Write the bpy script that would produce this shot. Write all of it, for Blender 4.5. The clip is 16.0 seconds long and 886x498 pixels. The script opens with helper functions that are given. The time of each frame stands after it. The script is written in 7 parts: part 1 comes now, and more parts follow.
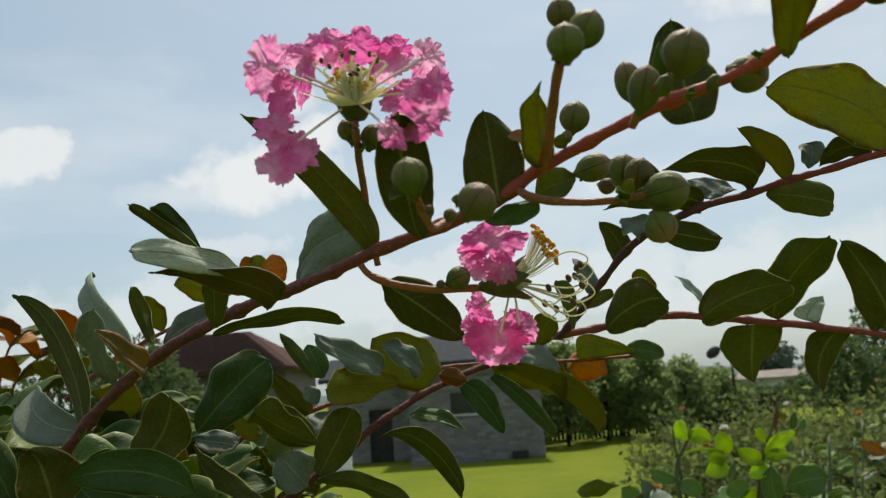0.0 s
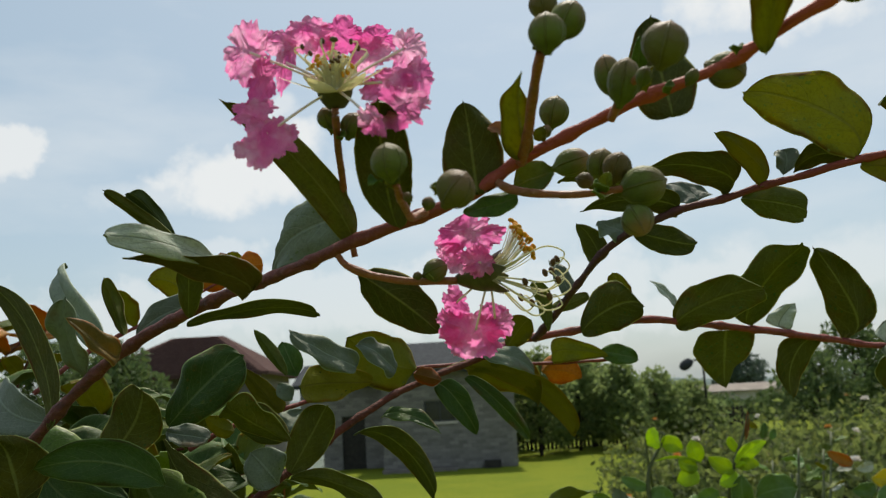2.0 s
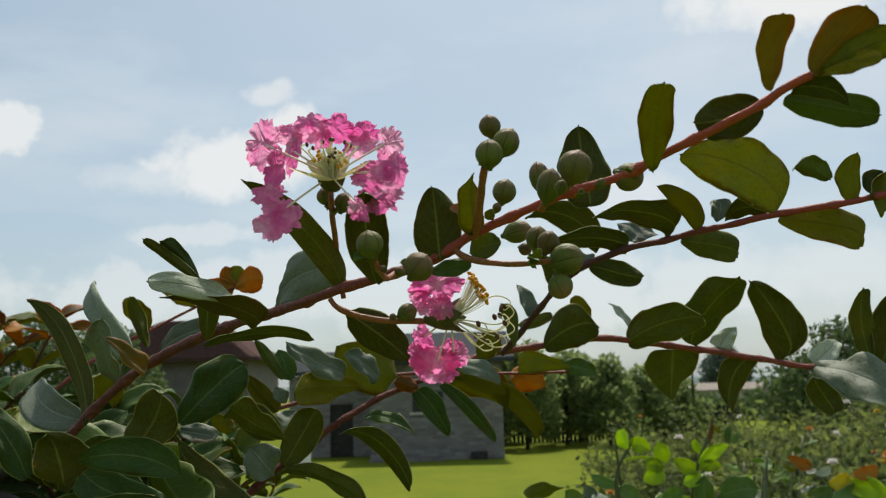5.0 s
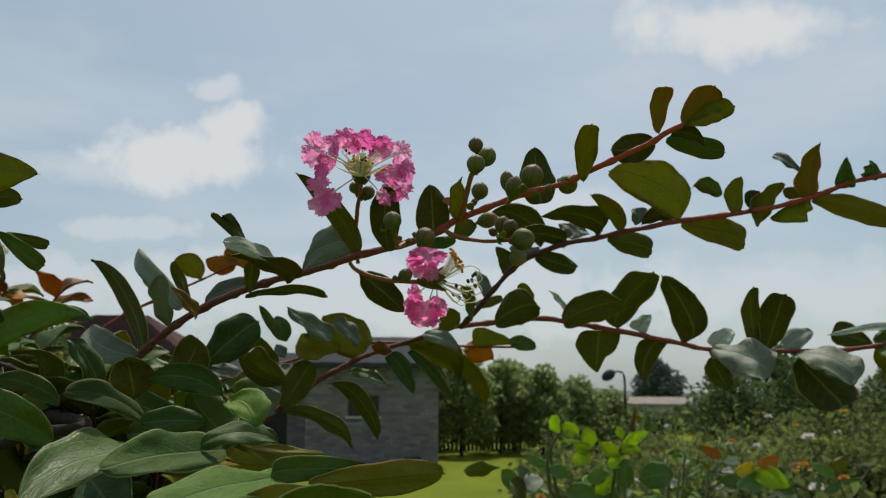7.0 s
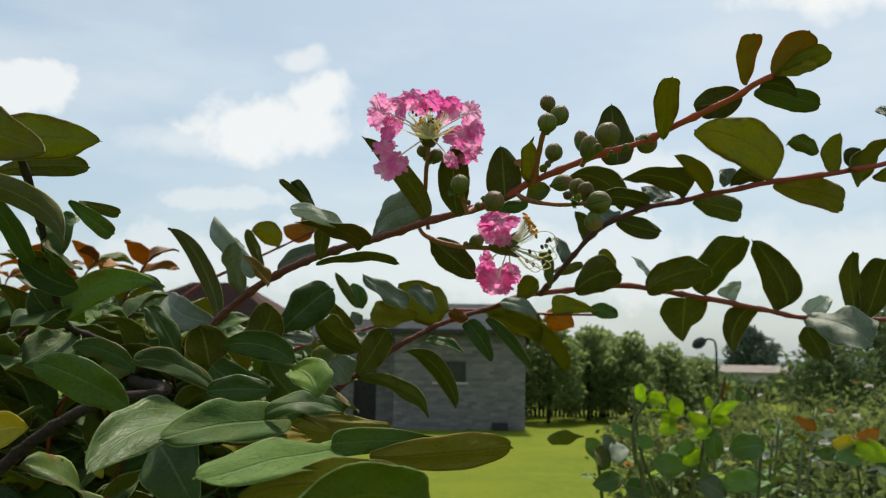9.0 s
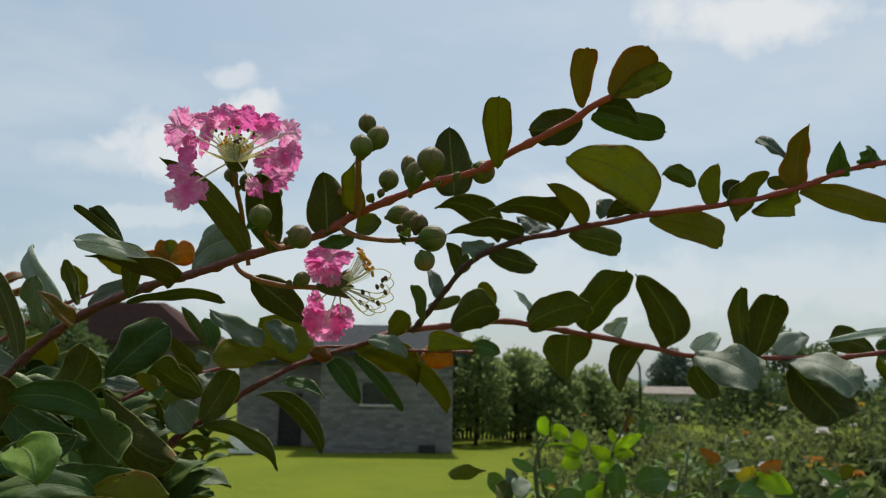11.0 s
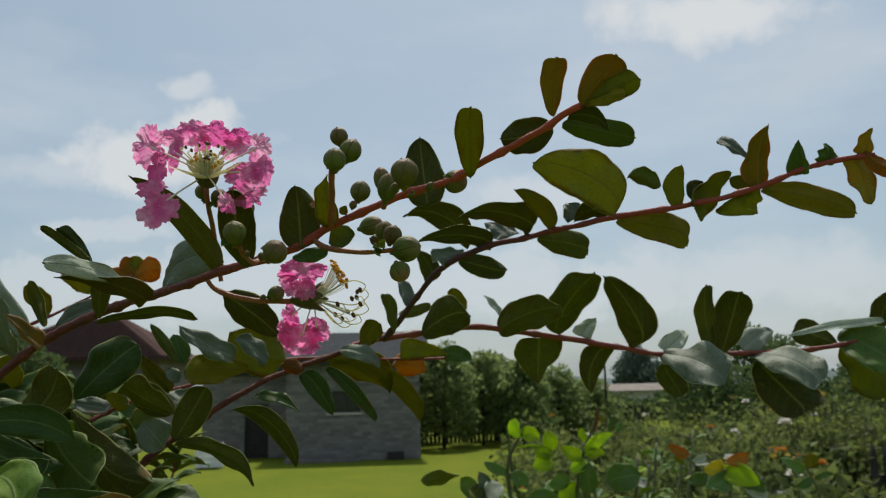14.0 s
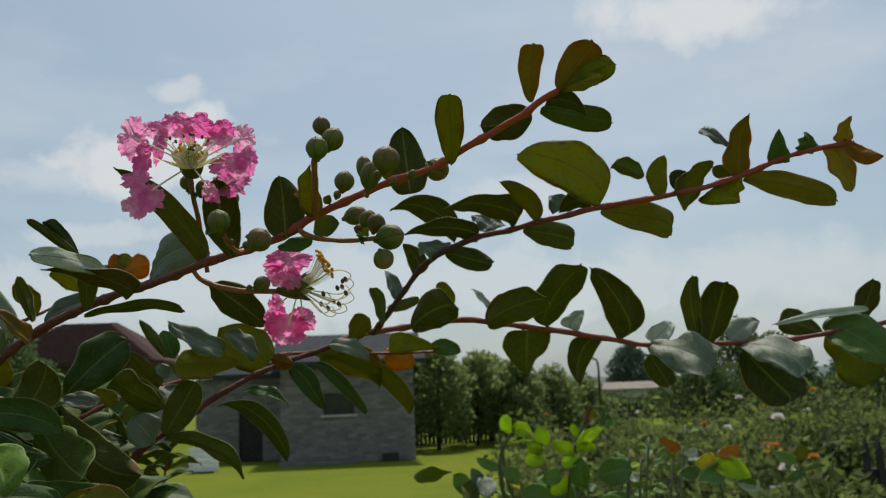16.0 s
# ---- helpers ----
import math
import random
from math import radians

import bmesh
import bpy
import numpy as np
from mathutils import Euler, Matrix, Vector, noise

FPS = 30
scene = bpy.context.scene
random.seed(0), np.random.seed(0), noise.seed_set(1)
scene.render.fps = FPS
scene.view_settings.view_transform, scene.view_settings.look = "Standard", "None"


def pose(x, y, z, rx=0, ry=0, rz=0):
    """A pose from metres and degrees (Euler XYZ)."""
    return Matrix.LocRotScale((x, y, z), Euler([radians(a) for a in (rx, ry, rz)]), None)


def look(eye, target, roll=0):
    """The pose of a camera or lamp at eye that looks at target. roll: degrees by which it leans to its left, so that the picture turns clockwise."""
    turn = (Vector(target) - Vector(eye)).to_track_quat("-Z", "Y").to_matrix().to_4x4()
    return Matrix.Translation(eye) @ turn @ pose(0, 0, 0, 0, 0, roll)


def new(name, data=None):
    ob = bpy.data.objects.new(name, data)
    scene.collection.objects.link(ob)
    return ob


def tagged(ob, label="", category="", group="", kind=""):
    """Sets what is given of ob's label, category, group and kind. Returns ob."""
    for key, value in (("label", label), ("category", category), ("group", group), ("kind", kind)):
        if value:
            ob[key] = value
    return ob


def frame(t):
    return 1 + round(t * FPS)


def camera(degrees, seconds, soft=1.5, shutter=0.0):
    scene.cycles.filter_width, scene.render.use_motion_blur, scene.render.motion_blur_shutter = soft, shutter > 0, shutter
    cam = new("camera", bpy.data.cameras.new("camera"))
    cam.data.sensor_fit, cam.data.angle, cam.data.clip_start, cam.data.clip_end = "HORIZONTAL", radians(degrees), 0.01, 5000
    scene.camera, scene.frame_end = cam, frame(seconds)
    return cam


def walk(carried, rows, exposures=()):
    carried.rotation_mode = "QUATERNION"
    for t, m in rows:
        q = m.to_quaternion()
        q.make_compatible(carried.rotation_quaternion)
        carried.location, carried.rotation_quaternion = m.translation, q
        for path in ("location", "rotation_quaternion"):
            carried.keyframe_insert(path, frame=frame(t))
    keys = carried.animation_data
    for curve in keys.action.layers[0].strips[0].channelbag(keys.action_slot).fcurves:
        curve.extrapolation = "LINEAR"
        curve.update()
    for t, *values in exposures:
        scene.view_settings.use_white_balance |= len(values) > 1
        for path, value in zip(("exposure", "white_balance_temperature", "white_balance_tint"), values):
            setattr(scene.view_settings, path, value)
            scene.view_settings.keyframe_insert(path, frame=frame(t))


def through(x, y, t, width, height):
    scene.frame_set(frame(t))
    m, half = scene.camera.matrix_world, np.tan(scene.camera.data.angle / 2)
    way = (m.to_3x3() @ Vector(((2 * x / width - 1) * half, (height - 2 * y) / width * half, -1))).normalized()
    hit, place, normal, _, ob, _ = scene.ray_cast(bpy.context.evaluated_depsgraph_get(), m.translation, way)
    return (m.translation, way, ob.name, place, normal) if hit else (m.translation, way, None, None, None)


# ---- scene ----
cam = camera(54.73, 16.0, soft=1.2)
PATH = [
    (0, (0.0382, 0.0351, 1.5326), (-0.0519, 2.0050, 1.8661), -4.04),
    (0.5, (0.0401, 0.0358, 1.5312), (-0.0360, 2.0049, 1.8729), -3.80),
    (1, (0.0400, 0.0356, 1.5297), (-0.0060, 2.0053, 1.8734), -3.92),
    (1.5, (0.0387, 0.0363, 1.5297), (-0.0076, 2.0044, 1.8824), -3.08),
    (2, (0.0378, 0.0358, 1.5289), (0.0029, 2.0050, 1.8770), -3.16),
    (2.5, (0.0375, 0.0370, 1.5278), (0.0051, 2.0059, 1.8775), -3.12),
    (3, (0.0363, 0.0339, 1.5308), (0.0081, 2.0001, 1.8957), -2.72),
    (3.5, (0.0347, 0.0360, 1.5286), (0.0091, 2.0016, 1.8972), -2.16),
    (4, (0.0355, 0.0371, 1.5255), (0.0151, 2.0027, 1.8945), -2.39),
    (4.5, (0.0413, 0.0287, 1.5337), (0.0249, 1.9943, 1.9027), -2.84),
    (5, (0.0460, -0.0190, 1.5363), (0.0262, 1.9541, 1.8629), -1.49),
    (5.2, (0.0540, -0.0378, 1.5380), (0.0331, 1.9390, 1.8410), -2.01),
    (7.5, (0.0233, -0.1177, 1.5061), (0.1532, 1.8480, 1.8513), 0.87),
    (8, (0.0233, -0.1177, 1.5079), (0.0599, 1.8569, 1.8234), 1.23),
    (8.5, (0.0290, -0.1117, 1.5090), (-0.0633, 1.8646, 1.8020), 1.63),
    (9, (0.0331, -0.1031, 1.5113), (-0.0515, 1.8779, 1.7726), 0.88),
    (9.5, (0.0539, -0.0823, 1.5185), (0.0314, 1.8987, 1.7921), 0.39),
    (10, (0.0701, -0.0676, 1.5285), (0.1204, 1.9150, 1.7869), 0.06),
    (10.2, (0.0714, -0.0589, 1.5234), (0.1119, 1.9223, 1.7941), 0.77),
    (12.5, (0.0656, -0.0692, 1.5257), (0.2187, 1.8979, 1.8532), -0.65),
    (13, (0.0667, -0.0624, 1.5243), (0.2213, 1.9051, 1.8483), -1.13),
    (13.5, (0.0648, -0.0646, 1.5262), (0.2292, 1.9021, 1.8503), -1.30),
    (14, (0.0658, -0.0631, 1.5254), (0.2317, 1.9036, 1.8488), -1.41),
    (14.5, (0.0663, -0.0667, 1.5267), (0.2410, 1.9000, 1.8452), -1.80),
    (15, (0.0666, -0.0662, 1.5252), (0.2407, 1.9001, 1.8468), -1.56),
    (15.5, (0.0669, -0.0650, 1.5261), (0.2402, 1.9012, 1.8482), -1.03),
    (16, (0.0685, -0.0660, 1.5205), (0.2517, 1.8990, 1.8450), -2.16),
]
walk(cam, [(t, look(eye, target, roll)) for t, eye, target, roll in PATH],
     ((0, 0.1, 6790, 10), (4.4, 0.1, 6790, 10), (5.2, 0.08, 6790, 10), (7.3, -0.2, 6640, 10), (8.2, 0.06, 6820, 10), (9.0, 0.22, 6790, 10), (10.2, 0.1, 6650, 10), (12.3, -0.17, 6570, 10), (16, -0.2, 6570, 10)))
SKY_STRENGTH, SUN_POWER, HAZE = 0.11, 4.0, 0.47
HAZE_COLOUR, CLOUD_COLOUR = (3.75, 5.25, 6.0, 1), (7.0, 7.35, 7.6, 1)
F1_BASE, F1_WAY = (0.0141, 0.2075, 1.5906), (-0.02, -0.45, 0.9)
F2_BASE, F2_WAY, F2_MOUTH, F2_TUFT = (0.0369, 0.2435, 1.5578), (0.98, -0.1, 0.08), (0.0448, 0.2425, 1.5582), (0.0540, 0.2455, 1.5675)
cam.data.dof.use_dof = True
cam.data.dof.focus_distance = 0.28
cam.data.dof.aperture_fstop = 40.0

# ---- world, sun ----
SUN_EL, SUN_AZ = 60.0, 10.0  # degrees up; clockwise from +y
world = bpy.data.worlds.new("sky")
scene.world = world
world.use_nodes = True
wt = world.node_tree
wt.nodes.clear()


def wn(kind, **values):
    n = wt.nodes.new(kind)
    for key, value in values.items():
        n.inputs[key].default_value = value
    return n


def wmath(op, a, b=None):
    n = wt.nodes.new("ShaderNodeMath")
    n.operation = op
    for i, s in enumerate((a, b)):
        if s is None:
            continue
        if isinstance(s, (int, float)):
            n.inputs[i].default_value = s
        else:
            wt.links.new(s, n.inputs[i])
    return n.outputs[0]


sky = wn("ShaderNodeTexSky")
sky.sky_type = "NISHITA"
sky.sun_disc = False
sky.sun_elevation, sky.sun_rotation = radians(SUN_EL), radians(SUN_AZ)
sky.air_density, sky.dust_density, sky.ozone_density = 1.0, 2.4, 1.4
coord = wn("ShaderNodeTexCoord")
big = wn("ShaderNodeTexNoise", Scale=15.0, Detail=10.0, Roughness=0.6)
wt.links.new(coord.outputs["Generated"], big.inputs["Vector"])
streak = wn("ShaderNodeTexNoise", Scale=2.6, Detail=6.0, Roughness=0.55)
stretch = wn("ShaderNodeMapping", Scale=(1.0, 1.0, 3.2))
wt.links.new(coord.outputs["Generated"], stretch.inputs["Vector"])
wt.links.new(stretch.outputs[0], streak.inputs["Vector"])


def cloud(x, z, wide, high, amount, soft=0.0):
    """A soft heap of cloud round the way (x, 1, z), its edge broken by the noise."""
    place = wn("ShaderNodeMapping", Location=(-x / wide, 0.0, -z / high), Scale=(1 / wide, 0.0, 1 / high))
    flat = wt.nodes.new("ShaderNodeVectorMath")
    flat.operation = "DIVIDE"
    wt.links.new(coord.outputs["Generated"], flat.inputs[0])
    spread = wt.nodes.new("ShaderNodeCombineXYZ")
    parts_ = wt.nodes.new("ShaderNodeSeparateXYZ")
    wt.links.new(coord.outputs["Generated"], parts_.inputs[0])
    ahead = wmath("MAXIMUM", parts_.outputs[1], 0.02)
    for i in range(3):
        wt.links.new(ahead, spread.inputs[i])
    wt.links.new(spread.outputs[0], flat.inputs[1])
    wt.links.new(flat.outputs[0], place.inputs["Vector"])
    size = wt.nodes.new("ShaderNodeVectorMath")
    size.operation = "LENGTH"
    wt.links.new(place.outputs[0], size.inputs[0])
    edge = wmath("ADD", size.outputs["Value"], wmath("MULTIPLY", wmath("SUBTRACT", big.outputs[0], 0.5), 2.3))
    ramp = wn("ShaderNodeMapRange", **{"From Min": 1.02 + soft, "From Max": 0.52 - soft, "To Min": 0.0, "To Max": amount})
    ramp.interpolation_type = "SMOOTHSTEP"
    wt.links.new(edge, ramp.inputs[0])
    return ramp.outputs[0]


puffs = [cloud(-0.265, 0.282, 0.15, 0.052, 0.92, 0.1), cloud(-0.20, 0.315, 0.052, 0.036, 0.92, 0.1), cloud(-0.36, 0.262, 0.11, 0.03, 0.5, 0.25), cloud(-0.222, 0.362, 0.036, 0.018, 0.65, 0.15), cloud(-0.203, 0.373, 0.016, 0.014, 0.6, 0.15), cloud(-0.55, 0.335, 0.085, 0.05, 0.85), cloud(0.44, 0.462, 0.20, 0.05, 0.98, 0.28), cloud(0.52, 0.125, 0.40, 0.055, 0.5, 0.25), cloud(0.20, 0.23, 0.10, 0.03, 0.6, 0.2), cloud(-0.05, 0.12, 0.7, 0.06, 0.5), cloud(-0.30, 0.19, 0.1, 0.02, 0.5)]
mask = 0.0
for puff in puffs:
    mask = puff if mask == 0.0 else wmath("MAXIMUM", mask, puff)
veil = wn("ShaderNodeMapRange", **{"From Min": 0.42, "From Max": 0.78, "To Min": 0.0, "To Max": 0.55})
wt.links.new(streak.outputs[0], veil.inputs[0])
mask = wmath("MAXIMUM", mask, veil.outputs[0])
blend = wt.nodes.new("ShaderNodeMix")
blend.data_type = "RGBA"
wt.links.new(mask, blend.inputs[0])
haze = wt.nodes.new("ShaderNodeMix")
haze.data_type = "RGBA"
haze.inputs[0].default_value = HAZE
wt.links.new(sky.outputs[0], haze.inputs[6])
haze.inputs[7].default_value = HAZE_COLOUR
wt.links.new(haze.outputs[2], blend.inputs[6])
blend.inputs[7].default_value = CLOUD_COLOUR
air = wn("ShaderNodeBackground", Strength=SKY_STRENGTH)
wt.links.new(blend.outputs[2], air.inputs[0])
wt.links.new(air.outputs[0], wt.nodes.new("ShaderNodeOutputWorld").inputs[0])

sun = new("sun", bpy.data.lights.new("sun", "SUN"))
sun.data.energy, sun.data.angle, sun.data.color = SUN_POWER, radians(3.0), (1.0, 0.95, 0.86)
sun.matrix_basis = look(
    (math.sin(radians(SUN_AZ)) * math.cos(radians(SUN_EL)) * 50, math.cos(radians(SUN_AZ)) * math.cos(radians(SUN_EL)) * 50, math.sin(radians(SUN_EL)) * 50), (0, 0, 0))


# ---- materials ----
class Nodes:
    """Short words for building a node material."""

    def __init__(self, name):
        self.mat = bpy.data.materials.new(name)
        self.mat.use_nodes = True
        self.t = self.mat.node_tree
        self.t.nodes.clear()
        self.out = self.t.nodes.new("ShaderNodeOutputMaterial")

    def n(self, kind, **values):
        node = self.t.nodes.new(kind)
        for key, value in values.items():
            self.put(node.inputs[key.replace("_", " ")], value)
        return node

    def put(self, socket, value):
        if hasattr(value, "is_output"):
            self.t.links.new(value, socket)
        else:
            socket.default_value = value

    def math(self, op, a, b=0.0, clamp=False):
        node = self.t.nodes.new("ShaderNodeMath")
        node.operation, node.use_clamp = op, clamp
        self.put(node.inputs[0], a)
        self.put(node.inputs[1], b)
        return node.outputs[0]

    def mix(self, f, a, b):
        node = self.t.nodes.new("ShaderNodeMix")
        node.data_type = "RGBA"
        self.put(node.inputs[0], f)
        self.put(node.inputs[6], a if hasattr(a, "is_output") else (*a, 1))
        self.put(node.inputs[7], b if hasattr(b, "is_output") else (*b, 1))
        return node.outputs[2]

    def ramp(self, x, lo, hi, to0=0.0, to1=1.0):
        node = self.n("ShaderNodeMapRange", From_Min=lo, From_Max=hi, To_Min=to0, To_Max=to1)
        node.interpolation_type = "SMOOTHSTEP"
        self.put(node.inputs[0], x)
        return node.outputs[0]

    def noise(self, scale, detail=4.0, rough=0.55, vector=None):
        node = self.n("ShaderNodeTexNoise", Scale=scale, Detail=detail, Roughness=rough)
        self.put(node.inputs["Vector"], vector if vector is not None else self.n("ShaderNodeTexCoord").outputs["Object"])
        return node.outputs[0]

    def bump(self, height, strength, distance):
        return self.n("ShaderNodeBump", Height=height, Strength=strength, Distance=distance).outputs[0]

    def random(self):
        return self.n("ShaderNodeObjectInfo").outputs["Random"]

    def finish(self, colour, rough, normal=None, translucent=0.0, through=None, metal=0.0, specular=0.5, clear=0.0):
        p = self.n("ShaderNodeBsdfPrincipled")
        self.put(p.inputs["Base Color"], colour if hasattr(colour, "is_output") else (*colour, 1))
        self.put(p.inputs["Roughness"], rough)
        p.inputs["Metallic"].default_value = metal
        p.inputs["Specular IOR Level"].default_value = specular
        p.inputs["Coat Weight"].default_value = clear
        if normal is not None:
            self.put(p.inputs["Normal"], normal)
        last = p.outputs[0]
        if translucent:
            tr = self.n("ShaderNodeBsdfTranslucent")
            self.put(tr.inputs[0], through if through is not None else colour)
            if normal is not None:
                self.put(tr.inputs["Normal"], normal)
            mix = self.n("ShaderNodeMixShader")
            mix.inputs[0].default_value = translucent
            self.t.links.new(last, mix.inputs[1])
            self.t.links.new(tr.outputs[0], mix.inputs[2])
            last = mix.outputs[0]
        self.t.links.new(last, self.out.inputs[0])
        return self.mat


def leaf_material(name, base, deep, glow, rim, rim_from, rough, translucent, vein=(0.16, 0.2, 0.08), spec=0.5):
    """A leaf's skin: midrib and side veins along its own length, blotches, a rim that may turn red, and a painted edge
    light.
    """
    m = Nodes(name)
    uv = m.n("ShaderNodeUVMap").outputs[0]
    sep = m.n("ShaderNodeSeparateXYZ")
    m.put(sep.inputs[0], uv)
    along, across = sep.outputs[0], m.math("ABSOLUTE", m.math("SUBTRACT", sep.outputs[1], 0.5))
    blotch = m.noise(130.0, 5.0, 0.6)
    grain = m.noise(900.0, 3.0)
    rnd = m.random()
    patch = m.noise(38.0, 3.0, 0.5)
    col = m.mix(m.ramp(blotch, 0.3, 0.72), base, deep)
    col = m.mix(m.math("ADD", m.math("MULTIPLY", rnd, 0.35), m.math("MULTIPLY", m.ramp(patch, 0.48, 0.72), 0.45)), col, glow)
    dim = m.ramp(m.math("FRACT", m.math("MULTIPLY", rnd, 7.31)), 0.0, 1.0, 0.9, 1.75)
    tint = m.n("ShaderNodeCombineXYZ", X=dim, Y=dim, Z=dim).outputs[0]
    scaled = m.n("ShaderNodeVectorMath")
    scaled.operation = "MULTIPLY"
    m.put(scaled.inputs[0], col)
    m.put(scaled.inputs[1], tint)
    col = scaled.outputs[0]
    net = m.n("ShaderNodeTexVoronoi", Scale=1.0, Vector=m.n("ShaderNodeMapping", Vector=uv, Scale=(26.0, 15.0, 1.0)).outputs[0])
    net.feature = "DISTANCE_TO_EDGE"
    mesh_ = m.ramp(net.outputs["Distance"], 0.07, 0.0)
    curve = m.math("MULTIPLY", m.math("POWER", m.math("MULTIPLY", across, 2.0), 1.5), -2.6)
    ribs = m.math("ABSOLUTE", m.math("SUBTRACT", m.math("FRACT", m.math("ADD", m.math("ADD", m.math("MULTIPLY", along, 5.5), curve), m.math("MULTIPLY", patch, 1.6))), 0.5))
    side = m.math("MULTIPLY", m.ramp(ribs, 0.04, 0.0), m.ramp(across, 0.47, 0.3))
    mid = m.ramp(across, 0.035, 0.012)
    lines = m.math("MAXIMUM", m.math("MAXIMUM", m.math("MULTIPLY", side, 0.6), m.math("MULTIPLY", mesh_, 0.24)), m.math("MULTIPLY", mid, 0.8))
    col = m.mix(lines, col, vein)
    col = m.mix(m.math("MULTIPLY", m.ramp(grain, 0.45, 0.7), 0.3), col, tuple(0.55 * c for c in deep))
    edge = m.math("MULTIPLY", m.ramp(m.math("ADD", across, m.math("MULTIPLY", m.math("SUBTRACT", blotch, 0.5), 0.25)), rim_from, 0.5), 0.85)
    col = m.mix(edge, col, rim)
    # Thin pale outline: light caught by the margin, painted into the colour.
    col = m.mix(m.math("MULTIPLY", m.ramp(across, 0.47, 0.49), 0.8), col, tuple(min(1.0, 1.7 * c) for c in vein))
    spot = m.ramp(m.noise(320.0, 2.0), 0.74, 0.8)
    col = m.mix(m.math("MULTIPLY", spot, 0.35), col, (0.09, 0.05, 0.015))
    rust = m.math("MULTIPLY", m.ramp(m.noise(75.0, 4.0, 0.6), 0.52, 0.7), m.math("MULTIPLY", m.ramp(across, 0.05, 0.42), m.ramp(m.math("FRACT", m.math("MULTIPLY", rnd, 13.7)), 0.35, 1.0)))
    col = m.mix(m.math("MULTIPLY", rust, 0.7), col, (0.17, 0.062, 0.014))
    relief = m.math("ADD", m.math("MULTIPLY", grain, 0.25), m.math("SUBTRACT", m.math("MULTIPLY", blotch, 0.5), m.math("MULTIPLY", lines, 0.5)))
    bump = m.bump(relief, 0.75, 0.0007)
    through_ = m.mix(0.55, col, glow)
    return m.finish(col, m.ramp(blotch, 0.2, 0.8, rough - 0.06, rough + 0.08), bump, translucent, through_, specular=0.72 * spec)


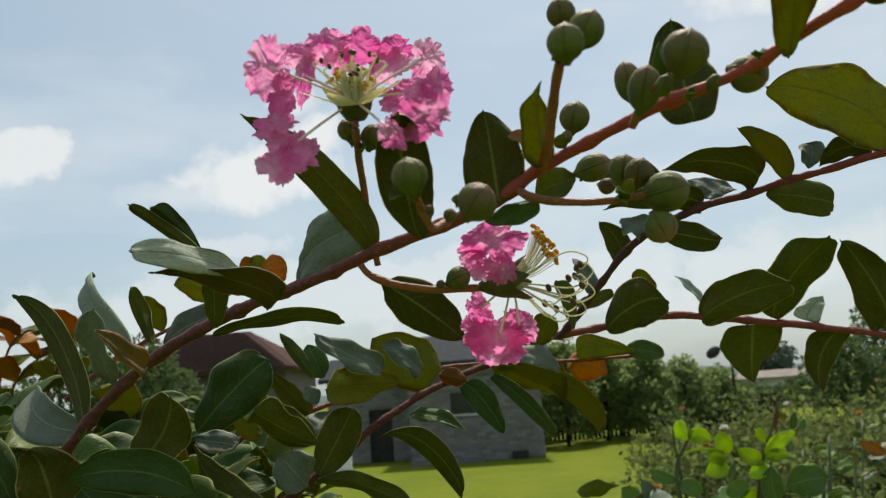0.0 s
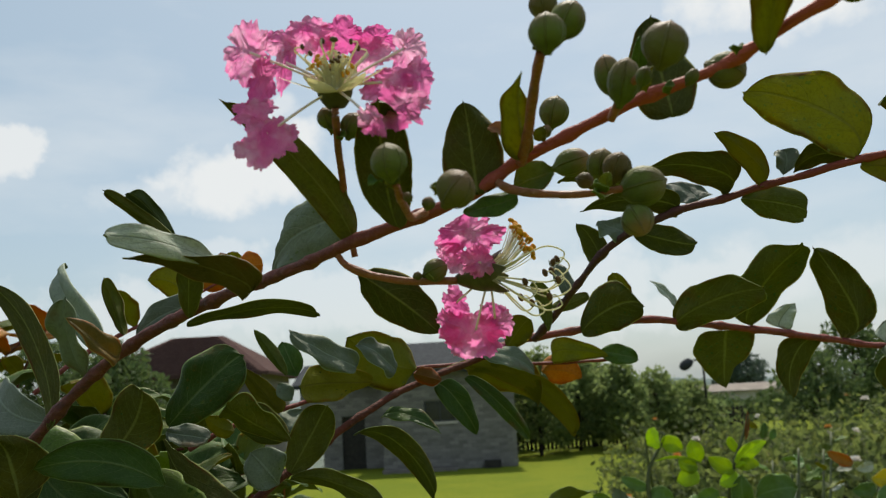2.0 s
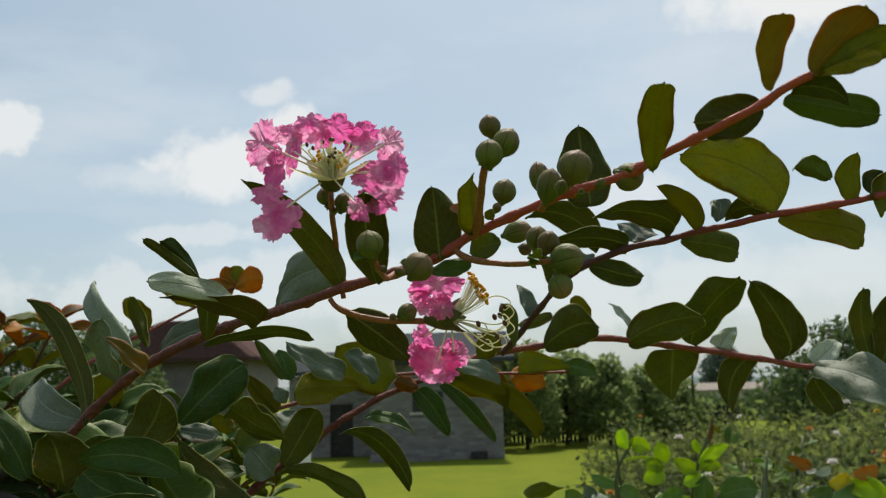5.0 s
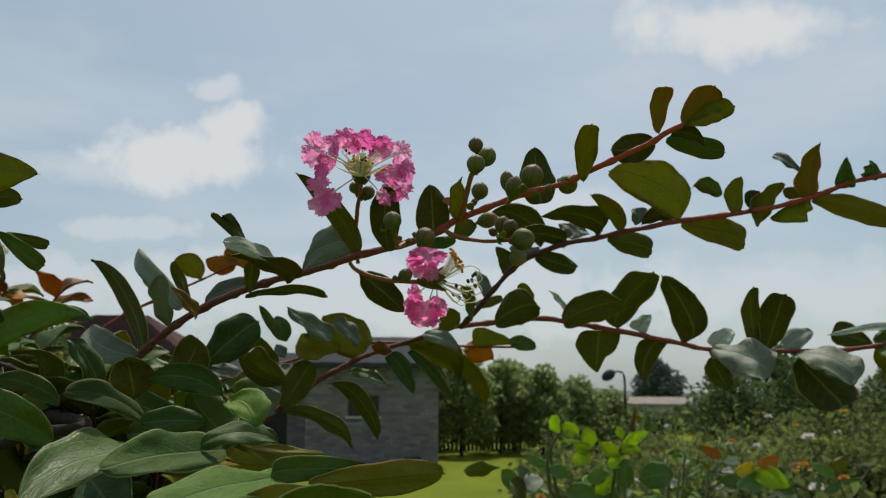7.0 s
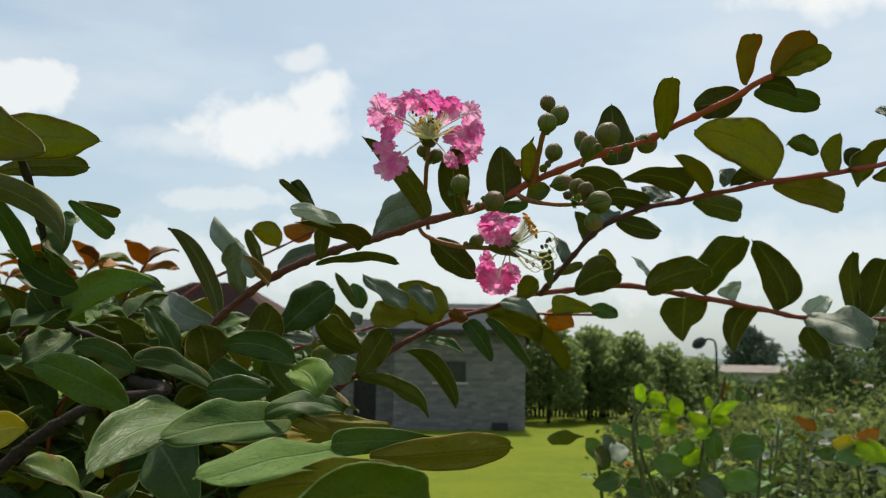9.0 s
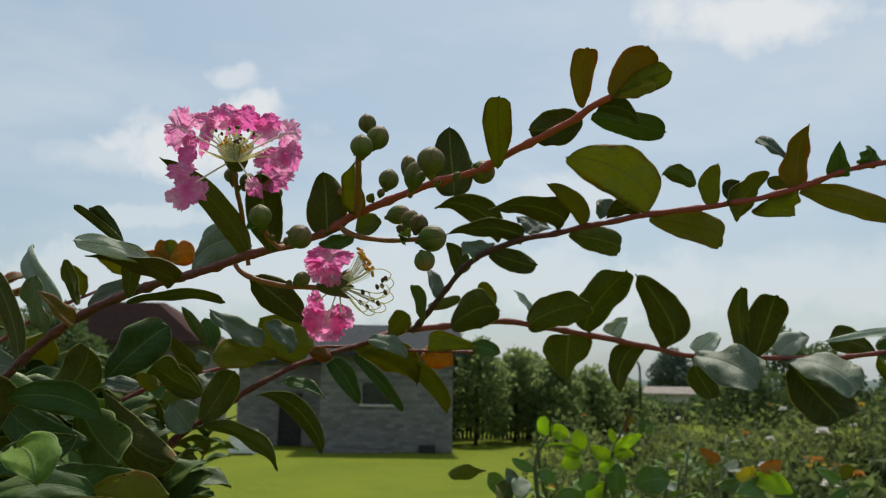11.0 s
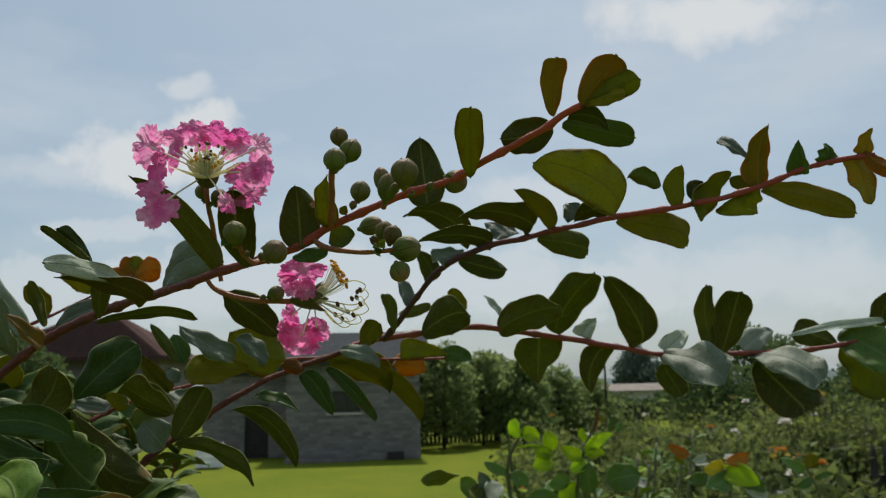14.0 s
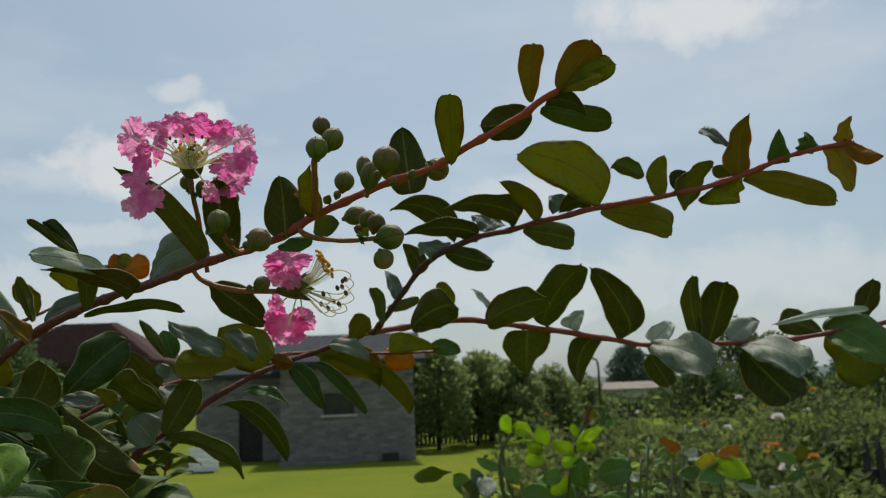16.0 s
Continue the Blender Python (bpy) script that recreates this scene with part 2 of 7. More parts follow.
RED_RIM, DARK_RIM = (0.16, 0.035, 0.012), (0.05, 0.045, 0.015)
LEAF = {
    "green": (leaf_material("leaf_green_top", (0.05, 0.10, 0.024), (0.036, 0.076, 0.02), (0.095, 0.14, 0.014), DARK_RIM, 0.44, 0.45, 0.3, (0.19, 0.24, 0.08), 0.32),
              leaf_material("leaf_green_under", (0.088, 0.104, 0.024), (0.068, 0.082, 0.02), (0.16, 0.135, 0.01), (0.15, 0.05, 0.015), 0.43, 0.6, 0.44, (0.3, 0.32, 0.08), 0.25)),
    "dusk": (leaf_material("leaf_dusk_top", (0.052, 0.105, 0.024), (0.038, 0.08, 0.02), (0.085, 0.135, 0.016), DARK_RIM, 0.45, 0.48, 0.3, (0.16, 0.22, 0.08), 0.28),
             leaf_material("leaf_dusk_under", (0.092, 0.115, 0.026), (0.072, 0.092, 0.022), (0.15, 0.14, 0.014), DARK_RIM, 0.45, 0.58, 0.38, (0.18, 0.22, 0.09), 0.25)),
    # Upper face greyed: the sky's sheen is put into its base colour.
    "pale": (leaf_material("leaf_pale_sheen_top", (0.11, 0.135, 0.09), (0.088, 0.112, 0.074), (0.125, 0.155, 0.085), DARK_RIM, 0.46, 0.56, 0.15, (0.2, 0.24, 0.17), 0.45),
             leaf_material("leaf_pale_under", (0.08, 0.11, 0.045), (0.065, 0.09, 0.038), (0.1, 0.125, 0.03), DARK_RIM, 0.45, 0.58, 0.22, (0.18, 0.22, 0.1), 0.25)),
    "olive": (leaf_material("leaf_olive_top", (0.12, 0.185, 0.03), (0.095, 0.15, 0.025), (0.19, 0.2, 0.015), RED_RIM, 0.44, 0.42, 0.48, (0.22, 0.24, 0.07), 0.35),
              leaf_material("leaf_olive_under", (0.19, 0.215, 0.022), (0.155, 0.18, 0.02), (0.29, 0.235, 0.012), RED_RIM, 0.36, 0.55, 0.62, (0.28, 0.28, 0.06), 0.25)),
    "bright": (leaf_material("leaf_bright_top", (0.085, 0.17, 0.035), (0.06, 0.13, 0.03), (0.14, 0.19, 0.018), DARK_RIM, 0.45, 0.62, 0.38, (0.2, 0.28, 0.1), 0.18),
               leaf_material("leaf_bright_under", (0.12, 0.19, 0.03), (0.10, 0.155, 0.025), (0.18, 0.2, 0.015), DARK_RIM, 0.45, 0.55, 0.52, (0.22, 0.28, 0.08), 0.25)),
    "red": (leaf_material("leaf_red_top", (0.12, 0.11, 0.03), (0.13, 0.065, 0.02), (0.22, 0.07, 0.015), (0.34, 0.06, 0.015), 0.30, 0.45, 0.4, (0.24, 0.16, 0.06), 0.35),
            leaf_material("leaf_red_under", (0.16, 0.10, 0.025), (0.18, 0.07, 0.02), (0.28, 0.08, 0.015), (0.38, 0.06, 0.015), 0.28, 0.55, 0.42, (0.28, 0.16, 0.06), 0.25)),
    "orange": (leaf_material("leaf_orange_top", (0.32, 0.15, 0.015), (0.25, 0.125, 0.012), (0.42, 0.16, 0.01), (0.42, 0.09, 0.01), 0.3, 0.45, 0.45, (0.45, 0.25, 0.05), 0.35),
               leaf_material("leaf_orange_under", (0.34, 0.16, 0.015), (0.27, 0.12, 0.012), (0.44, 0.17, 0.01), (0.42, 0.09, 0.01), 0.3, 0.55, 0.45, (0.45, 0.25, 0.05), 0.25)),
    "yellow": (leaf_material("leaf_yellow_top", (0.5, 0.42, 0.03), (0.42, 0.36, 0.025), (0.55, 0.45, 0.02), (0.4, 0.25, 0.03), 0.42, 0.5, 0.4, (0.55, 0.5, 0.1), 0.3),
               leaf_material("leaf_yellow_under", (0.5, 0.42, 0.03), (0.42, 0.36, 0.025), (0.55, 0.45, 0.02), (0.4, 0.25, 0.03), 0.42, 0.55, 0.4, (0.55, 0.5, 0.1), 0.25)),
    # Whitish upper face: reflected sky is painted in as base colour.
    "silver_sheen": (leaf_material("leaf_silver_sheen_top", (0.29, 0.32, 0.25), (0.24, 0.27, 0.205), (0.31, 0.34, 0.25), DARK_RIM, 0.46, 0.6, 0.15, (0.2, 0.24, 0.17), 0.45),
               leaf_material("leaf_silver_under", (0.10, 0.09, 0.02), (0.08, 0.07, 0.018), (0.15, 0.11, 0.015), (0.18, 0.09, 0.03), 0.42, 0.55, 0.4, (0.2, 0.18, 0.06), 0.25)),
    "bronze": (leaf_material("leaf_bronze_top", (0.17, 0.15, 0.04), (0.13, 0.12, 0.035), (0.26, 0.13, 0.03), (0.34, 0.10, 0.03), 0.36, 0.5, 0.4, (0.3, 0.22, 0.08), 0.3),
               leaf_material("leaf_bronze_under", (0.25, 0.27, 0.035), (0.2, 0.22, 0.03), (0.38, 0.26, 0.03), (0.5, 0.16, 0.04), 0.36, 0.55, 0.62, (0.4, 0.3, 0.1), 0.25)),
    "tan": (leaf_material("leaf_tan_top", (0.48, 0.25, 0.13), (0.33, 0.15, 0.07), (0.55, 0.3, 0.17), (0.16, 0.06, 0.03), 0.4, 0.7, 0.35, (0.4, 0.22, 0.12), 0.2),
            leaf_material("leaf_tan_under", (0.44, 0.23, 0.12), (0.3, 0.14, 0.07), (0.5, 0.28, 0.16), (0.16, 0.06, 0.03), 0.4, 0.7, 0.35, (0.4, 0.22, 0.12), 0.2)),
    "rim": (leaf_material("leaf_rim_top", (0.046, 0.085, 0.024), (0.036, 0.066, 0.02), (0.065, 0.095, 0.016), (0.18, 0.08, 0.03), 0.45, 0.66, 0.25, (0.11, 0.15, 0.055), 0.15),
            leaf_material("leaf_rim_under", (0.30, 0.28, 0.03), (0.24, 0.23, 0.025), (0.40, 0.29, 0.02), (0.38, 0.16, 0.03), 0.40, 0.55, 0.55, (0.26, 0.22, 0.05), 0.25)),
}


def bark_material(name, base, dark, lit, rough, young=None, young_at=(0.30, 0.41)):
    m = Nodes(name)
    streaks = m.noise(60.0, 5.0, 0.65, m.n("ShaderNodeMapping", Vector=m.n("ShaderNodeTexCoord").outputs["Object"], Scale=(3.0, 3.0, 9.0)).outputs[0])
    fine = m.noise(700.0, 4.0)
    col = m.mix(m.ramp(streaks, 0.35, 0.7), base, dark)
    col = m.mix(m.math("MULTIPLY", m.ramp(fine, 0.5, 0.75), 0.5), col, lit)
    if young:
        place = m.n("ShaderNodeSeparateXYZ")
        m.put(place.inputs[0], m.n("ShaderNodeTexCoord").outputs["Object"])
        col = m.mix(m.math("MULTIPLY", m.ramp(m.math("ADD", place.outputs[0], m.math("MULTIPLY", streaks, 0.04)), *young_at), 0.85), col, young)
    return m.finish(col, rough, m.bump(m.math("ADD", fine, streaks), 0.8, 0.0009), specular=0.25)


BARK = bark_material("red_bark", (0.155, 0.045, 0.038), (0.075, 0.029, 0.025), (0.23, 0.1, 0.08), 0.6, (0.42, 0.08, 0.05))
BROWN_BARK = bark_material("brown_bark", (0.12, 0.03, 0.018), (0.06, 0.018, 0.012), (0.17, 0.06, 0.04), 0.75)
RED_BARK = bark_material("young_red_bark", (0.26, 0.055, 0.045), (0.14, 0.038, 0.032), (0.26, 0.1, 0.075), 0.55)
TWIG_BARK = bark_material("twig_bark", (0.085, 0.03, 0.03), (0.05, 0.022, 0.022), (0.14, 0.065, 0.055), 0.6, (0.32, 0.06, 0.045), (0.43, 0.53))
STALK = bark_material("stalk_bark", (0.30, 0.10, 0.045), (0.2, 0.085, 0.035), (0.36, 0.19, 0.1), 0.5)
OLD_BARK = bark_material("old_bark", (0.04, 0.028, 0.022), (0.022, 0.016, 0.013), (0.07, 0.055, 0.045), 0.9)


def bud_material():
    m = Nodes("bud_skin")
    uv = m.n("ShaderNodeSeparateXYZ")
    m.put(uv.inputs[0], m.n("ShaderNodeUVMap").outputs[0])
    seams = m.math("ABSOLUTE", m.math("SUBTRACT", m.math("FRACT", m.math("MULTIPLY", uv.outputs[0], 6.0)), 0.5))
    blotch = m.noise(240.0, 5.0, 0.6)
    col = m.mix(m.ramp(blotch, 0.35, 0.7), (0.115, 0.145, 0.026), (0.075, 0.095, 0.02))
    crown = m.ramp(m.math("ADD", uv.outputs[1], m.math("MULTIPLY", m.math("SUBTRACT", blotch, 0.5), 0.5)), 0.42, 0.95)
    col = m.mix(m.math("MULTIPLY", crown, m.ramp(m.random(), 0.0, 1.0, 0.4, 0.95)), col, (0.27, 0.15, 0.085))
    col = m.mix(m.math("MULTIPLY", m.ramp(m.math("FRACT", m.math("MULTIPLY", m.random(), 5.3)), 0.55, 0.95), 0.6), col, (0.12, 0.055, 0.03))
    col = m.mix(m.math("MULTIPLY", m.ramp(seams, 0.05, 0.0), 0.55), col, (0.2, 0.19, 0.06))
    ridges = m.math("MULTIPLY", m.ramp(seams, 0.10, 0.0), 0.8)
    return m.finish(col, 0.58, m.bump(m.math("ADD", m.math("ADD", blotch, ridges), m.math("MULTIPLY", m.noise(900.0, 3.0), 0.4)), 0.8, 0.0007), 0.06, (0.2, 0.22, 0.03, 1), specular=0.22)


BUD = bud_material()


def petal_material():
    m = Nodes("crinkled_pink_petal")
    uv = m.n("ShaderNodeSeparateXYZ")
    m.put(uv.inputs[0], m.n("ShaderNodeUVMap").outputs[0])
    rnd = m.random()
    veins = m.noise(5.0, 6.0, 0.7, m.n("ShaderNodeMapping", Vector=m.n("ShaderNodeUVMap").outputs[0], Scale=(7.0, 1.4, 1.0)).outputs[0])
    cloudy = m.noise(160.0, 4.0, 0.6)
    col = m.mix(m.ramp(cloudy, 0.3, 0.7), (0.80, 0.12, 0.42), (0.87, 0.27, 0.55))
    col = m.mix(m.math("MULTIPLY", m.ramp(veins, 0.5, 0.75), 0.4), col, (0.70, 0.10, 0.34))
    col = m.mix(m.ramp(rnd, 0.55, 0.95, 0.0, 0.6), col, (0.68, 0.08, 0.33))
    col = m.mix(m.math("MULTIPLY", m.ramp(m.noise(90.0, 4.0, 0.65), 0.44, 0.66), 0.68), col, (0.93, 0.60, 0.77))
    relief = m.math("ADD", veins, m.math("ADD", m.noise(420.0, 4.0), m.noise(1100.0, 3.0)))
    return m.finish(col, 0.55, m.bump(relief, 0.45, 0.0006), 0.66, col, specular=0.25)


PETAL = petal_material()


def plain(name, a, b, scale, rough, bump=0.3, depth=0.0005, translucent=0.0, metal=0.0, rand=0.0, island=False, spec=0.3):
    """Two tones broken by noise at two scales, with a fine relief."""
    m = Nodes(name)
    wide, fine = m.noise(scale, 5.0, 0.6), m.noise(scale * 9.0, 3.0)
    col = m.mix(m.ramp(wide, 0.3, 0.7), a, b)
    dark = tuple(0.6 * c for c in b)
    col = m.mix(m.math("MULTIPLY", m.ramp(fine, 0.45, 0.75), 0.4), col, dark)
    if rand:
        value = m.n("ShaderNodeNewGeometry").outputs["Random Per Island"] if island else m.random()
        col = m.mix(m.math("MULTIPLY", value, rand), col, tuple(min(1.0, 1.5 * c) for c in a))
    return m.finish(col, rough, m.bump(m.math("ADD", wide, m.math("MULTIPLY", fine, 0.5)), bump, depth), translucent, None, metal, spec)


CLAW = plain("claw_pale_pink", (0.9, 0.8, 0.66), (0.86, 0.66, 0.6), 300.0, 0.5, translucent=0.2)
CALYX = plain("calyx_green", (0.105, 0.105, 0.028), (0.07, 0.062, 0.02), 300.0, 0.45, translucent=0.1)
LOBE = plain("calyx_lobe_cream", (0.78, 0.70, 0.36), (0.66, 0.58, 0.24), 300.0, 0.5, translucent=0.4)
FILAMENT = plain("filament_cream", (0.9, 0.87, 0.68), (0.84, 0.78, 0.52), 400.0, 0.5, translucent=0.45)
ANTHER = plain("anther_yellow", (0.75, 0.36, 0.02), (0.62, 0.27, 0.015), 900.0, 0.7)
DARK_ANTHER = plain("anther_brown", (0.15, 0.075, 0.025), (0.07, 0.036, 0.014), 900.0, 0.7)


# ---- mesh helpers ----
ORIGIN = Vector((-0.30, 0.52, 0.0))


def mesh_of(name, verts, faces, uvs=None, slots=None, smooth=True):
    me = bpy.data.meshes.new(name)
    me.from_pydata([tuple(v) for v in verts], [], faces)
    if uvs is not None:
        layer = me.uv_layers.new(name="UVMap")
        flat = [c for f in faces for i in f for c in uvs[i]]
        layer.data.foreach_set("uv", flat)
    if slots is not None:
        me.polygons.foreach_set("material_index", slots)
    if smooth:
        me.polygons.foreach_set("use_smooth", [True] * len(me.polygons))
    me.update()
    return me


def hung(name, me, mats, parent, label=""):
    """Links a mesh as one part under a thing or a part."""
    for m in mats if isinstance(mats, tuple) else (mats,):
        if m.name not in [x.name for x in me.materials]:
            me.materials.append(m)
    ob = new(name, me)
    ob.parent = parent
    return tagged(ob, label) if label else ob


def part(name, bm, material, parent, label=""):
    me = bpy.data.meshes.new(name)
    bm.to_mesh(me)
    bm.free()
    return hung(name, me, material, parent, label)


def spline(points, steps=6):
    """A smooth line through the points (Catmull-Rom)."""
    p = [Vector(q) for q in points]
    p = [p[0] * 2 - p[1]] + p + [p[-1] * 2 - p[-2]]
    out = []
    for i in range(1, len(p) - 2):
        a, b, c, d = p[i - 1 : i + 3]
        for k in range(steps):
            t = k / steps
            out.append(0.5 * (2 * b + (c - a) * t + (2 * a - 5 * b + 4 * c - d) * t * t + (3 * b - a - 3 * c + d) * t ** 3))
    return out + [p[-2]]


def tube_data(points, r0, r1, sides=8, wobble=0.0, off=None, nodes=0.0):
    """Verts and faces of a closed tapered tube along a line."""
    off = off or Vector()
    verts, faces, n = [], [], len(points)
    ref = Vector((0.13, -0.4, 0.9))
    run = 0.0
    for i, p in enumerate(points):
        way = (points[min(i + 1, n - 1)] - points[max(i - 1, 0)]).normalized()
        u = way.cross(ref).normalized()
        w = way.cross(u)
        r = r0 + (r1 - r0) * i / (n - 1)
        if nodes and i:
            run += (p - points[i - 1]).length
            r *= 1 + 0.32 * math.exp(-((run / nodes % 1.0 - 0.5) / 0.09) ** 2)
        for k in range(sides):
            a = 2 * math.pi * k / sides
            rr = r * (1 + wobble * noise.noise((p + u * math.cos(a) * r + w * math.sin(a) * r) * 180))
            verts.append(p + u * math.cos(a) * rr + w * math.sin(a) * rr - off)
    for i in range(n - 1):
        for k in range(sides):
            a, b = i * sides + k, i * sides + (k + 1) % sides
            faces.append((a, b, b + sides, a + sides))
    faces.append(tuple(reversed(range(sides))))
    faces.append(tuple(range((n - 1) * sides, n * sides)))
    return verts, faces


shrub = tagged(new("crape_myrtle"), "crape myrtle shrub with pink blossoms, reddish twigs and glossy green leaves", "shrub")
shrub.location = ORIGIN
BARKS = {"main_branch": BARK, "upper_twig": TWIG_BARK, "lower_twig": RED_BARK, "lower_branch": BROWN_BARK, "red_twig": RED_BARK, "red_shoot": RED_BARK,
         "left_stem": OLD_BARK, "old_stem": OLD_BARK}


def branch(name, points, r0, r1, steps=9):
    line = spline(points, steps)
    for i, p in enumerate(line):
        line[i] = p + Vector((noise.noise(p * 55), noise.noise(p * 55 + Vector((9, 0, 0))), noise.noise(p * 55 + Vector((0, 9, 0))))) * 0.0006
    verts, faces = tube_data(line, r0, r1, 10, 0.25, ORIGIN, 0.0 if name.endswith("stalk") else 0.019)
    names = {"left_stem": "stem", "old_stem": "stem"}
    plain_name = names.get(name, "stalk" if name.endswith("stalk") else "twig" if "twig" in name or "shoot" in name else "branch")
    return hung(plain_name, mesh_of(plain_name, verts, faces), BARKS.get(name, STALK), shrub)


def leaf_mesh(base, tip, width, up, fold, bend, arc, nu=16, nv=5, thick=0.00022, seed=0.0):
    """A thin solid blade from base to tip: its upper face looks along up. fold: degrees by which each half is raised;
    bend: how far the midrib arches, arc: how far it bows sideways, both as parts of the length."""
    base, tip, up = Vector(base), Vector(tip), Vector(up)
    along = tip - base
    size = along.length
    along.normalize()
    up = (up - along * up.dot(along)).normalized()
    side = up.cross(along)
    rise, lay = math.sin(radians(fold)), math.cos(radians(fold))
    top, low, uvs = [], [], []
    rows = 2 * nv + 1
    twist = 0.75 * noise.noise(Vector((seed * 3.1, 2.0, 0.5)))
    peak, blunt = 0.95 + 0.3 * noise.noise(Vector((seed * 2.3, 6.0, 1.0))), 0.5 + 0.12 * noise.noise(Vector((seed * 4.1, 1.0, 7.0)))
    droop = 0.07 + 0.10 * noise.noise(Vector((seed * 5.7, 0.3, 4.0)))
    for i in range(nu + 1):
        u = i / nu
        body = max(0.0, (u - 0.05) / 0.95)
        half = 0.5 * width * (max(0.0, math.sin(math.pi * body ** peak)) ** blunt * (1 - 0.35 * (max(0.0, body - 0.7) / 0.3) ** 2)) + 0.0006 * (1 - u)
        mid = base + along * (u * size) + up * (bend * size * 4 * u * (1 - u)) + side * (arc * size * 4 * u * (1 - u))
        mid -= up * (droop * size * 4 * max(0.0, u - 0.55) ** 2)
        tangent = (along + up * (bend * 4 * (1 - 2 * u)) + side * (arc * 4 * (1 - 2 * u))).normalized()
        across = up.cross(tangent).normalized()
        above = tangent.cross(across)
        spin = twist * (u - 0.45) * 2
        across, above = across * math.cos(spin) + above * math.sin(spin), above * math.cos(spin) - across * math.sin(spin)
        for j in range(rows):
            v = (j - nv) / nv
            edge = 1 + 0.13 * noise.noise(Vector((u * 5 + seed, v * 2, seed * 3))) * abs(v)
            lift = abs(v) ** 1.15 * rise * half
            wave = 0.13 * width * noise.noise(Vector((u * 3.3 + seed * 7, v * 1.4 + 3, 1.7 + seed))) * (0.25 + abs(v)) + 0.045 * width * v * v * math.sin(u * 11 + seed * 9 + 1.5 * v) + 0.02 * width * noise.noise(Vector((u * 11 + seed, v * 5, seed)))
            p = mid + across * (v * half * lay * edge) + above * (lift + wave)
            h = thick * (1 - 0.6 * abs(v)) + (0.0006 * (1 - abs(v) * nv) * (1 - u) if abs(v) * nv < 1 else 0.0)
            top.append(p + up * thick * 0.5)
            low.append(p - up * h)
            uvs.append((u, 0.5 + 0.5 * v))
    n = len(top)
    faces, slots = [], []
    for i in range(nu):
        for j in range(rows - 1):
            a, b, c, d = i * rows + j, i * rows + j + 1, (i + 1) * rows + j + 1, (i + 1) * rows + j
            faces += [(a, b, c, d), (n + d, n + c, n + b, n + a)]
            slots += [0, 1]
        for j, flip in ((0, False), (rows - 1, True)):
            a, d = i * rows + j, (i + 1) * rows + j
            faces.append((a, n + a, n + d, d) if flip else (a, d, n + d, n + a))
            slots.append(0)
    return mesh_of("leaf", [p - ORIGIN for p in top + low], faces, uvs + uvs, slots)


def swell(u, m):
    """A rounded swelling along 0 to 1 that is highest, at 1, where u is m."""
    u = min(max(u, 1e-5), 1 - 1e-5)
    return (u / m) ** m * ((1 - u) / (1 - m)) ** (1 - m)


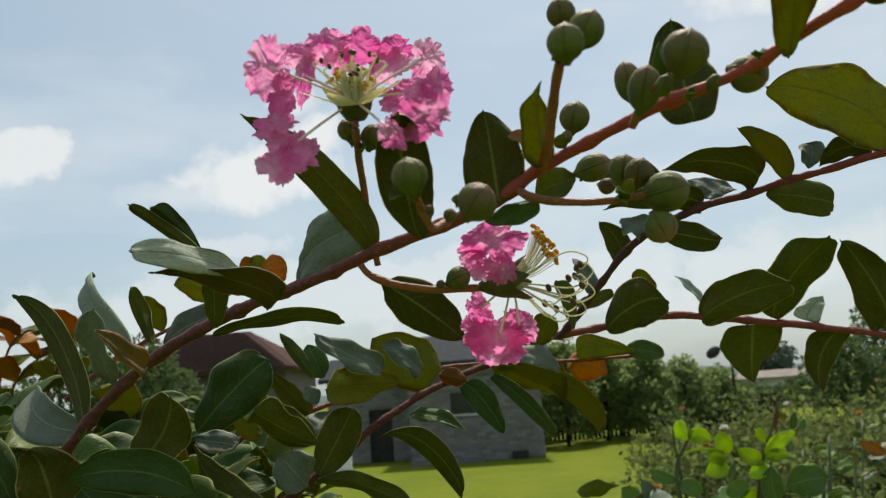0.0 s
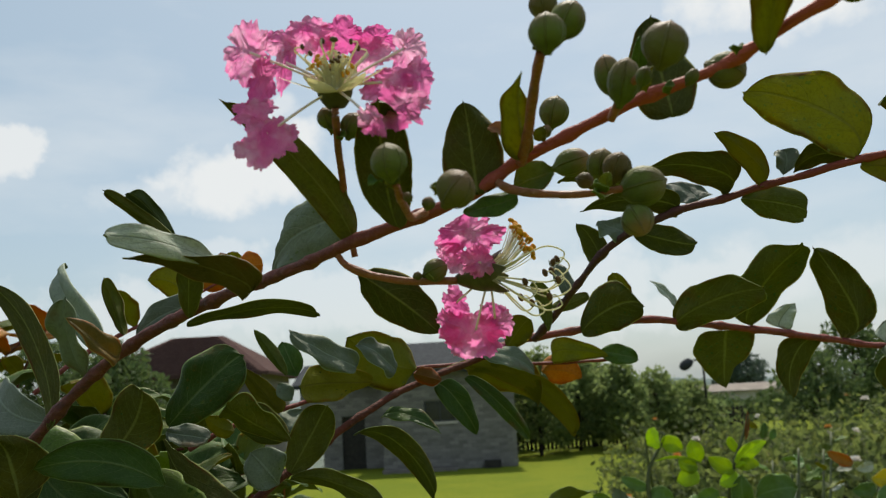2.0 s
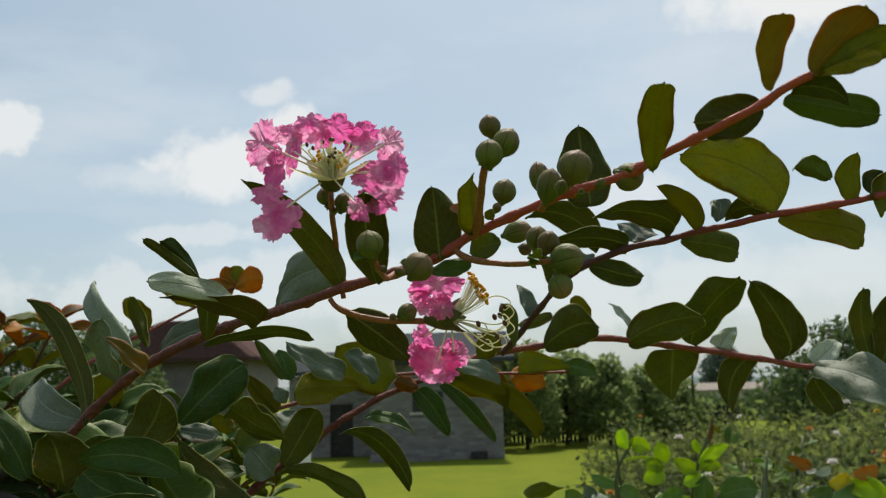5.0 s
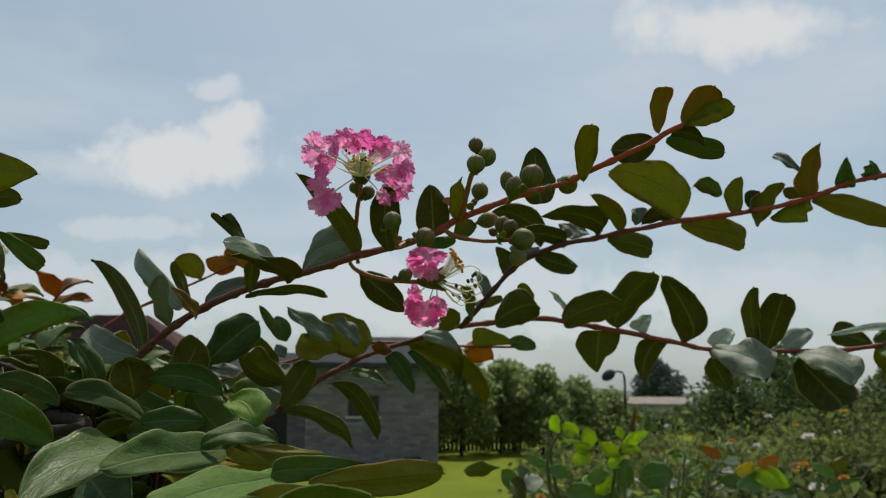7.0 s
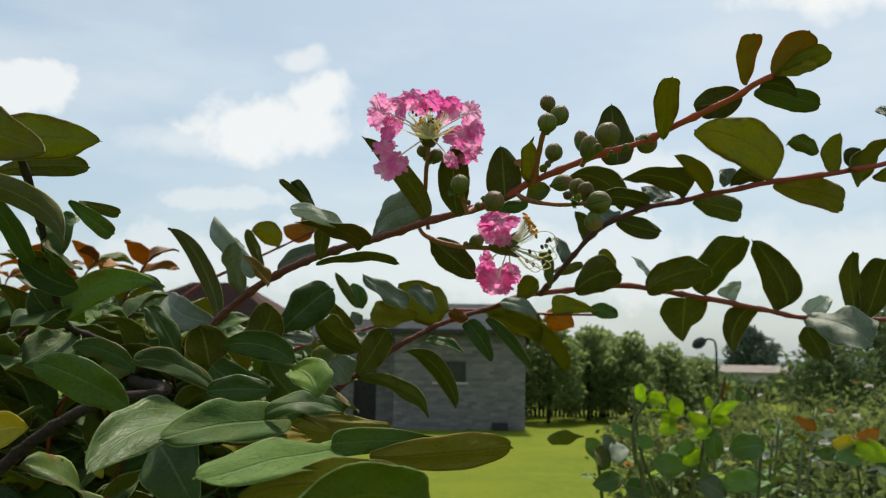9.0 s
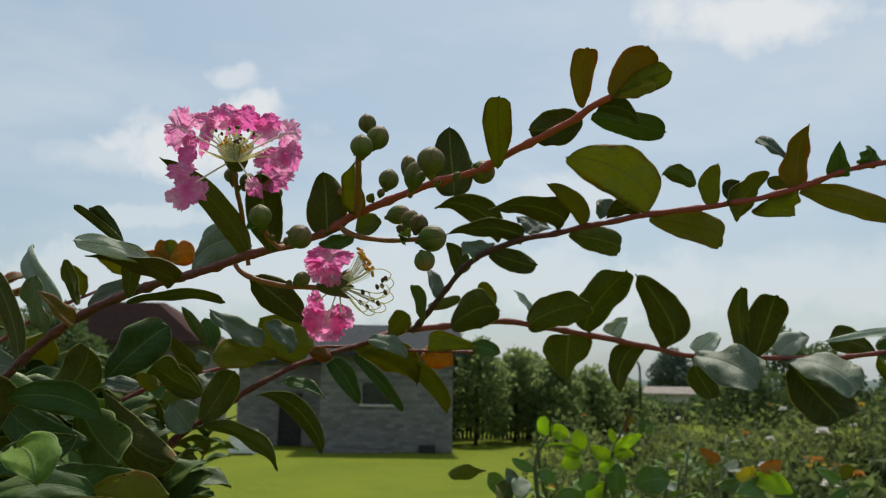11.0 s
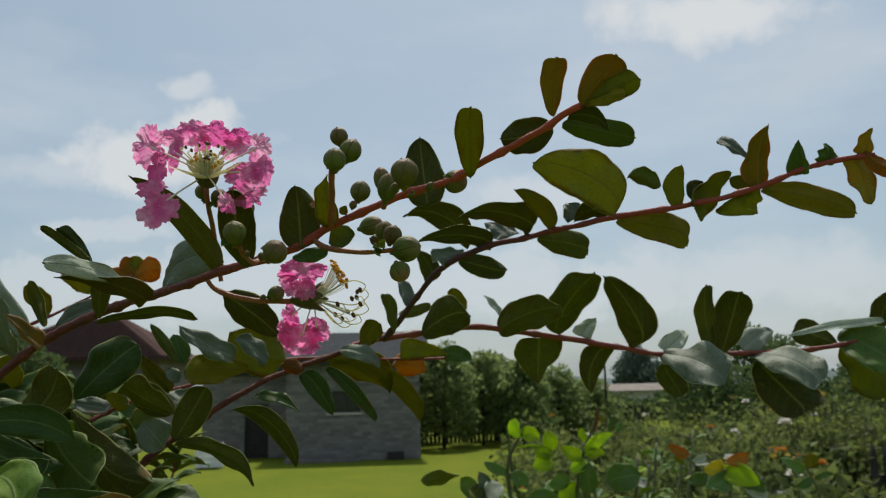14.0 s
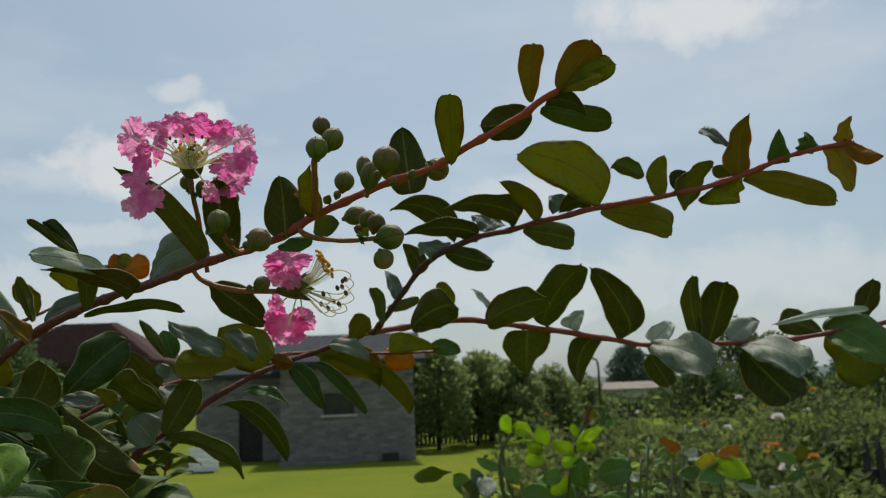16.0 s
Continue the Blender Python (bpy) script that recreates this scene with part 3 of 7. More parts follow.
def blade_mesh(base, tip, left, right, up, fold, bend, seed, nu=26, nv=6, thick=0.00024):
    """A thin solid blade whose two halves swell unequally: left and right are (metres, where along the length) of each
    half's greatest reach from the line base to tip. Its upper face looks along up; fold, bend: as for leaf_mesh."""
    base, tip, up = Vector(base), Vector(tip), Vector(up)
    along = tip - base
    size = along.length
    along.normalize()
    up = (up - along * up.dot(along)).normalized()
    side = up.cross(along)
    rows = 2 * nv + 1
    wide = max(0.003, abs(left[0] + right[0]))
    rise = math.tan(radians(min(fold, 40))) * 0.9
    curl = 0.5 * noise.noise(Vector((seed * 3.7, 4.0, 0.5)))
    top, low, uvs = [], [], []
    for i in range(nu + 1):
        u = 0.5 - 0.5 * math.cos(math.pi * i / nu)
        l, r = left[0] * swell(u, left[1]), right[0] * swell(u, right[1])
        half = max(0.0, 0.5 * (l + r)) + 0.0005 * (1 - u) ** 2
        lean = 0.5 * (l - r)
        arch = bend * size * 4 * u * (1 - u) - (0.05 + 0.05 * curl) * size * max(0.0, u - 0.6) ** 2 * 6
        mid = base + along * (u * size) + side * lean + up * arch
        point = 0.028 * size * max(0.0, (u - 0.9) / 0.1) ** 4
        for j in range(rows):
            v = (j - nv) / nv
            ragged = 1 + (0.05 * noise.noise(Vector((u * 9 + seed, v * 2, seed * 3))) + 0.05 * noise.noise(Vector((u * 3.5, v + seed, seed * 3)))) * abs(v)
            ripple = 0.15 * wide * noise.noise(Vector((u * 3.1 + seed * 7, v * 1.3 + 3, seed))) + 0.06 * wide * v * abs(v) * math.sin(u * 12 + seed * 9 + v)
            quilt = 0.016 * wide * math.sin((u * 7.0 - abs(v) * 1.6) * 2 * math.pi) * abs(v) * (1 - abs(v)) * 4
            lift = rise * half * abs(v) ** 1.25 * (1 - 0.7 * v * v * (1 + curl)) + ripple * (0.3 + abs(v)) * min(1.0, half / (0.3 * wide)) + quilt
            p = mid + side * (v * half * ragged) + up * lift + along * point * max(0.0, 1 - 2.2 * abs(v))
            rib = 0.00045 * (1 - u) * max(0.0, 1 - abs(v) * nv * 0.8)
            top.append(p + up * thick * 0.5 - up * rib * 0.4 - ORIGIN)
            low.append(p - up * (thick * (1 - 0.6 * abs(v)) + rib) - ORIGIN)
            uvs.append((u, 0.5 + 0.5 * v))
    n = len(top)
    faces, slots = [], []
    for i in range(nu):
        for j in range(rows - 1):
            a, b, c, d = i * rows + j, i * rows + j + 1, (i + 1) * rows + j + 1, (i + 1) * rows + j
            faces += [(d, c, b, a), (n + a, n + b, n + c, n + d)]
            slots += [0, 1]
        for j, flip in ((0, True), (rows - 1, False)):
            a, d = i * rows + j, (i + 1) * rows + j
            faces.append((a, n + a, n + d, d) if flip else (a, d, n + d, n + a))
            slots.append(0)
    return mesh_of("leaf", top + low, faces, uvs + uvs, slots)


def blade(parent, base, tip, left, right, up, fold, bend, kind):
    seed = (base[0] * 37.1 + tip[2] * 91.7 + base[1] * 53.3) % 7
    return hung("leaf", blade_mesh(base, tip, left, right, up, fold, bend, seed), LEAF[kind], parent)


def leaf(parent, base, tip, width, up, fold, bend, arc, kind):
    seed = (base[0] * 37.1 + tip[2] * 91.7 + base[1] * 53.3) % 7
    return hung("leaf", leaf_mesh(base, tip, width, up, fold, bend, arc, seed=seed), LEAF[kind], parent)


def bud(parent, centre, radius, way, longer):
    """A round flower bud with six faint seams, a small point and a short green foot."""
    way = Vector(way).normalized()
    u = way.cross(Vector((0.2, 1, 0.1))).normalized()
    w = way.cross(u)
    c = Vector(centre) - ORIGIN
    rows, cols = 14, 24
    verts, uvs, faces = [], [], []
    for i in range(rows + 1):
        v = i / rows
        a = math.pi * v
        r = math.sin(a) * (1.0 if v > 0.5 else 0.9 + 0.1 * math.sin(a))
        z = -math.cos(a) * longer
        if v < 0.18:
            r, z = 0.20 + 0.33 * (v / 0.18) ** 2, -longer * (1.18 - 1.9 * v)
        if v > 0.93:
            z += (v - 0.93) * 1.2
        for k in range(cols):
            b = 2 * math.pi * k / cols
            rr = r * radius * (1 + 0.05 * abs(math.cos(3 * b)) * math.sin(a) + 0.05 * noise.noise(Vector((centre[0] * 300 + math.cos(b), math.sin(b), v * 2))))
            verts.append(c + way * z * radius + u * math.cos(b) * rr + w * math.sin(b) * rr)
            uvs.append((k / cols, v))
    for i in range(rows):
        for k in range(cols):
            a, b = i * cols + k, i * cols + (k + 1) % cols
            faces.append((a, b, b + cols, a + cols))
    faces.append(tuple(reversed(range(cols))))
    return hung("bud", mesh_of("bud", verts, faces, uvs), BUD, parent)


def petal(parent, centre, wide, high, turn, up, claw):
    """A crinkled petal: a ruffled, raggedly cut sheet on a thin claw that runs to the flower's cup."""
    c, n = Vector(centre), Vector(up).normalized()
    x = Vector((1, 0, 0))
    x = (x - n * x.dot(n)).normalized()
    z = x.cross(n) if x.cross(n).z > 0 else -x.cross(n)
    x, z = x * math.cos(radians(turn)) + z * math.sin(radians(turn)), z * math.cos(radians(turn)) - x * math.sin(radians(turn))
    rings, cols = 20, 160
    seed = centre[0] * 400 + centre[2] * 170
    size = 0.5 * (wide + high)
    verts, uvs, faces = [c - ORIGIN], [(0.5, 0.0)], []
    for i in range(1, rings + 1):
        r = i / rings
        for k in range(cols):
            b = 2 * math.pi * k / cols
            q = Vector((math.cos(b), math.sin(b), 0))
            rag = 1.24 + 0.30 * noise.noise(q * 1.2 + Vector((seed, 0, 0))) + 0.22 * noise.noise(q * 2.7 + Vector((0, seed, 0)))
            rag += 0.13 * noise.noise(q * 7 + Vector((0, 0, seed))) + 0.10 * noise.noise(q * 15 + Vector((seed, 0, seed))) + 0.07 * noise.noise(q * 32 + Vector((seed, 3, 0)))
            rag -= 1.1 * max(0.0, noise.noise(q * 2.4 + Vector((seed * 1.7, 4, 0))) - 0.22)
            rr = r * (1 + (rag - 1) * r ** 1.2)
            flat = Vector((q.x * rr, q.y * rr, seed))
            bent = flat + Vector((noise.noise(flat * 1.3), noise.noise(flat * 1.3 + Vector((5, 0, 0))), 0)) * 0.5
            fold = noise.noise(Vector((bent.x * 1.3, bent.y * 1.0, seed)))
            crease = 0.5 - abs(noise.noise(Vector((bent.x * 1.9 + bent.y, bent.y * 1.5, seed + 3)))) * 1.9
            crumple = 0.5 - abs(noise.noise(Vector((bent.x * 3.6 - bent.y * 1.4, bent.y * 3.0 + bent.x, seed + 7)))) * 1.9
            tiny = 0.5 - abs(noise.noise(Vector((bent.x * 8, bent.y * 7, seed)))) * 1.8
            ruffle = 0.36 * fold + 0.15 * crease + 0.085 * crumple + 0.03 * tiny
            ruffle += (0.22 * noise.noise(q * 2.2 + Vector((seed, 0, 3))) + 0.13 * noise.noise(q * 6 + Vector((0, seed, 5))) + 0.07 * noise.noise(q * 14 + Vector((3, seed, 5)))) * r ** 4
            ruffle -= 0.16 * rr * rr
            verts.append(c + x * q.x * rr * wide + z * q.y * rr * high + n * ruffle * size - ORIGIN)
            uvs.append((0.5 + 0.5 * q.x * rr, 0.5 + 0.5 * q.y * rr))
    faces += [(0, 1 + k, 1 + (k + 1) % cols) for k in range(cols)]
    for i in range(rings - 1):
        for k in range(cols):
            a, b = 1 + i * cols + k, 1 + i * cols + (k + 1) % cols
            faces.append((a, a + cols, b + cols, b))
    if claw is None:
        return hung("petal", mesh_of("petal", verts, faces, uvs), PETAL, parent)
    foot = Vector(claw)
    mid = (c + foot) * 0.5 + n * 0.0006
    tv, tf = tube_data(spline([foot, mid, c - (c - foot).normalized() * 0.15 * min(wide, high) + n * 0.10 * size], 4), 0.00024, 0.00032, 6, 0, ORIGIN)
    k = len(verts)
    verts += tv
    uvs += [(0.3, 0.9)] * len(tv)
    faces += [tuple(i + k for i in f) for f in tf]
    slots = [0] * (len(faces) - len(tf)) + [1] * len(tf)
    return hung("petal", mesh_of("petal", verts, faces, uvs, slots), (PETAL, CLAW), parent)


def blob_data(centre, radius, way, longer, off, rows=6, cols=8):
    way = Vector(way).normalized()
    u = way.orthogonal().normalized()
    w = way.cross(u)
    verts = []
    for i in range(rows + 1):
        a = math.pi * i / rows
        for k in range(cols):
            b = 2 * math.pi * k / cols
            verts.append(Vector(centre) - off - way * math.cos(a) * radius * longer + (u * math.cos(b) + w * math.sin(b)) * (math.sin(a) + 0.02) * radius)
    faces = [(i * cols + k, i * cols + (k + 1) % cols, (i + 1) * cols + (k + 1) % cols, (i + 1) * cols + k) for i in range(rows) for k in range(cols)]
    return verts, faces


def stamen(parent, points, r, anther, size, way=None):
    """A filament with its anther at the end."""
    line = spline(points, 6)
    verts, faces = tube_data(line, r, r * 0.7, 6, 0, ORIGIN)
    slots = [0] * len(faces)
    bv, bf = blob_data(line[-1], size, way or (line[-1] - line[-3]).cross(Vector((0, 1, 0.2))), 1.5, ORIGIN)
    k = len(verts)
    faces += [tuple(i + k for i in f) for f in bf]
    slots += [1] * len(bf)
    return hung("stamen", mesh_of("stamen", verts + bv, faces, None, slots), (FILAMENT, anther), parent)


def cup_data(base, way, length, r0, r1, lobes, lobe_len, spread, seed):
    """A flower's cup: a bell that widens along way and ends in pointed lobes."""
    base, way = Vector(base), Vector(way).normalized()
    u = way.cross(Vector((0.3, 1, 0))).normalized()
    w = way.cross(u)
    cols, rows = lobes * 6, 9
    verts, faces, slots = [], [], []
    for i in range(rows + 1):
        t = i / rows
        for k in range(cols):
            b = 2 * math.pi * k / cols
            tooth = abs(((k % 6) / 6.0) - 0.5) * 2
            if t <= 0.6:
                s = t / 0.6
                r, z = r0 + (r1 - r0) * math.sin(s * math.pi / 2) ** 0.9, length * s
            else:
                s = (t - 0.6) / 0.4
                r = r1 + spread * lobe_len * s * (1 - 0.9 * tooth)
                z = length + lobe_len * s * (1 - 0.95 * tooth) * math.sqrt(max(0.05, 1 - spread * spread * 0.6))
            verts.append(base + way * z + (u * math.cos(b) + w * math.sin(b)) * r - ORIGIN)
    for i in range(rows):
        for k in range(cols):
            faces.append((i * cols + k, i * cols + (k + 1) % cols, (i + 1) * cols + (k + 1) % cols, (i + 1) * cols + k))
            slots.append(1 if i >= 5 else 0)
    faces.append(tuple(reversed(range(cols))))
    slots.append(0)
    return mesh_of("flower", verts, faces, None, slots)


# ---- the shrub: branches ----
main = branch('main_branch', [(-0.1096, 0.3180, 1.5166), (-0.0914, 0.3055, 1.5307), (-0.0754, 0.2975, 1.5428), (-0.0560, 0.2855, 1.5519), (-0.0373, 0.2735, 1.5577), (-0.0242, 0.2640, 1.5605), (-0.0117, 0.2555, 1.5627), (0.0003, 0.2470, 1.5650), (0.0118, 0.2385, 1.5674), (0.0254, 0.2260, 1.5688), (0.0375, 0.2195, 1.5716), (0.0452, 0.2170, 1.5746), (0.0524, 0.2155, 1.5792), (0.0623, 0.2110, 1.5828), (0.0715, 0.2050, 1.5852), (0.0805, 0.2000, 1.5875), (0.0892, 0.1940, 1.5891), (0.0956, 0.1870, 1.5905), (0.0999, 0.1790, 1.5915), (0.1050, 0.1730, 1.5932), (0.1096, 0.1660, 1.5947), (0.1142, 0.1600, 1.5961), (0.1177, 0.1555, 1.5979), (0.1214, 0.1510, 1.5990)], 0.0019, 0.00085)
upper = branch('upper_twig', [(0.0729, 0.4555, 1.5555), (0.0885, 0.4255, 1.5739), (0.1017, 0.4005, 1.5887), (0.1221, 0.3855, 1.5987), (0.1483, 0.3755, 1.6035), (0.1664, 0.3605, 1.6057), (0.1877, 0.3405, 1.6075), (0.2159, 0.3305, 1.6099), (0.2455, 0.3255, 1.6157), (0.2696, 0.3155, 1.6241), (0.2869, 0.3105, 1.6274), (0.2994, 0.3055, 1.6279)], 0.0017, 0.0012)
lower = branch('lower_branch', [(-0.0536, 0.3855, 1.4885), (-0.0421, 0.3955, 1.4994), (-0.0304, 0.4055, 1.5089), (-0.0161, 0.4155, 1.5202), (0.0035, 0.4275, 1.5317), (0.0196, 0.4405, 1.5392), (0.0403, 0.4525, 1.5464), (0.0639, 0.4605, 1.5558)], 0.0018, 0.0015)
branch('lower_twig', [(0.0469, 0.4555, 1.5488), (0.0639, 0.4605, 1.5558), (0.0989, 0.4635, 1.5603), (0.1310, 0.4655, 1.5627), (0.1677, 0.4705, 1.5582), (0.1979, 0.4755, 1.5539), (0.2288, 0.4805, 1.5481), (0.2641, 0.4855, 1.5432), (0.3047, 0.4905, 1.5442), (0.3492, 0.4855, 1.5451), (0.3909, 0.4755, 1.5507), (0.4397, 0.4655, 1.5579)], 0.0019, 0.0015)
back = branch('red_twig', [(-0.0975, 0.4555, 1.5124), (-0.0705, 0.4605, 1.5245), (-0.0459, 0.4655, 1.5310), (-0.0094, 0.4755, 1.5425), (0.0343, 0.4855, 1.5472), (0.0748, 0.4955, 1.5456), (0.1048, 0.5005, 1.5455), (0.1309, 0.5055, 1.5454)], 0.0013, 0.0008)
shoot = branch('red_shoot', [(-0.1687, 0.4455, 1.5427), (-0.1458, 0.4555, 1.5627), (-0.1242, 0.4655, 1.5752), (-0.1046, 0.4755, 1.5876), (-0.0793, 0.4755, 1.5997)], 0.0012, 0.0006)
flower_stalk = branch('flower_stalk', [(0.0119, 0.2460, 1.5655), (0.0108, 0.2440, 1.5753), (0.0119, 0.2260, 1.5837), (0.0136, 0.2080, 1.5869), (0.0140, 0.2050, 1.5897)], 0.0009, 0.0008)
bud_stalk = branch('bud_stalk', [(0.0311, 0.2160, 1.5688), (0.0284, 0.2080, 1.5663), (0.0275, 0.1940, 1.5664), (0.0272, 0.1870, 1.5682)], 0.0009, 0.0007)
upright_stalk = branch('upright_stalk', [(0.0524, 0.2135, 1.5781), (0.0532, 0.2030, 1.5814), (0.0542, 0.1920, 1.5858), (0.0546, 0.1800, 1.5887)], 0.0012, 0.0009)
low_stalk = branch('low_stalk', [(0.0476, 0.2155, 1.5745), (0.0495, 0.2135, 1.5726), (0.0534, 0.2110, 1.5706), (0.0596, 0.2100, 1.5695), (0.0654, 0.2095, 1.5693), (0.0689, 0.2095, 1.5696), (0.0736, 0.2095, 1.5701)], 0.0009, 0.0007)
hang_stalk = branch('hang_stalk', [(0.0090, 0.2385, 1.5646), (0.0109, 0.2385, 1.5622), (0.0155, 0.2390, 1.5600), (0.0228, 0.2400, 1.5582), (0.0289, 0.2410, 1.5576), (0.0371, 0.2430, 1.5577)], 0.0009, 0.001)
cluster_stalk = branch('cluster_stalk', [(0.0694, 0.1990, 1.5818), (0.0704, 0.1960, 1.5835), (0.0711, 0.1930, 1.5847), (0.0726, 0.1850, 1.5849)], 0.0009, 0.0007)
left = branch('left_stem', [(-0.1252, 0.2555, 1.5177), (-0.1320, 0.2355, 1.5237), (-0.1250, 0.2055, 1.5411), (-0.1198, 0.1855, 1.5568), (-0.1179, 0.1655, 1.5761), (-0.1189, 0.1455, 1.5870)], 0.0016, 0.0011)
dark = branch('old_stem', [(-0.1964, 0.2855, 1.4461), (-0.1777, 0.2955, 1.4682), (-0.1516, 0.3055, 1.4878), (-0.1200, 0.3155, 1.4950), (-0.1554, 0.3555, 1.5015), (-0.1029, 0.3155, 1.5197)], 0.003, 0.0024)
trunk_line = spline([ORIGIN, ORIGIN + Vector((0.02, -0.01, 0.5)), ORIGIN + Vector((0.0, -0.06, 1.0)), ORIGIN + Vector((0.02, -0.15, 1.3)), ORIGIN + Vector((0.06, -0.19, 1.43))], 6)
tv, tf = tube_data(trunk_line, 0.016, 0.004, 12, 0.3, ORIGIN)
trunk = hung("trunk", mesh_of("trunk", tv, tf), OLD_BARK, shrub, "grey-brown woody trunk")

# ---- the shrub: leaves along the branches ----
blade(main, (0.0112, 0.2395, 1.5676), (-0.0120, 0.2135, 1.5960), (0.0082, 0.38), (0.0003, 0.18), (0.00, 1.00, 0.10), 15, 0.06, 'green')
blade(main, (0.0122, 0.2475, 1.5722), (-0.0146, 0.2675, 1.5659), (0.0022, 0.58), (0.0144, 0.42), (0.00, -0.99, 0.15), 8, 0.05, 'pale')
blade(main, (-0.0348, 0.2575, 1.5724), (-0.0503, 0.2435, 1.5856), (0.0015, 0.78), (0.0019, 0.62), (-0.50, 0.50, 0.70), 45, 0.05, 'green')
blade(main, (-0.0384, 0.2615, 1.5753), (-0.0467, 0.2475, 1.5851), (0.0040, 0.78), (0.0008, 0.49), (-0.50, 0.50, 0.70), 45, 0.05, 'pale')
blade(main, (-0.0226, 0.2495, 1.5662), (-0.0376, 0.2175, 1.5693), (0.0036, 0.72), (0.0038, 0.62), (0.22, -0.94, 0.27), 4, 0.03, 'silver_sheen')
blade(main, (-0.0182, 0.2535, 1.5573), (-0.0401, 0.2315, 1.5663), (0.0114, 0.18), (-0.0005, 0.82), (0.00, 0.75, 0.66), 8, 0.02, 'silver_sheen')
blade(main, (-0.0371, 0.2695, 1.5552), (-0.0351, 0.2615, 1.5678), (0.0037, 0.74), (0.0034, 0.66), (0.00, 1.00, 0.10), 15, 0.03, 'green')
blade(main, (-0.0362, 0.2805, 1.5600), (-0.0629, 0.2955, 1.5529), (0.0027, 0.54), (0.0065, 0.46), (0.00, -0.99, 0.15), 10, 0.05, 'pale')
blade(main, (-0.0399, 0.2755, 1.5539), (-0.0045, 0.2835, 1.5562), (0.0007, 0.48), (0.0048, 0.74), (0.00, 0.75, 0.66), 12, 0.06, 'green')
blade(main, (-0.0737, 0.3005, 1.5509), (-0.1167, 0.3575, 1.5884), (0.0034, 0.24), (0.0069, 0.44), (-0.59, -0.78, 0.20), 20, 0.08, 'pale')
blade(main, (-0.0754, 0.3205, 1.5565), (-0.0879, 0.3355, 1.5775), (0.0025, 0.70), (0.0036, 0.68), (0.00, 1.00, 0.10), 20, 0.03, 'olive')
blade(main, (-0.0921, 0.3035, 1.5267), (-0.1246, 0.3255, 1.5748), (0.0106, 0.54), (-0.0014, 0.70), (0.00, 1.00, 0.10), 15, 0.04, 'green')
blade(main, (-0.0811, 0.3035, 1.5422), (-0.0799, 0.2855, 1.5640), (0.0067, 0.62), (0.0051, 0.46), (-0.24, -0.97, 0.10), 20, 0.06, 'pale')
blade(main, (-0.0629, 0.2855, 1.5485), (-0.0713, 0.2705, 1.5574), (0.0074, 0.28), (0.0007, 0.68), (0.16, -0.84, 0.52), 40, 0.06, 'bronze')
blade(main, (-0.0991, 0.3005, 1.5041), (-0.0926, 0.2855, 1.5239), (0.0062, 0.44), (0.0095, 0.54), (0.00, 1.00, 0.10), 10, 0.05, 'green')
leaf(main, (-0.0938, 0.3155, 1.5282), (-0.1377, 0.3555, 1.5471), 0.0161, (0, -1, 0.15), 20, 0.05, 0.1, 'pale')
leaf(main, (-0.0856, 0.2755, 1.5080), (-0.0895, 0.2705, 1.5259), 0.0205, (0, 1, 0.1), 12, 0.05, -0, 'green')
blade(main, (-0.1029, 0.2855, 1.5103), (-0.1164, 0.2755, 1.5329), (0.0051, 0.36), (0.0082, 0.64), (0.00, -0.60, 0.80), 15, 0.05, 'green')
leaf(main, (-0.0499, 0.2855, 1.5096), (-0.0804, 0.2705, 1.5165), 0.0124, (0, -1, 0.15), 12, 0.08, -0.12, 'dusk')
blade(back, (-0.0779, 0.3705, 1.5248), (-0.0478, 0.3635, 1.5494), (0.0127, 0.68), (0.0099, 0.64), (0.00, -0.99, 0.15), 10, 0.04, 'dusk')
blade(back, (-0.0851, 0.3305, 1.5172), (-0.0712, 0.3255, 1.5381), (0.0124, 0.56), (0.0071, 0.64), (0.00, 1.00, 0.10), 10, 0.05, 'green')
blade(back, (-0.0664, 0.3355, 1.5236), (-0.0504, 0.3305, 1.5214), (0.0032, 0.66), (0.0056, 0.62), (0.00, -0.83, 0.56), 10, 0.05, 'pale')
blade(back, (-0.0307, 0.3705, 1.5173), (-0.0498, 0.3555, 1.5333), (0.0039, 0.82), (0.0127, 0.66), (0.00, 0.75, 0.66), 25, 0.08, 'green')
blade(lower, (-0.0367, 0.3975, 1.5032), (-0.0188, 0.3905, 1.5292), (0.0082, 0.52), (0.0088, 0.60), (0.00, 1.00, 0.10), 10, 0.05, 'green')
blade(lower, (-0.0123, 0.4155, 1.5161), (0.0161, 0.4800, 1.4834), (-0.0026, 0.18), (0.0138, 0.56), (0.00, 1.00, 0.10), 15, 0.1, 'green')
blade(lower, (-0.0366, 0.3975, 1.5003), (0.0057, 0.3855, 1.4812), (-0.0012, 0.34), (0.0118, 0.62), (-0.04, 0.85, 0.52), 15, 0.06, 'green')
blade(main, (0.0434, 0.2165, 1.5724), (0.0407, 0.2155, 1.5926), (0.0065, 0.46), (0.0068, 0.36), (0.00, 1.00, 0.10), 10, 0.05, 'green')
leaf(main, (0.0459, 0.2135, 1.5864), (0.0504, 0.2125, 1.5807), 0.0034, (0.3, -0.9, 0.2), 30, 0.1, 0.12, 'tan')
blade(main, (0.0834, 0.2075, 1.5842), (0.0821, 0.2105, 1.6073), (0.0070, 0.40), (0.0063, 0.46), (0.00, 1.00, 0.10), 10, 0.05, 'green')
blade(main, (0.0530, 0.2110, 1.5786), (0.0517, 0.1970, 1.5920), (0.0039, 0.22), (0.0042, 0.36), (-0.60, 0.80, 0.10), 40, 0.05, 'olive')
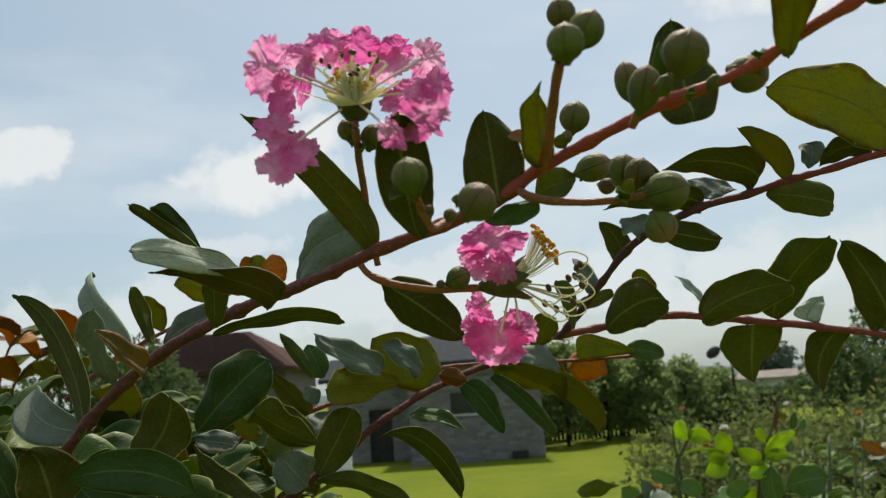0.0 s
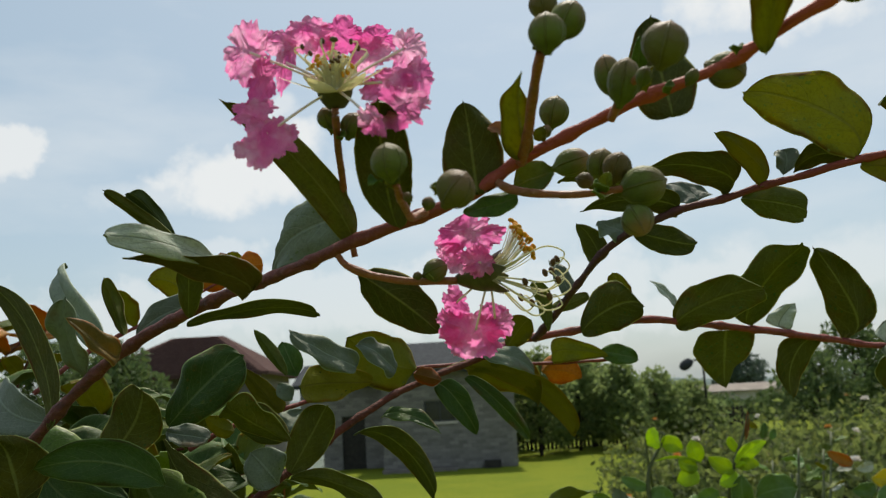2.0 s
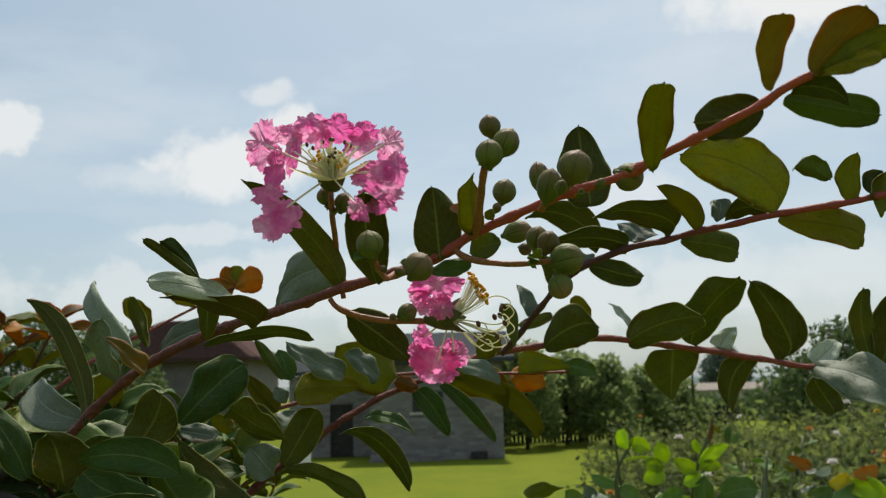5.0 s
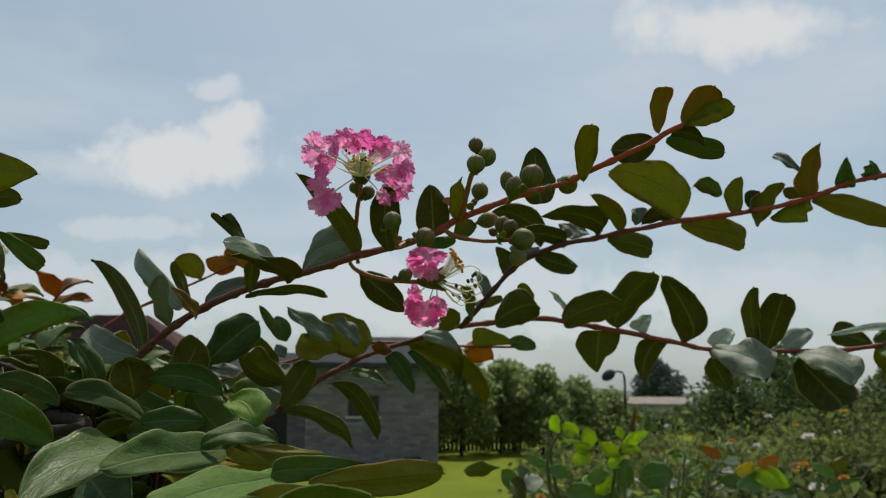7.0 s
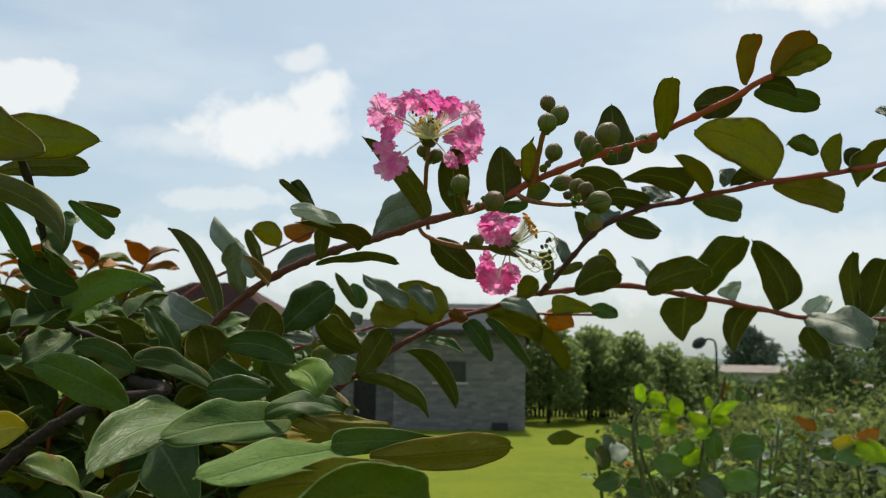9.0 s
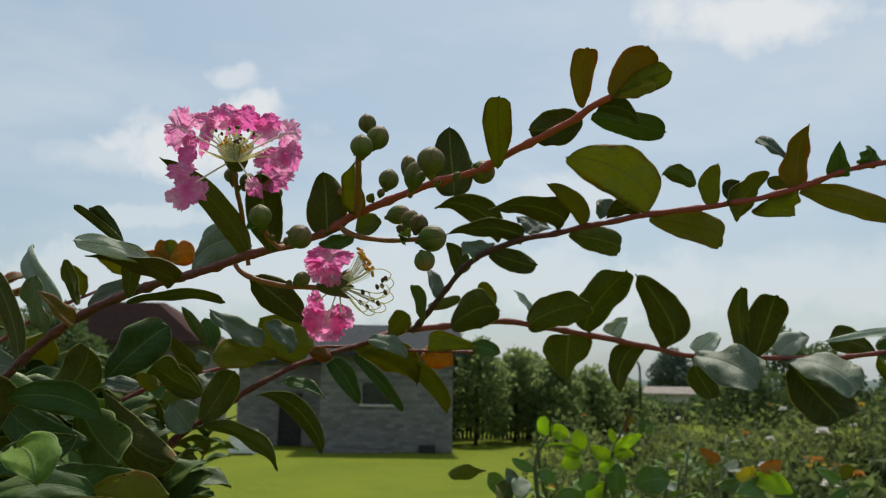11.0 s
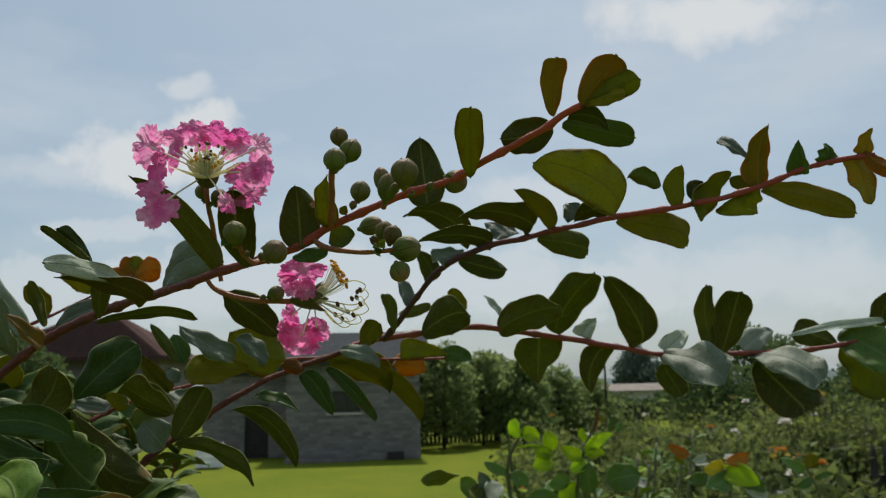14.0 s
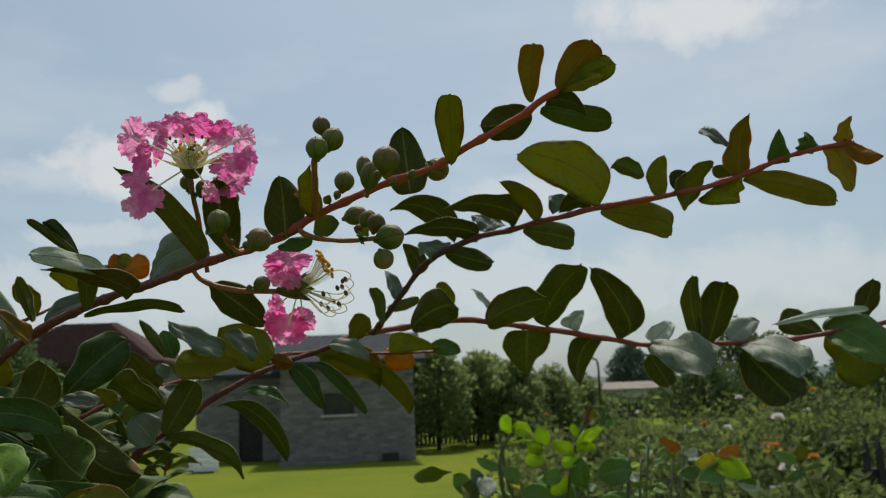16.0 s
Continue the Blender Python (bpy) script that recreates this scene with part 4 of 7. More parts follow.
leaf(main, (0.0601, 0.2215, 1.5778), (0.0509, 0.2255, 1.5756), 0.0075, (0, -1, 0.15), 12, 0.03, 0, 'olive')
blade(main, (0.0512, 0.2170, 1.5723), (0.0392, 0.2220, 1.5700), (0.0037, 0.36), (0.0014, 0.49), (0.00, -0.99, 0.15), 10, 0.03, 'dusk')
blade(main, (0.0260, 0.2150, 1.5659), (0.0238, 0.1950, 1.5876), (0.0044, 0.62), (0.0071, 0.46), (0.00, 1.00, 0.10), 35, 0.06, 'green')
leaf(hang_stalk, (0.0128, 0.2455, 1.5610), (0.0319, 0.2555, 1.5461), 0.0122, (0, 1, 0.1), 12, 0.06, -0.02, 'green')
blade(main, (0.0952, 0.1835, 1.5875), (0.0932, 0.1595, 1.6016), (0.0042, 0.56), (0.0042, 0.70), (0.00, 1.00, 0.10), 30, 0.05, 'olive')
blade(main, (0.1178, 0.1690, 1.5977), (0.1035, 0.1740, 1.5966), (0.0047, 0.48), (0.0056, 0.56), (0.00, 1.00, 0.10), 10, 0.04, 'green')
blade(main, (0.1155, 0.1580, 1.5981), (0.1139, 0.1450, 1.6098), (0.0034, 0.76), (0.0034, 0.68), (0.00, 1.00, 0.10), 35, 0.05, 'bronze')
blade(main, (0.1217, 0.1505, 1.5990), (0.1281, 0.1400, 1.6087), (0.0053, 0.72), (0.0039, 0.56), (0.00, 1.00, 0.10), 25, 0.05, 'bronze')
blade(main, (0.1223, 0.1510, 1.5990), (0.1337, 0.1370, 1.6006), (0.0022, 0.74), (0.0044, 0.66), (0.00, 1.00, 0.10), 25, 0.05, 'olive')
blade(main, (0.1226, 0.1510, 1.5992), (0.1303, 0.1390, 1.5969), (0.0008, 0.48), (0.0032, 0.60), (0.00, 1.00, 0.10), 25, 0.05, 'rim')
blade(main, (0.1176, 0.1570, 1.5951), (0.1371, 0.1570, 1.5916), (0.0031, 0.72), (0.0044, 0.58), (0.00, 1.00, 0.10), 15, 0.05, 'bright')
blade(main, (0.1190, 0.1560, 1.5967), (0.1289, 0.1520, 1.5924), (-0.0000, 0.50), (0.0051, 0.48), (0.00, 0.75, 0.66), 15, 0.05, 'green')
blade(upper, (0.1847, 0.3415, 1.6073), (0.1441, 0.3355, 1.6324), (0.0240, 0.36), (0.0030, 0.80), (0.00, 1.00, 0.10), 8, 0.06, 'olive')
blade(upper, (0.1472, 0.3780, 1.6042), (0.1088, 0.3570, 1.6122), (0.0170, 0.18), (-0.0015, 0.18), (0.00, 0.75, 0.66), 10, 0.06, 'green')
blade(upper, (0.1295, 0.3855, 1.5993), (0.0894, 0.3805, 1.6030), (0.0115, 0.24), (0.0007, 0.18), (0.00, 0.75, 0.66), 12, 0.06, 'green')
blade(upper, (0.1203, 0.4155, 1.6041), (0.0841, 0.4055, 1.6212), (0.0187, 0.48), (-0.0022, 0.82), (0.00, 0.75, 0.66), 12, 0.06, 'green')
blade(upper, (0.1582, 0.3655, 1.6044), (0.1368, 0.3505, 1.6229), (0.0107, 0.32), (-0.0008, 0.18), (0.00, 1.00, 0.10), 25, 0.06, 'olive')
blade(upper, (0.1525, 0.3735, 1.6022), (0.1801, 0.3855, 1.5943), (0.0034, 0.56), (0.0117, 0.80), (0.00, 1.00, 0.10), 10, 0.04, 'green')
blade(upper, (0.1838, 0.3475, 1.6085), (0.1698, 0.3605, 1.6089), (0.0105, 0.34), (0.0001, 0.39), (0.00, 0.75, 0.66), 12, 0.04, 'green')
blade(upper, (0.1337, 0.3855, 1.6033), (0.1278, 0.3955, 1.6155), (0.0014, 0.37), (0.0140, 0.18), (0.00, -0.83, 0.56), 10, 0.03, 'pale')
blade(upper, (0.1673, 0.3655, 1.6090), (0.1677, 0.3705, 1.6204), (0.0021, 0.52), (0.0080, 0.76), (0.00, -0.83, 0.56), 25, 0.03, 'pale')
blade(upper, (0.1127, 0.3935, 1.5936), (0.1389, 0.3975, 1.5898), (0.0071, 0.68), (0.0056, 0.44), (0.00, 1.00, 0.10), 12, 0.04, 'green')
blade(upper, (0.0966, 0.4105, 1.5839), (0.0901, 0.4055, 1.6018), (0.0099, 0.34), (0.0010, 0.50), (0.00, 1.00, 0.10), 12, 0.04, 'green')
blade(upper, (0.1066, 0.3955, 1.5914), (0.0993, 0.4005, 1.6020), (0.0047, 0.48), (0.0117, 0.18), (0.00, -0.83, 0.56), 25, 0.03, 'pale')
blade(upper, (0.0781, 0.4405, 1.5582), (0.0717, 0.4355, 1.5809), (0.0067, 0.76), (0.0016, 0.59), (0.60, 0.80, 0.10), 30, 0.03, 'dusk')
blade(upper, (0.0877, 0.4275, 1.5737), (0.0804, 0.4355, 1.5913), (0.0034, 0.20), (0.0048, 0.48), (0.00, -0.83, 0.56), 20, 0.04, 'pale')
blade(upper, (0.1857, 0.3405, 1.6051), (0.2201, 0.3455, 1.5915), (0.0023, 0.34), (0.0151, 0.82), (0.00, 1.00, 0.10), 10, 0.05, 'rim')
blade(upper, (0.2047, 0.3305, 1.6193), (0.1866, 0.3205, 1.6232), (0.0058, 0.64), (0.0057, 0.48), (0.14, 0.53, 0.84), 50, 0.08, 'pale')
blade(upper, (0.2143, 0.3305, 1.6089), (0.2142, 0.3255, 1.6286), (0.0023, 0.52), (0.0079, 0.50), (0.00, 1.00, 0.10), 30, 0.03, 'olive')
blade(upper, (0.2228, 0.3345, 1.6132), (0.2260, 0.3295, 1.6218), (0.0010, 0.49), (0.0062, 0.61), (0.00, 1.00, 0.10), 30, 0.03, 'pale')
blade(upper, (0.2188, 0.3255, 1.6113), (0.2418, 0.3355, 1.6274), (0.0136, 0.24), (0.0042, 0.58), (0.09, 0.81, 0.58), 15, 0.04, 'olive')
blade(upper, (0.2516, 0.3255, 1.6171), (0.2522, 0.3305, 1.6057), (0.0201, 0.82), (0.0019, 0.52), (0.00, 1.00, 0.10), 15, 0.04, 'olive')
blade(upper, (0.2516, 0.3295, 1.6194), (0.2420, 0.3345, 1.6242), (0.0034, 0.52), (0.0038, 0.57), (0.00, 1.00, 0.10), 15, 0.04, 'olive')
blade(upper, (0.2503, 0.3255, 1.6185), (0.2513, 0.3105, 1.6444), (0.0071, 0.20), (0.0070, 0.38), (-0.23, 0.96, 0.18), 45, 0.05, 'bronze')
blade(upper, (0.2461, 0.3215, 1.6315), (0.2356, 0.3305, 1.6434), (0.0031, 0.60), (0.0043, 0.82), (-0.10, -0.91, 0.40), 30, 0.04, 'pale')
blade(upper, (0.2530, 0.3255, 1.6157), (0.3008, 0.3305, 1.6056), (0.0037, 0.80), (0.0105, 0.62), (0.00, 1.00, 0.10), 20, 0.06, 'rim')
blade(upper, (0.2709, 0.3175, 1.6223), (0.2660, 0.3105, 1.6368), (0.0069, 0.18), (0.0027, 0.26), (-0.59, -0.78, 0.20), 40, 0.04, 'dusk')
blade(upper, (0.2762, 0.3135, 1.6269), (0.2798, 0.3105, 1.6350), (0.0024, 0.53), (0.0095, 0.48), (0.39, -0.91, 0.11), 40, 0.03, 'dusk')
blade(upper, (0.2881, 0.3105, 1.6276), (0.2980, 0.3105, 1.6057), (0.0026, 0.58), (0.0107, 0.38), (0.00, 1.00, 0.10), 15, 0.05, 'bronze')
blade(upper, (0.2926, 0.3075, 1.6291), (0.2971, 0.3015, 1.6400), (0.0075, 0.18), (0.0019, 0.50), (-0.20, 0.96, 0.18), 40, 0.05, 'bronze')
leaf(upper, (0.2949, 0.3055, 1.6300), (0.3081, 0.2975, 1.6188), 0.0088, (0, 1, 0.1), 20, 0.06, 0.12, 'orange')
blade(lower, (0.0967, 0.4605, 1.5576), (0.1241, 0.4430, 1.5672), (0.0055, 0.58), (0.0177, 0.62), (0.00, 1.00, 0.10), 10, 0.05, 'green')
blade(lower, (0.1017, 0.4645, 1.5772), (0.0809, 0.4545, 1.5708), (0.0023, 0.40), (0.0044, 0.49), (0.00, 1.00, 0.10), 10, 0.05, 'green')
blade(lower, (0.1224, 0.4755, 1.5728), (0.1160, 0.4705, 1.5882), (0.0054, 0.42), (0.0046, 0.70), (0.00, 1.00, 0.10), 10, 0.05, 'olive')
blade(lower, (0.1457, 0.4680, 1.5578), (0.1742, 0.4220, 1.5728), (0.0082, 0.76), (0.0144, 0.40), (0.00, 1.00, 0.10), 12, 0.05, 'green')
blade(lower, (0.1471, 0.4755, 1.5698), (0.1371, 0.4805, 1.5845), (0.0015, 0.51), (0.0036, 0.47), (0.45, -0.88, 0.14), 30, 0.03, 'silver_sheen')
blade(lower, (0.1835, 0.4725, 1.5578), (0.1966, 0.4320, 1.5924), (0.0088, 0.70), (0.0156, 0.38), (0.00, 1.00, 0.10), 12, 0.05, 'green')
blade(lower, (0.2030, 0.4775, 1.5550), (0.2099, 0.4805, 1.5688), (0.0107, 0.18), (0.0019, 0.41), (0.00, -0.83, 0.56), 12, 0.04, 'silver_sheen')
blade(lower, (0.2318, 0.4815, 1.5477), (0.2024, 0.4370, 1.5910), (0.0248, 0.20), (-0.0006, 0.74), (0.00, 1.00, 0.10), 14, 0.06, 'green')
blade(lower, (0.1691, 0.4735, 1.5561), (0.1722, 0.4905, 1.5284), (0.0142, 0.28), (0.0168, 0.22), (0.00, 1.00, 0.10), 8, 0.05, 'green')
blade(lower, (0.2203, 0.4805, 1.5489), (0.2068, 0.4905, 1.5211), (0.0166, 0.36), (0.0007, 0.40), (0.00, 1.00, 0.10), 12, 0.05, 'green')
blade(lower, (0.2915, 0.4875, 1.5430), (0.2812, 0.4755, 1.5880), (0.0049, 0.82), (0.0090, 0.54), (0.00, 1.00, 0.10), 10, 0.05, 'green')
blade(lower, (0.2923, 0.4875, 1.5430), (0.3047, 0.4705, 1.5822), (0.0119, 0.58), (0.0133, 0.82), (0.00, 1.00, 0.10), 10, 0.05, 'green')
blade(lower, (0.3102, 0.4915, 1.5475), (0.3377, 0.5005, 1.5596), (0.0096, 0.42), (0.0074, 0.22), (0.00, -0.83, 0.56), 10, 0.05, 'silver_sheen')
blade(lower, (0.2582, 0.4875, 1.5452), (0.2724, 0.4955, 1.5609), (0.0081, 0.18), (0.0064, 0.54), (0.00, -0.83, 0.56), 12, 0.05, 'silver_sheen')
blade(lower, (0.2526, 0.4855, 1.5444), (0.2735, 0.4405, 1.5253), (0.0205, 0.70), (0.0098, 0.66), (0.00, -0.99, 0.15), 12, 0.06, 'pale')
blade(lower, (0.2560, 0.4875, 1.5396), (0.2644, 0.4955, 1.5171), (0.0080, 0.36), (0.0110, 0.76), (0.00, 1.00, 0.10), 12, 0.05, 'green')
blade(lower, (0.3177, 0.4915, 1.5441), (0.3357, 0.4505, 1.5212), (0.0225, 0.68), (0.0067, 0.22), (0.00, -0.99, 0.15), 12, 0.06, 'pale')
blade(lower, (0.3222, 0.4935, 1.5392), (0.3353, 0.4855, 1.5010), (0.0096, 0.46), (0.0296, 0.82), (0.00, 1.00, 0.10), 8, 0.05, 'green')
blade(lower, (0.4040, 0.4805, 1.5640), (0.3271, 0.4555, 1.5554), (0.0055, 0.48), (0.0009, 0.52), (0.10, -0.85, 0.50), 8, 0.06, 'silver_sheen')
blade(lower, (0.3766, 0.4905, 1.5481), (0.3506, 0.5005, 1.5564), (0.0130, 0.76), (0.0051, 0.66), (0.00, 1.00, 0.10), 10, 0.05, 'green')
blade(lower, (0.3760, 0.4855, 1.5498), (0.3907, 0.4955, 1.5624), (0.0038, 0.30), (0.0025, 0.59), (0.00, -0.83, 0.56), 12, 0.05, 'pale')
blade(lower, (0.4004, 0.4855, 1.5496), (0.4056, 0.4755, 1.5828), (0.0095, 0.70), (0.0064, 0.56), (0.00, 1.00, 0.10), 12, 0.05, 'green')
leaf(lower, (0.3749, 0.4855, 1.5520), (0.3991, 0.4555, 1.5258), 0.0351, (0, -1, 0.15), 12, 0.06, 0.1, 'dusk')
blade(lower, (0.3796, 0.4905, 1.5507), (0.4000, 0.4855, 1.5130), (0.0107, 0.70), (0.0196, 0.74), (0.00, 1.00, 0.10), 12, 0.06, 'olive')
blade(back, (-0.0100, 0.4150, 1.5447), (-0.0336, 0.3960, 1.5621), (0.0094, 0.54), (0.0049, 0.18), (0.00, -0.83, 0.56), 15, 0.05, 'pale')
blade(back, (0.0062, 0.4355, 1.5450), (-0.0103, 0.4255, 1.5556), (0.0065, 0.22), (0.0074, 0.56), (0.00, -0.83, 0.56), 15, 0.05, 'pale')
blade(back, (-0.0063, 0.4400, 1.5391), (-0.0297, 0.3750, 1.5385), (0.0070, 0.48), (0.0089, 0.56), (0.00, 1.00, 0.10), 15, 0.06, 'rim')
blade(back, (-0.0431, 0.4155, 1.5281), (-0.0574, 0.4055, 1.5474), (0.0036, 0.32), (0.0058, 0.40), (0.00, 1.00, 0.10), 20, 0.06, 'rim')
leaf(back, (0.0138, 0.4555, 1.5447), (-0.0191, 0.4655, 1.5626), 0.0278, (0, 1, 0.1), 10, 0.05, -0.1, 'olive')
blade(back, (0.0284, 0.4655, 1.5445), (0.0948, 0.5355, 1.5094), (-0.0050, 0.34), (0.0187, 0.60), (0.00, 0.75, 0.66), 12, 0.06, 'rim')
leaf(back, (0.0392, 0.4755, 1.5417), (0.0751, 0.5155, 1.5274), 0.0255, (0, 0.75, 0.66), 12, 0.06, -0.1, 'olive')
blade(back, (0.0233, 0.4455, 1.5356), (0.0422, 0.4555, 1.5119), (0.0095, 0.30), (0.0029, 0.48), (0.00, -0.99, 0.15), 15, 0.06, 'dusk')
blade(back, (0.0376, 0.4555, 1.5390), (0.0679, 0.4655, 1.5079), (0.0062, 0.44), (0.0021, 0.72), (0.00, -0.99, 0.15), 15, 0.06, 'dusk')
blade(back, (0.0470, 0.4455, 1.5497), (0.0691, 0.4355, 1.5392), (0.0084, 0.50), (0.0027, 0.39), (0.00, -0.83, 0.56), 15, 0.06, 'pale')
leaf(back, (0.0785, 0.4955, 1.5412), (0.0997, 0.5055, 1.5368), 0.0167, (0, 1, 0.1), 20, 0.06, -0.1, 'orange')
blade(back, (0.1140, 0.4955, 1.5478), (0.0832, 0.4855, 1.5448), (0.0128, 0.82), (0.0007, 0.53), (0.00, 1.00, 0.10), 12, 0.05, 'olive')
blade(back, (0.1114, 0.5005, 1.5506), (0.1296, 0.4955, 1.5447), (0.0055, 0.54), (0.0051, 0.48), (0.00, -0.99, 0.15), 12, 0.05, 'dusk')
blade(back, (0.0589, 0.4555, 1.5535), (0.0712, 0.4455, 1.5643), (0.0053, 0.45), (0.0080, 0.64), (0.00, 1.00, 0.10), 12, 0.05, 'olive')
blade(lower, (-0.0007, 0.4255, 1.5229), (0.0251, 0.4155, 1.5159), (0.0079, 0.32), (0.0004, 0.66), (0.03, -0.74, 0.67), 15, 0.06, 'green')
leaf(lower, (0.0266, 0.4355, 1.5381), (0.0141, 0.4305, 1.5419), 0.0088, (0, 1, 0.1), 25, 0.05, -0, 'red')
leaf(shoot, (-0.0810, 0.4755, 1.5989), (-0.1019, 0.4755, 1.6018), 0.0133, (0, 1, 0.1), 15, 0.05, -0.1, 'orange')
leaf(shoot, (-0.0793, 0.4755, 1.5997), (-0.0864, 0.4755, 1.6115), 0.0113, (0, 1, 0.1), 15, 0.05, -0.1, 'orange')
leaf(shoot, (-0.0794, 0.4755, 1.6004), (-0.0774, 0.4755, 1.6111), 0.0126, (0, 1, 0.1), 15, 0.05, -0.1, 'olive')
leaf(shoot, (-0.0810, 0.4755, 1.5982), (-0.0615, 0.4655, 1.6018), 0.0154, (0, 1, 0.1), 15, 0.05, -0.1, 'orange')
leaf(shoot, (-0.1046, 0.4755, 1.5876), (-0.1215, 0.4655, 1.5977), 0.0157, (0, 1, 0.1), 15, 0.05, 0.2, 'olive')
leaf(shoot, (-0.1274, 0.4655, 1.5735), (-0.1297, 0.4455, 1.5916), 0.0148, (0, 1, 0.1), 20, 0.05, -0.1, 'olive')
blade(left, (-0.1119, 0.1055, 1.5708), (-0.0642, 0.0855, 1.5571), (0.0055, 0.28), (0.0100, 0.20), (0.00, 1.00, 0.10), 12, 0.03, 'olive')
blade(left, (-0.1224, 0.1555, 1.5834), (-0.0811, 0.1455, 1.5757), (0.0095, 0.18), (0.0058, 0.38), (0.00, 1.00, 0.10), 12, 0.02, 'olive')
blade(left, (-0.1308, 0.1755, 1.5727), (-0.0984, 0.1755, 1.5745), (0.0021, 0.76), (0.0056, 0.56), (0.00, 1.00, 0.10), 12, 0.03, 'green')
blade(left, (-0.1241, 0.1355, 1.5618), (-0.0751, 0.1155, 1.5392), (-0.0029, 0.62), (0.0101, 0.58), (0.00, 1.00, 0.10), 12, 0.03, 'green')
blade(left, (-0.1103, 0.1855, 1.5649), (-0.0976, 0.1955, 1.5557), (0.0023, 0.64), (0.0043, 0.82), (0.00, -0.99, 0.15), 12, 0.05, 'dusk')
blade(left, (-0.1164, 0.2055, 1.5683), (-0.1050, 0.2155, 1.5669), (0.0032, 0.82), (0.0013, 0.70), (0.00, 1.00, 0.10), 12, 0.05, 'green')
blade(left, (-0.0600, 0.0355, 1.5394), (-0.0440, 0.0255, 1.5138), (0.0040, 0.58), (0.0077, 0.72), (0.00, -0.99, 0.15), 10, 0.04, 'pale')
blade(left, (-0.1217, 0.1855, 1.5425), (-0.1300, 0.1655, 1.5631), (0.0015, 0.30), (0.0060, 0.62), (0.00, -0.99, 0.15), 14, 0.05, 'dusk')
leaf(left, (-0.1143, 0.2055, 1.5360), (-0.1321, 0.1955, 1.5468), 0.0103, (0, -1, 0.15), 14, 0.05, 0.08, 'dusk')
leaf(left, (-0.1267, 0.2255, 1.5233), (-0.1371, 0.2155, 1.5365), 0.0118, (0, -1, 0.15), 14, 0.05, 0.08, 'green')
leaf(left, (-0.1240, 0.2355, 1.5250), (-0.1332, 0.2255, 1.5420), 0.0119, (0, -1, 0.15), 14, 0.05, 0.08, 'bright')
leaf(left, (-0.1349, 0.2355, 1.5305), (-0.1386, 0.2055, 1.5220), 0.0170, (0, -0.6, 0.8), 14, 0.05, 0.08, 'dusk')
leaf(left, (-0.1342, 0.2455, 1.5218), (-0.1438, 0.2255, 1.5075), 0.0189, (0, -1, 0.15), 14, 0.05, 0.08, 'green')
blade(left, (-0.1282, 0.2255, 1.5241), (-0.0909, 0.2255, 1.5382), (0.0146, 0.40), (-0.0030, 0.82), (0.00, -0.99, 0.15), 12, 0.06, 'bright')
blade(left, (-0.1052, 0.2295, 1.5421), (-0.0928, 0.2295, 1.5387), (0.0037, 0.60), (0.0019, 0.57), (0.00, -0.99, 0.15), 12, 0.06, 'pale')
blade(left, (-0.1238, 0.1955, 1.5570), (-0.1127, 0.1855, 1.5454), (0.0122, 0.40), (0.0026, 0.58), (0.00, -0.99, 0.15), 15, 0.06, 'dusk')
leaf(left, (-0.1245, 0.2055, 1.5432), (-0.1279, 0.1855, 1.5467), 0.0124, (0, -0.6, 0.8), 15, 0.06, -0.1, 'green')
leaf(left, (-0.1172, 0.1855, 1.5508), (-0.1102, 0.1955, 1.5422), 0.0167, (-0.6, -0.8, 0.2), 15, 0.06, 0.1, 'dusk')
leaf(main, (-0.0795, 0.3705, 1.5199), (-0.0305, 0.3355, 1.4880), 0.0214, (0, 1, 0.1), 15, 0.05, 0.16, 'green')
leaf(main, (-0.0743, 0.3305, 1.5119), (-0.0463, 0.3105, 1.4889), 0.0244, (0, 1, 0.1), 10, 0.05, 0.1, 'bright')
leaf(main, (-0.1097, 0.3305, 1.5178), (-0.0659, 0.3205, 1.4981), 0.0154, (0, -1, 0.15), 10, 0.06, -0.15, 'dusk')
leaf(main, (-0.0989, 0.3105, 1.4913), (-0.0655, 0.3005, 1.5015), 0.0168, (0, -1, 0.15), 15, 0.06, -0.1, 'green')
leaf(main, (-0.0773, 0.3005, 1.4848), (-0.0333, 0.2855, 1.4882), 0.0182, (0, -1, 0.15), 10, 0.06, -0.1, 'dusk')
leaf(main, (-0.0496, 0.2805, 1.4832), (-0.0163, 0.2705, 1.4828), 0.0194, (0, 1, 0.1), 12, 0.05, 0.1, 'rim')
leaf(back, (-0.0430, 0.4255, 1.5441), (-0.0550, 0.4155, 1.5650), 0.0060, (0, 1, 0.1), 20, 0.03, -0, 'dusk')
leaf(back, (-0.0401, 0.4355, 1.5438), (-0.0470, 0.4355, 1.5600), 0.0112, (0, -1, 0.15), 10, 0.04, 0, 'dusk')
leaf(back, (-0.0369, 0.4055, 1.5325), (-0.0426, 0.4055, 1.5398), 0.0071, (0, -0.82, 0.55), 10, 0.04, 0, 'pale')
leaf(back, (-0.0341, 0.4155, 1.5277), (-0.0393, 0.4055, 1.5176), 0.0151, (0, -0.82, 0.55), 10, 0.04, 0, 'pale')
leaf(lower, (-0.0398, 0.3905, 1.4991), (-0.0499, 0.3855, 1.5125), 0.0176, (0, -0.82, 0.55), 10, 0.04, 0, 'pale')
leaf(back, (-0.0375, 0.4055, 1.5170), (-0.0610, 0.3955, 1.5350), 0.0155, (0, 1, 0.1), 15, 0.05, -0.1, 'green')
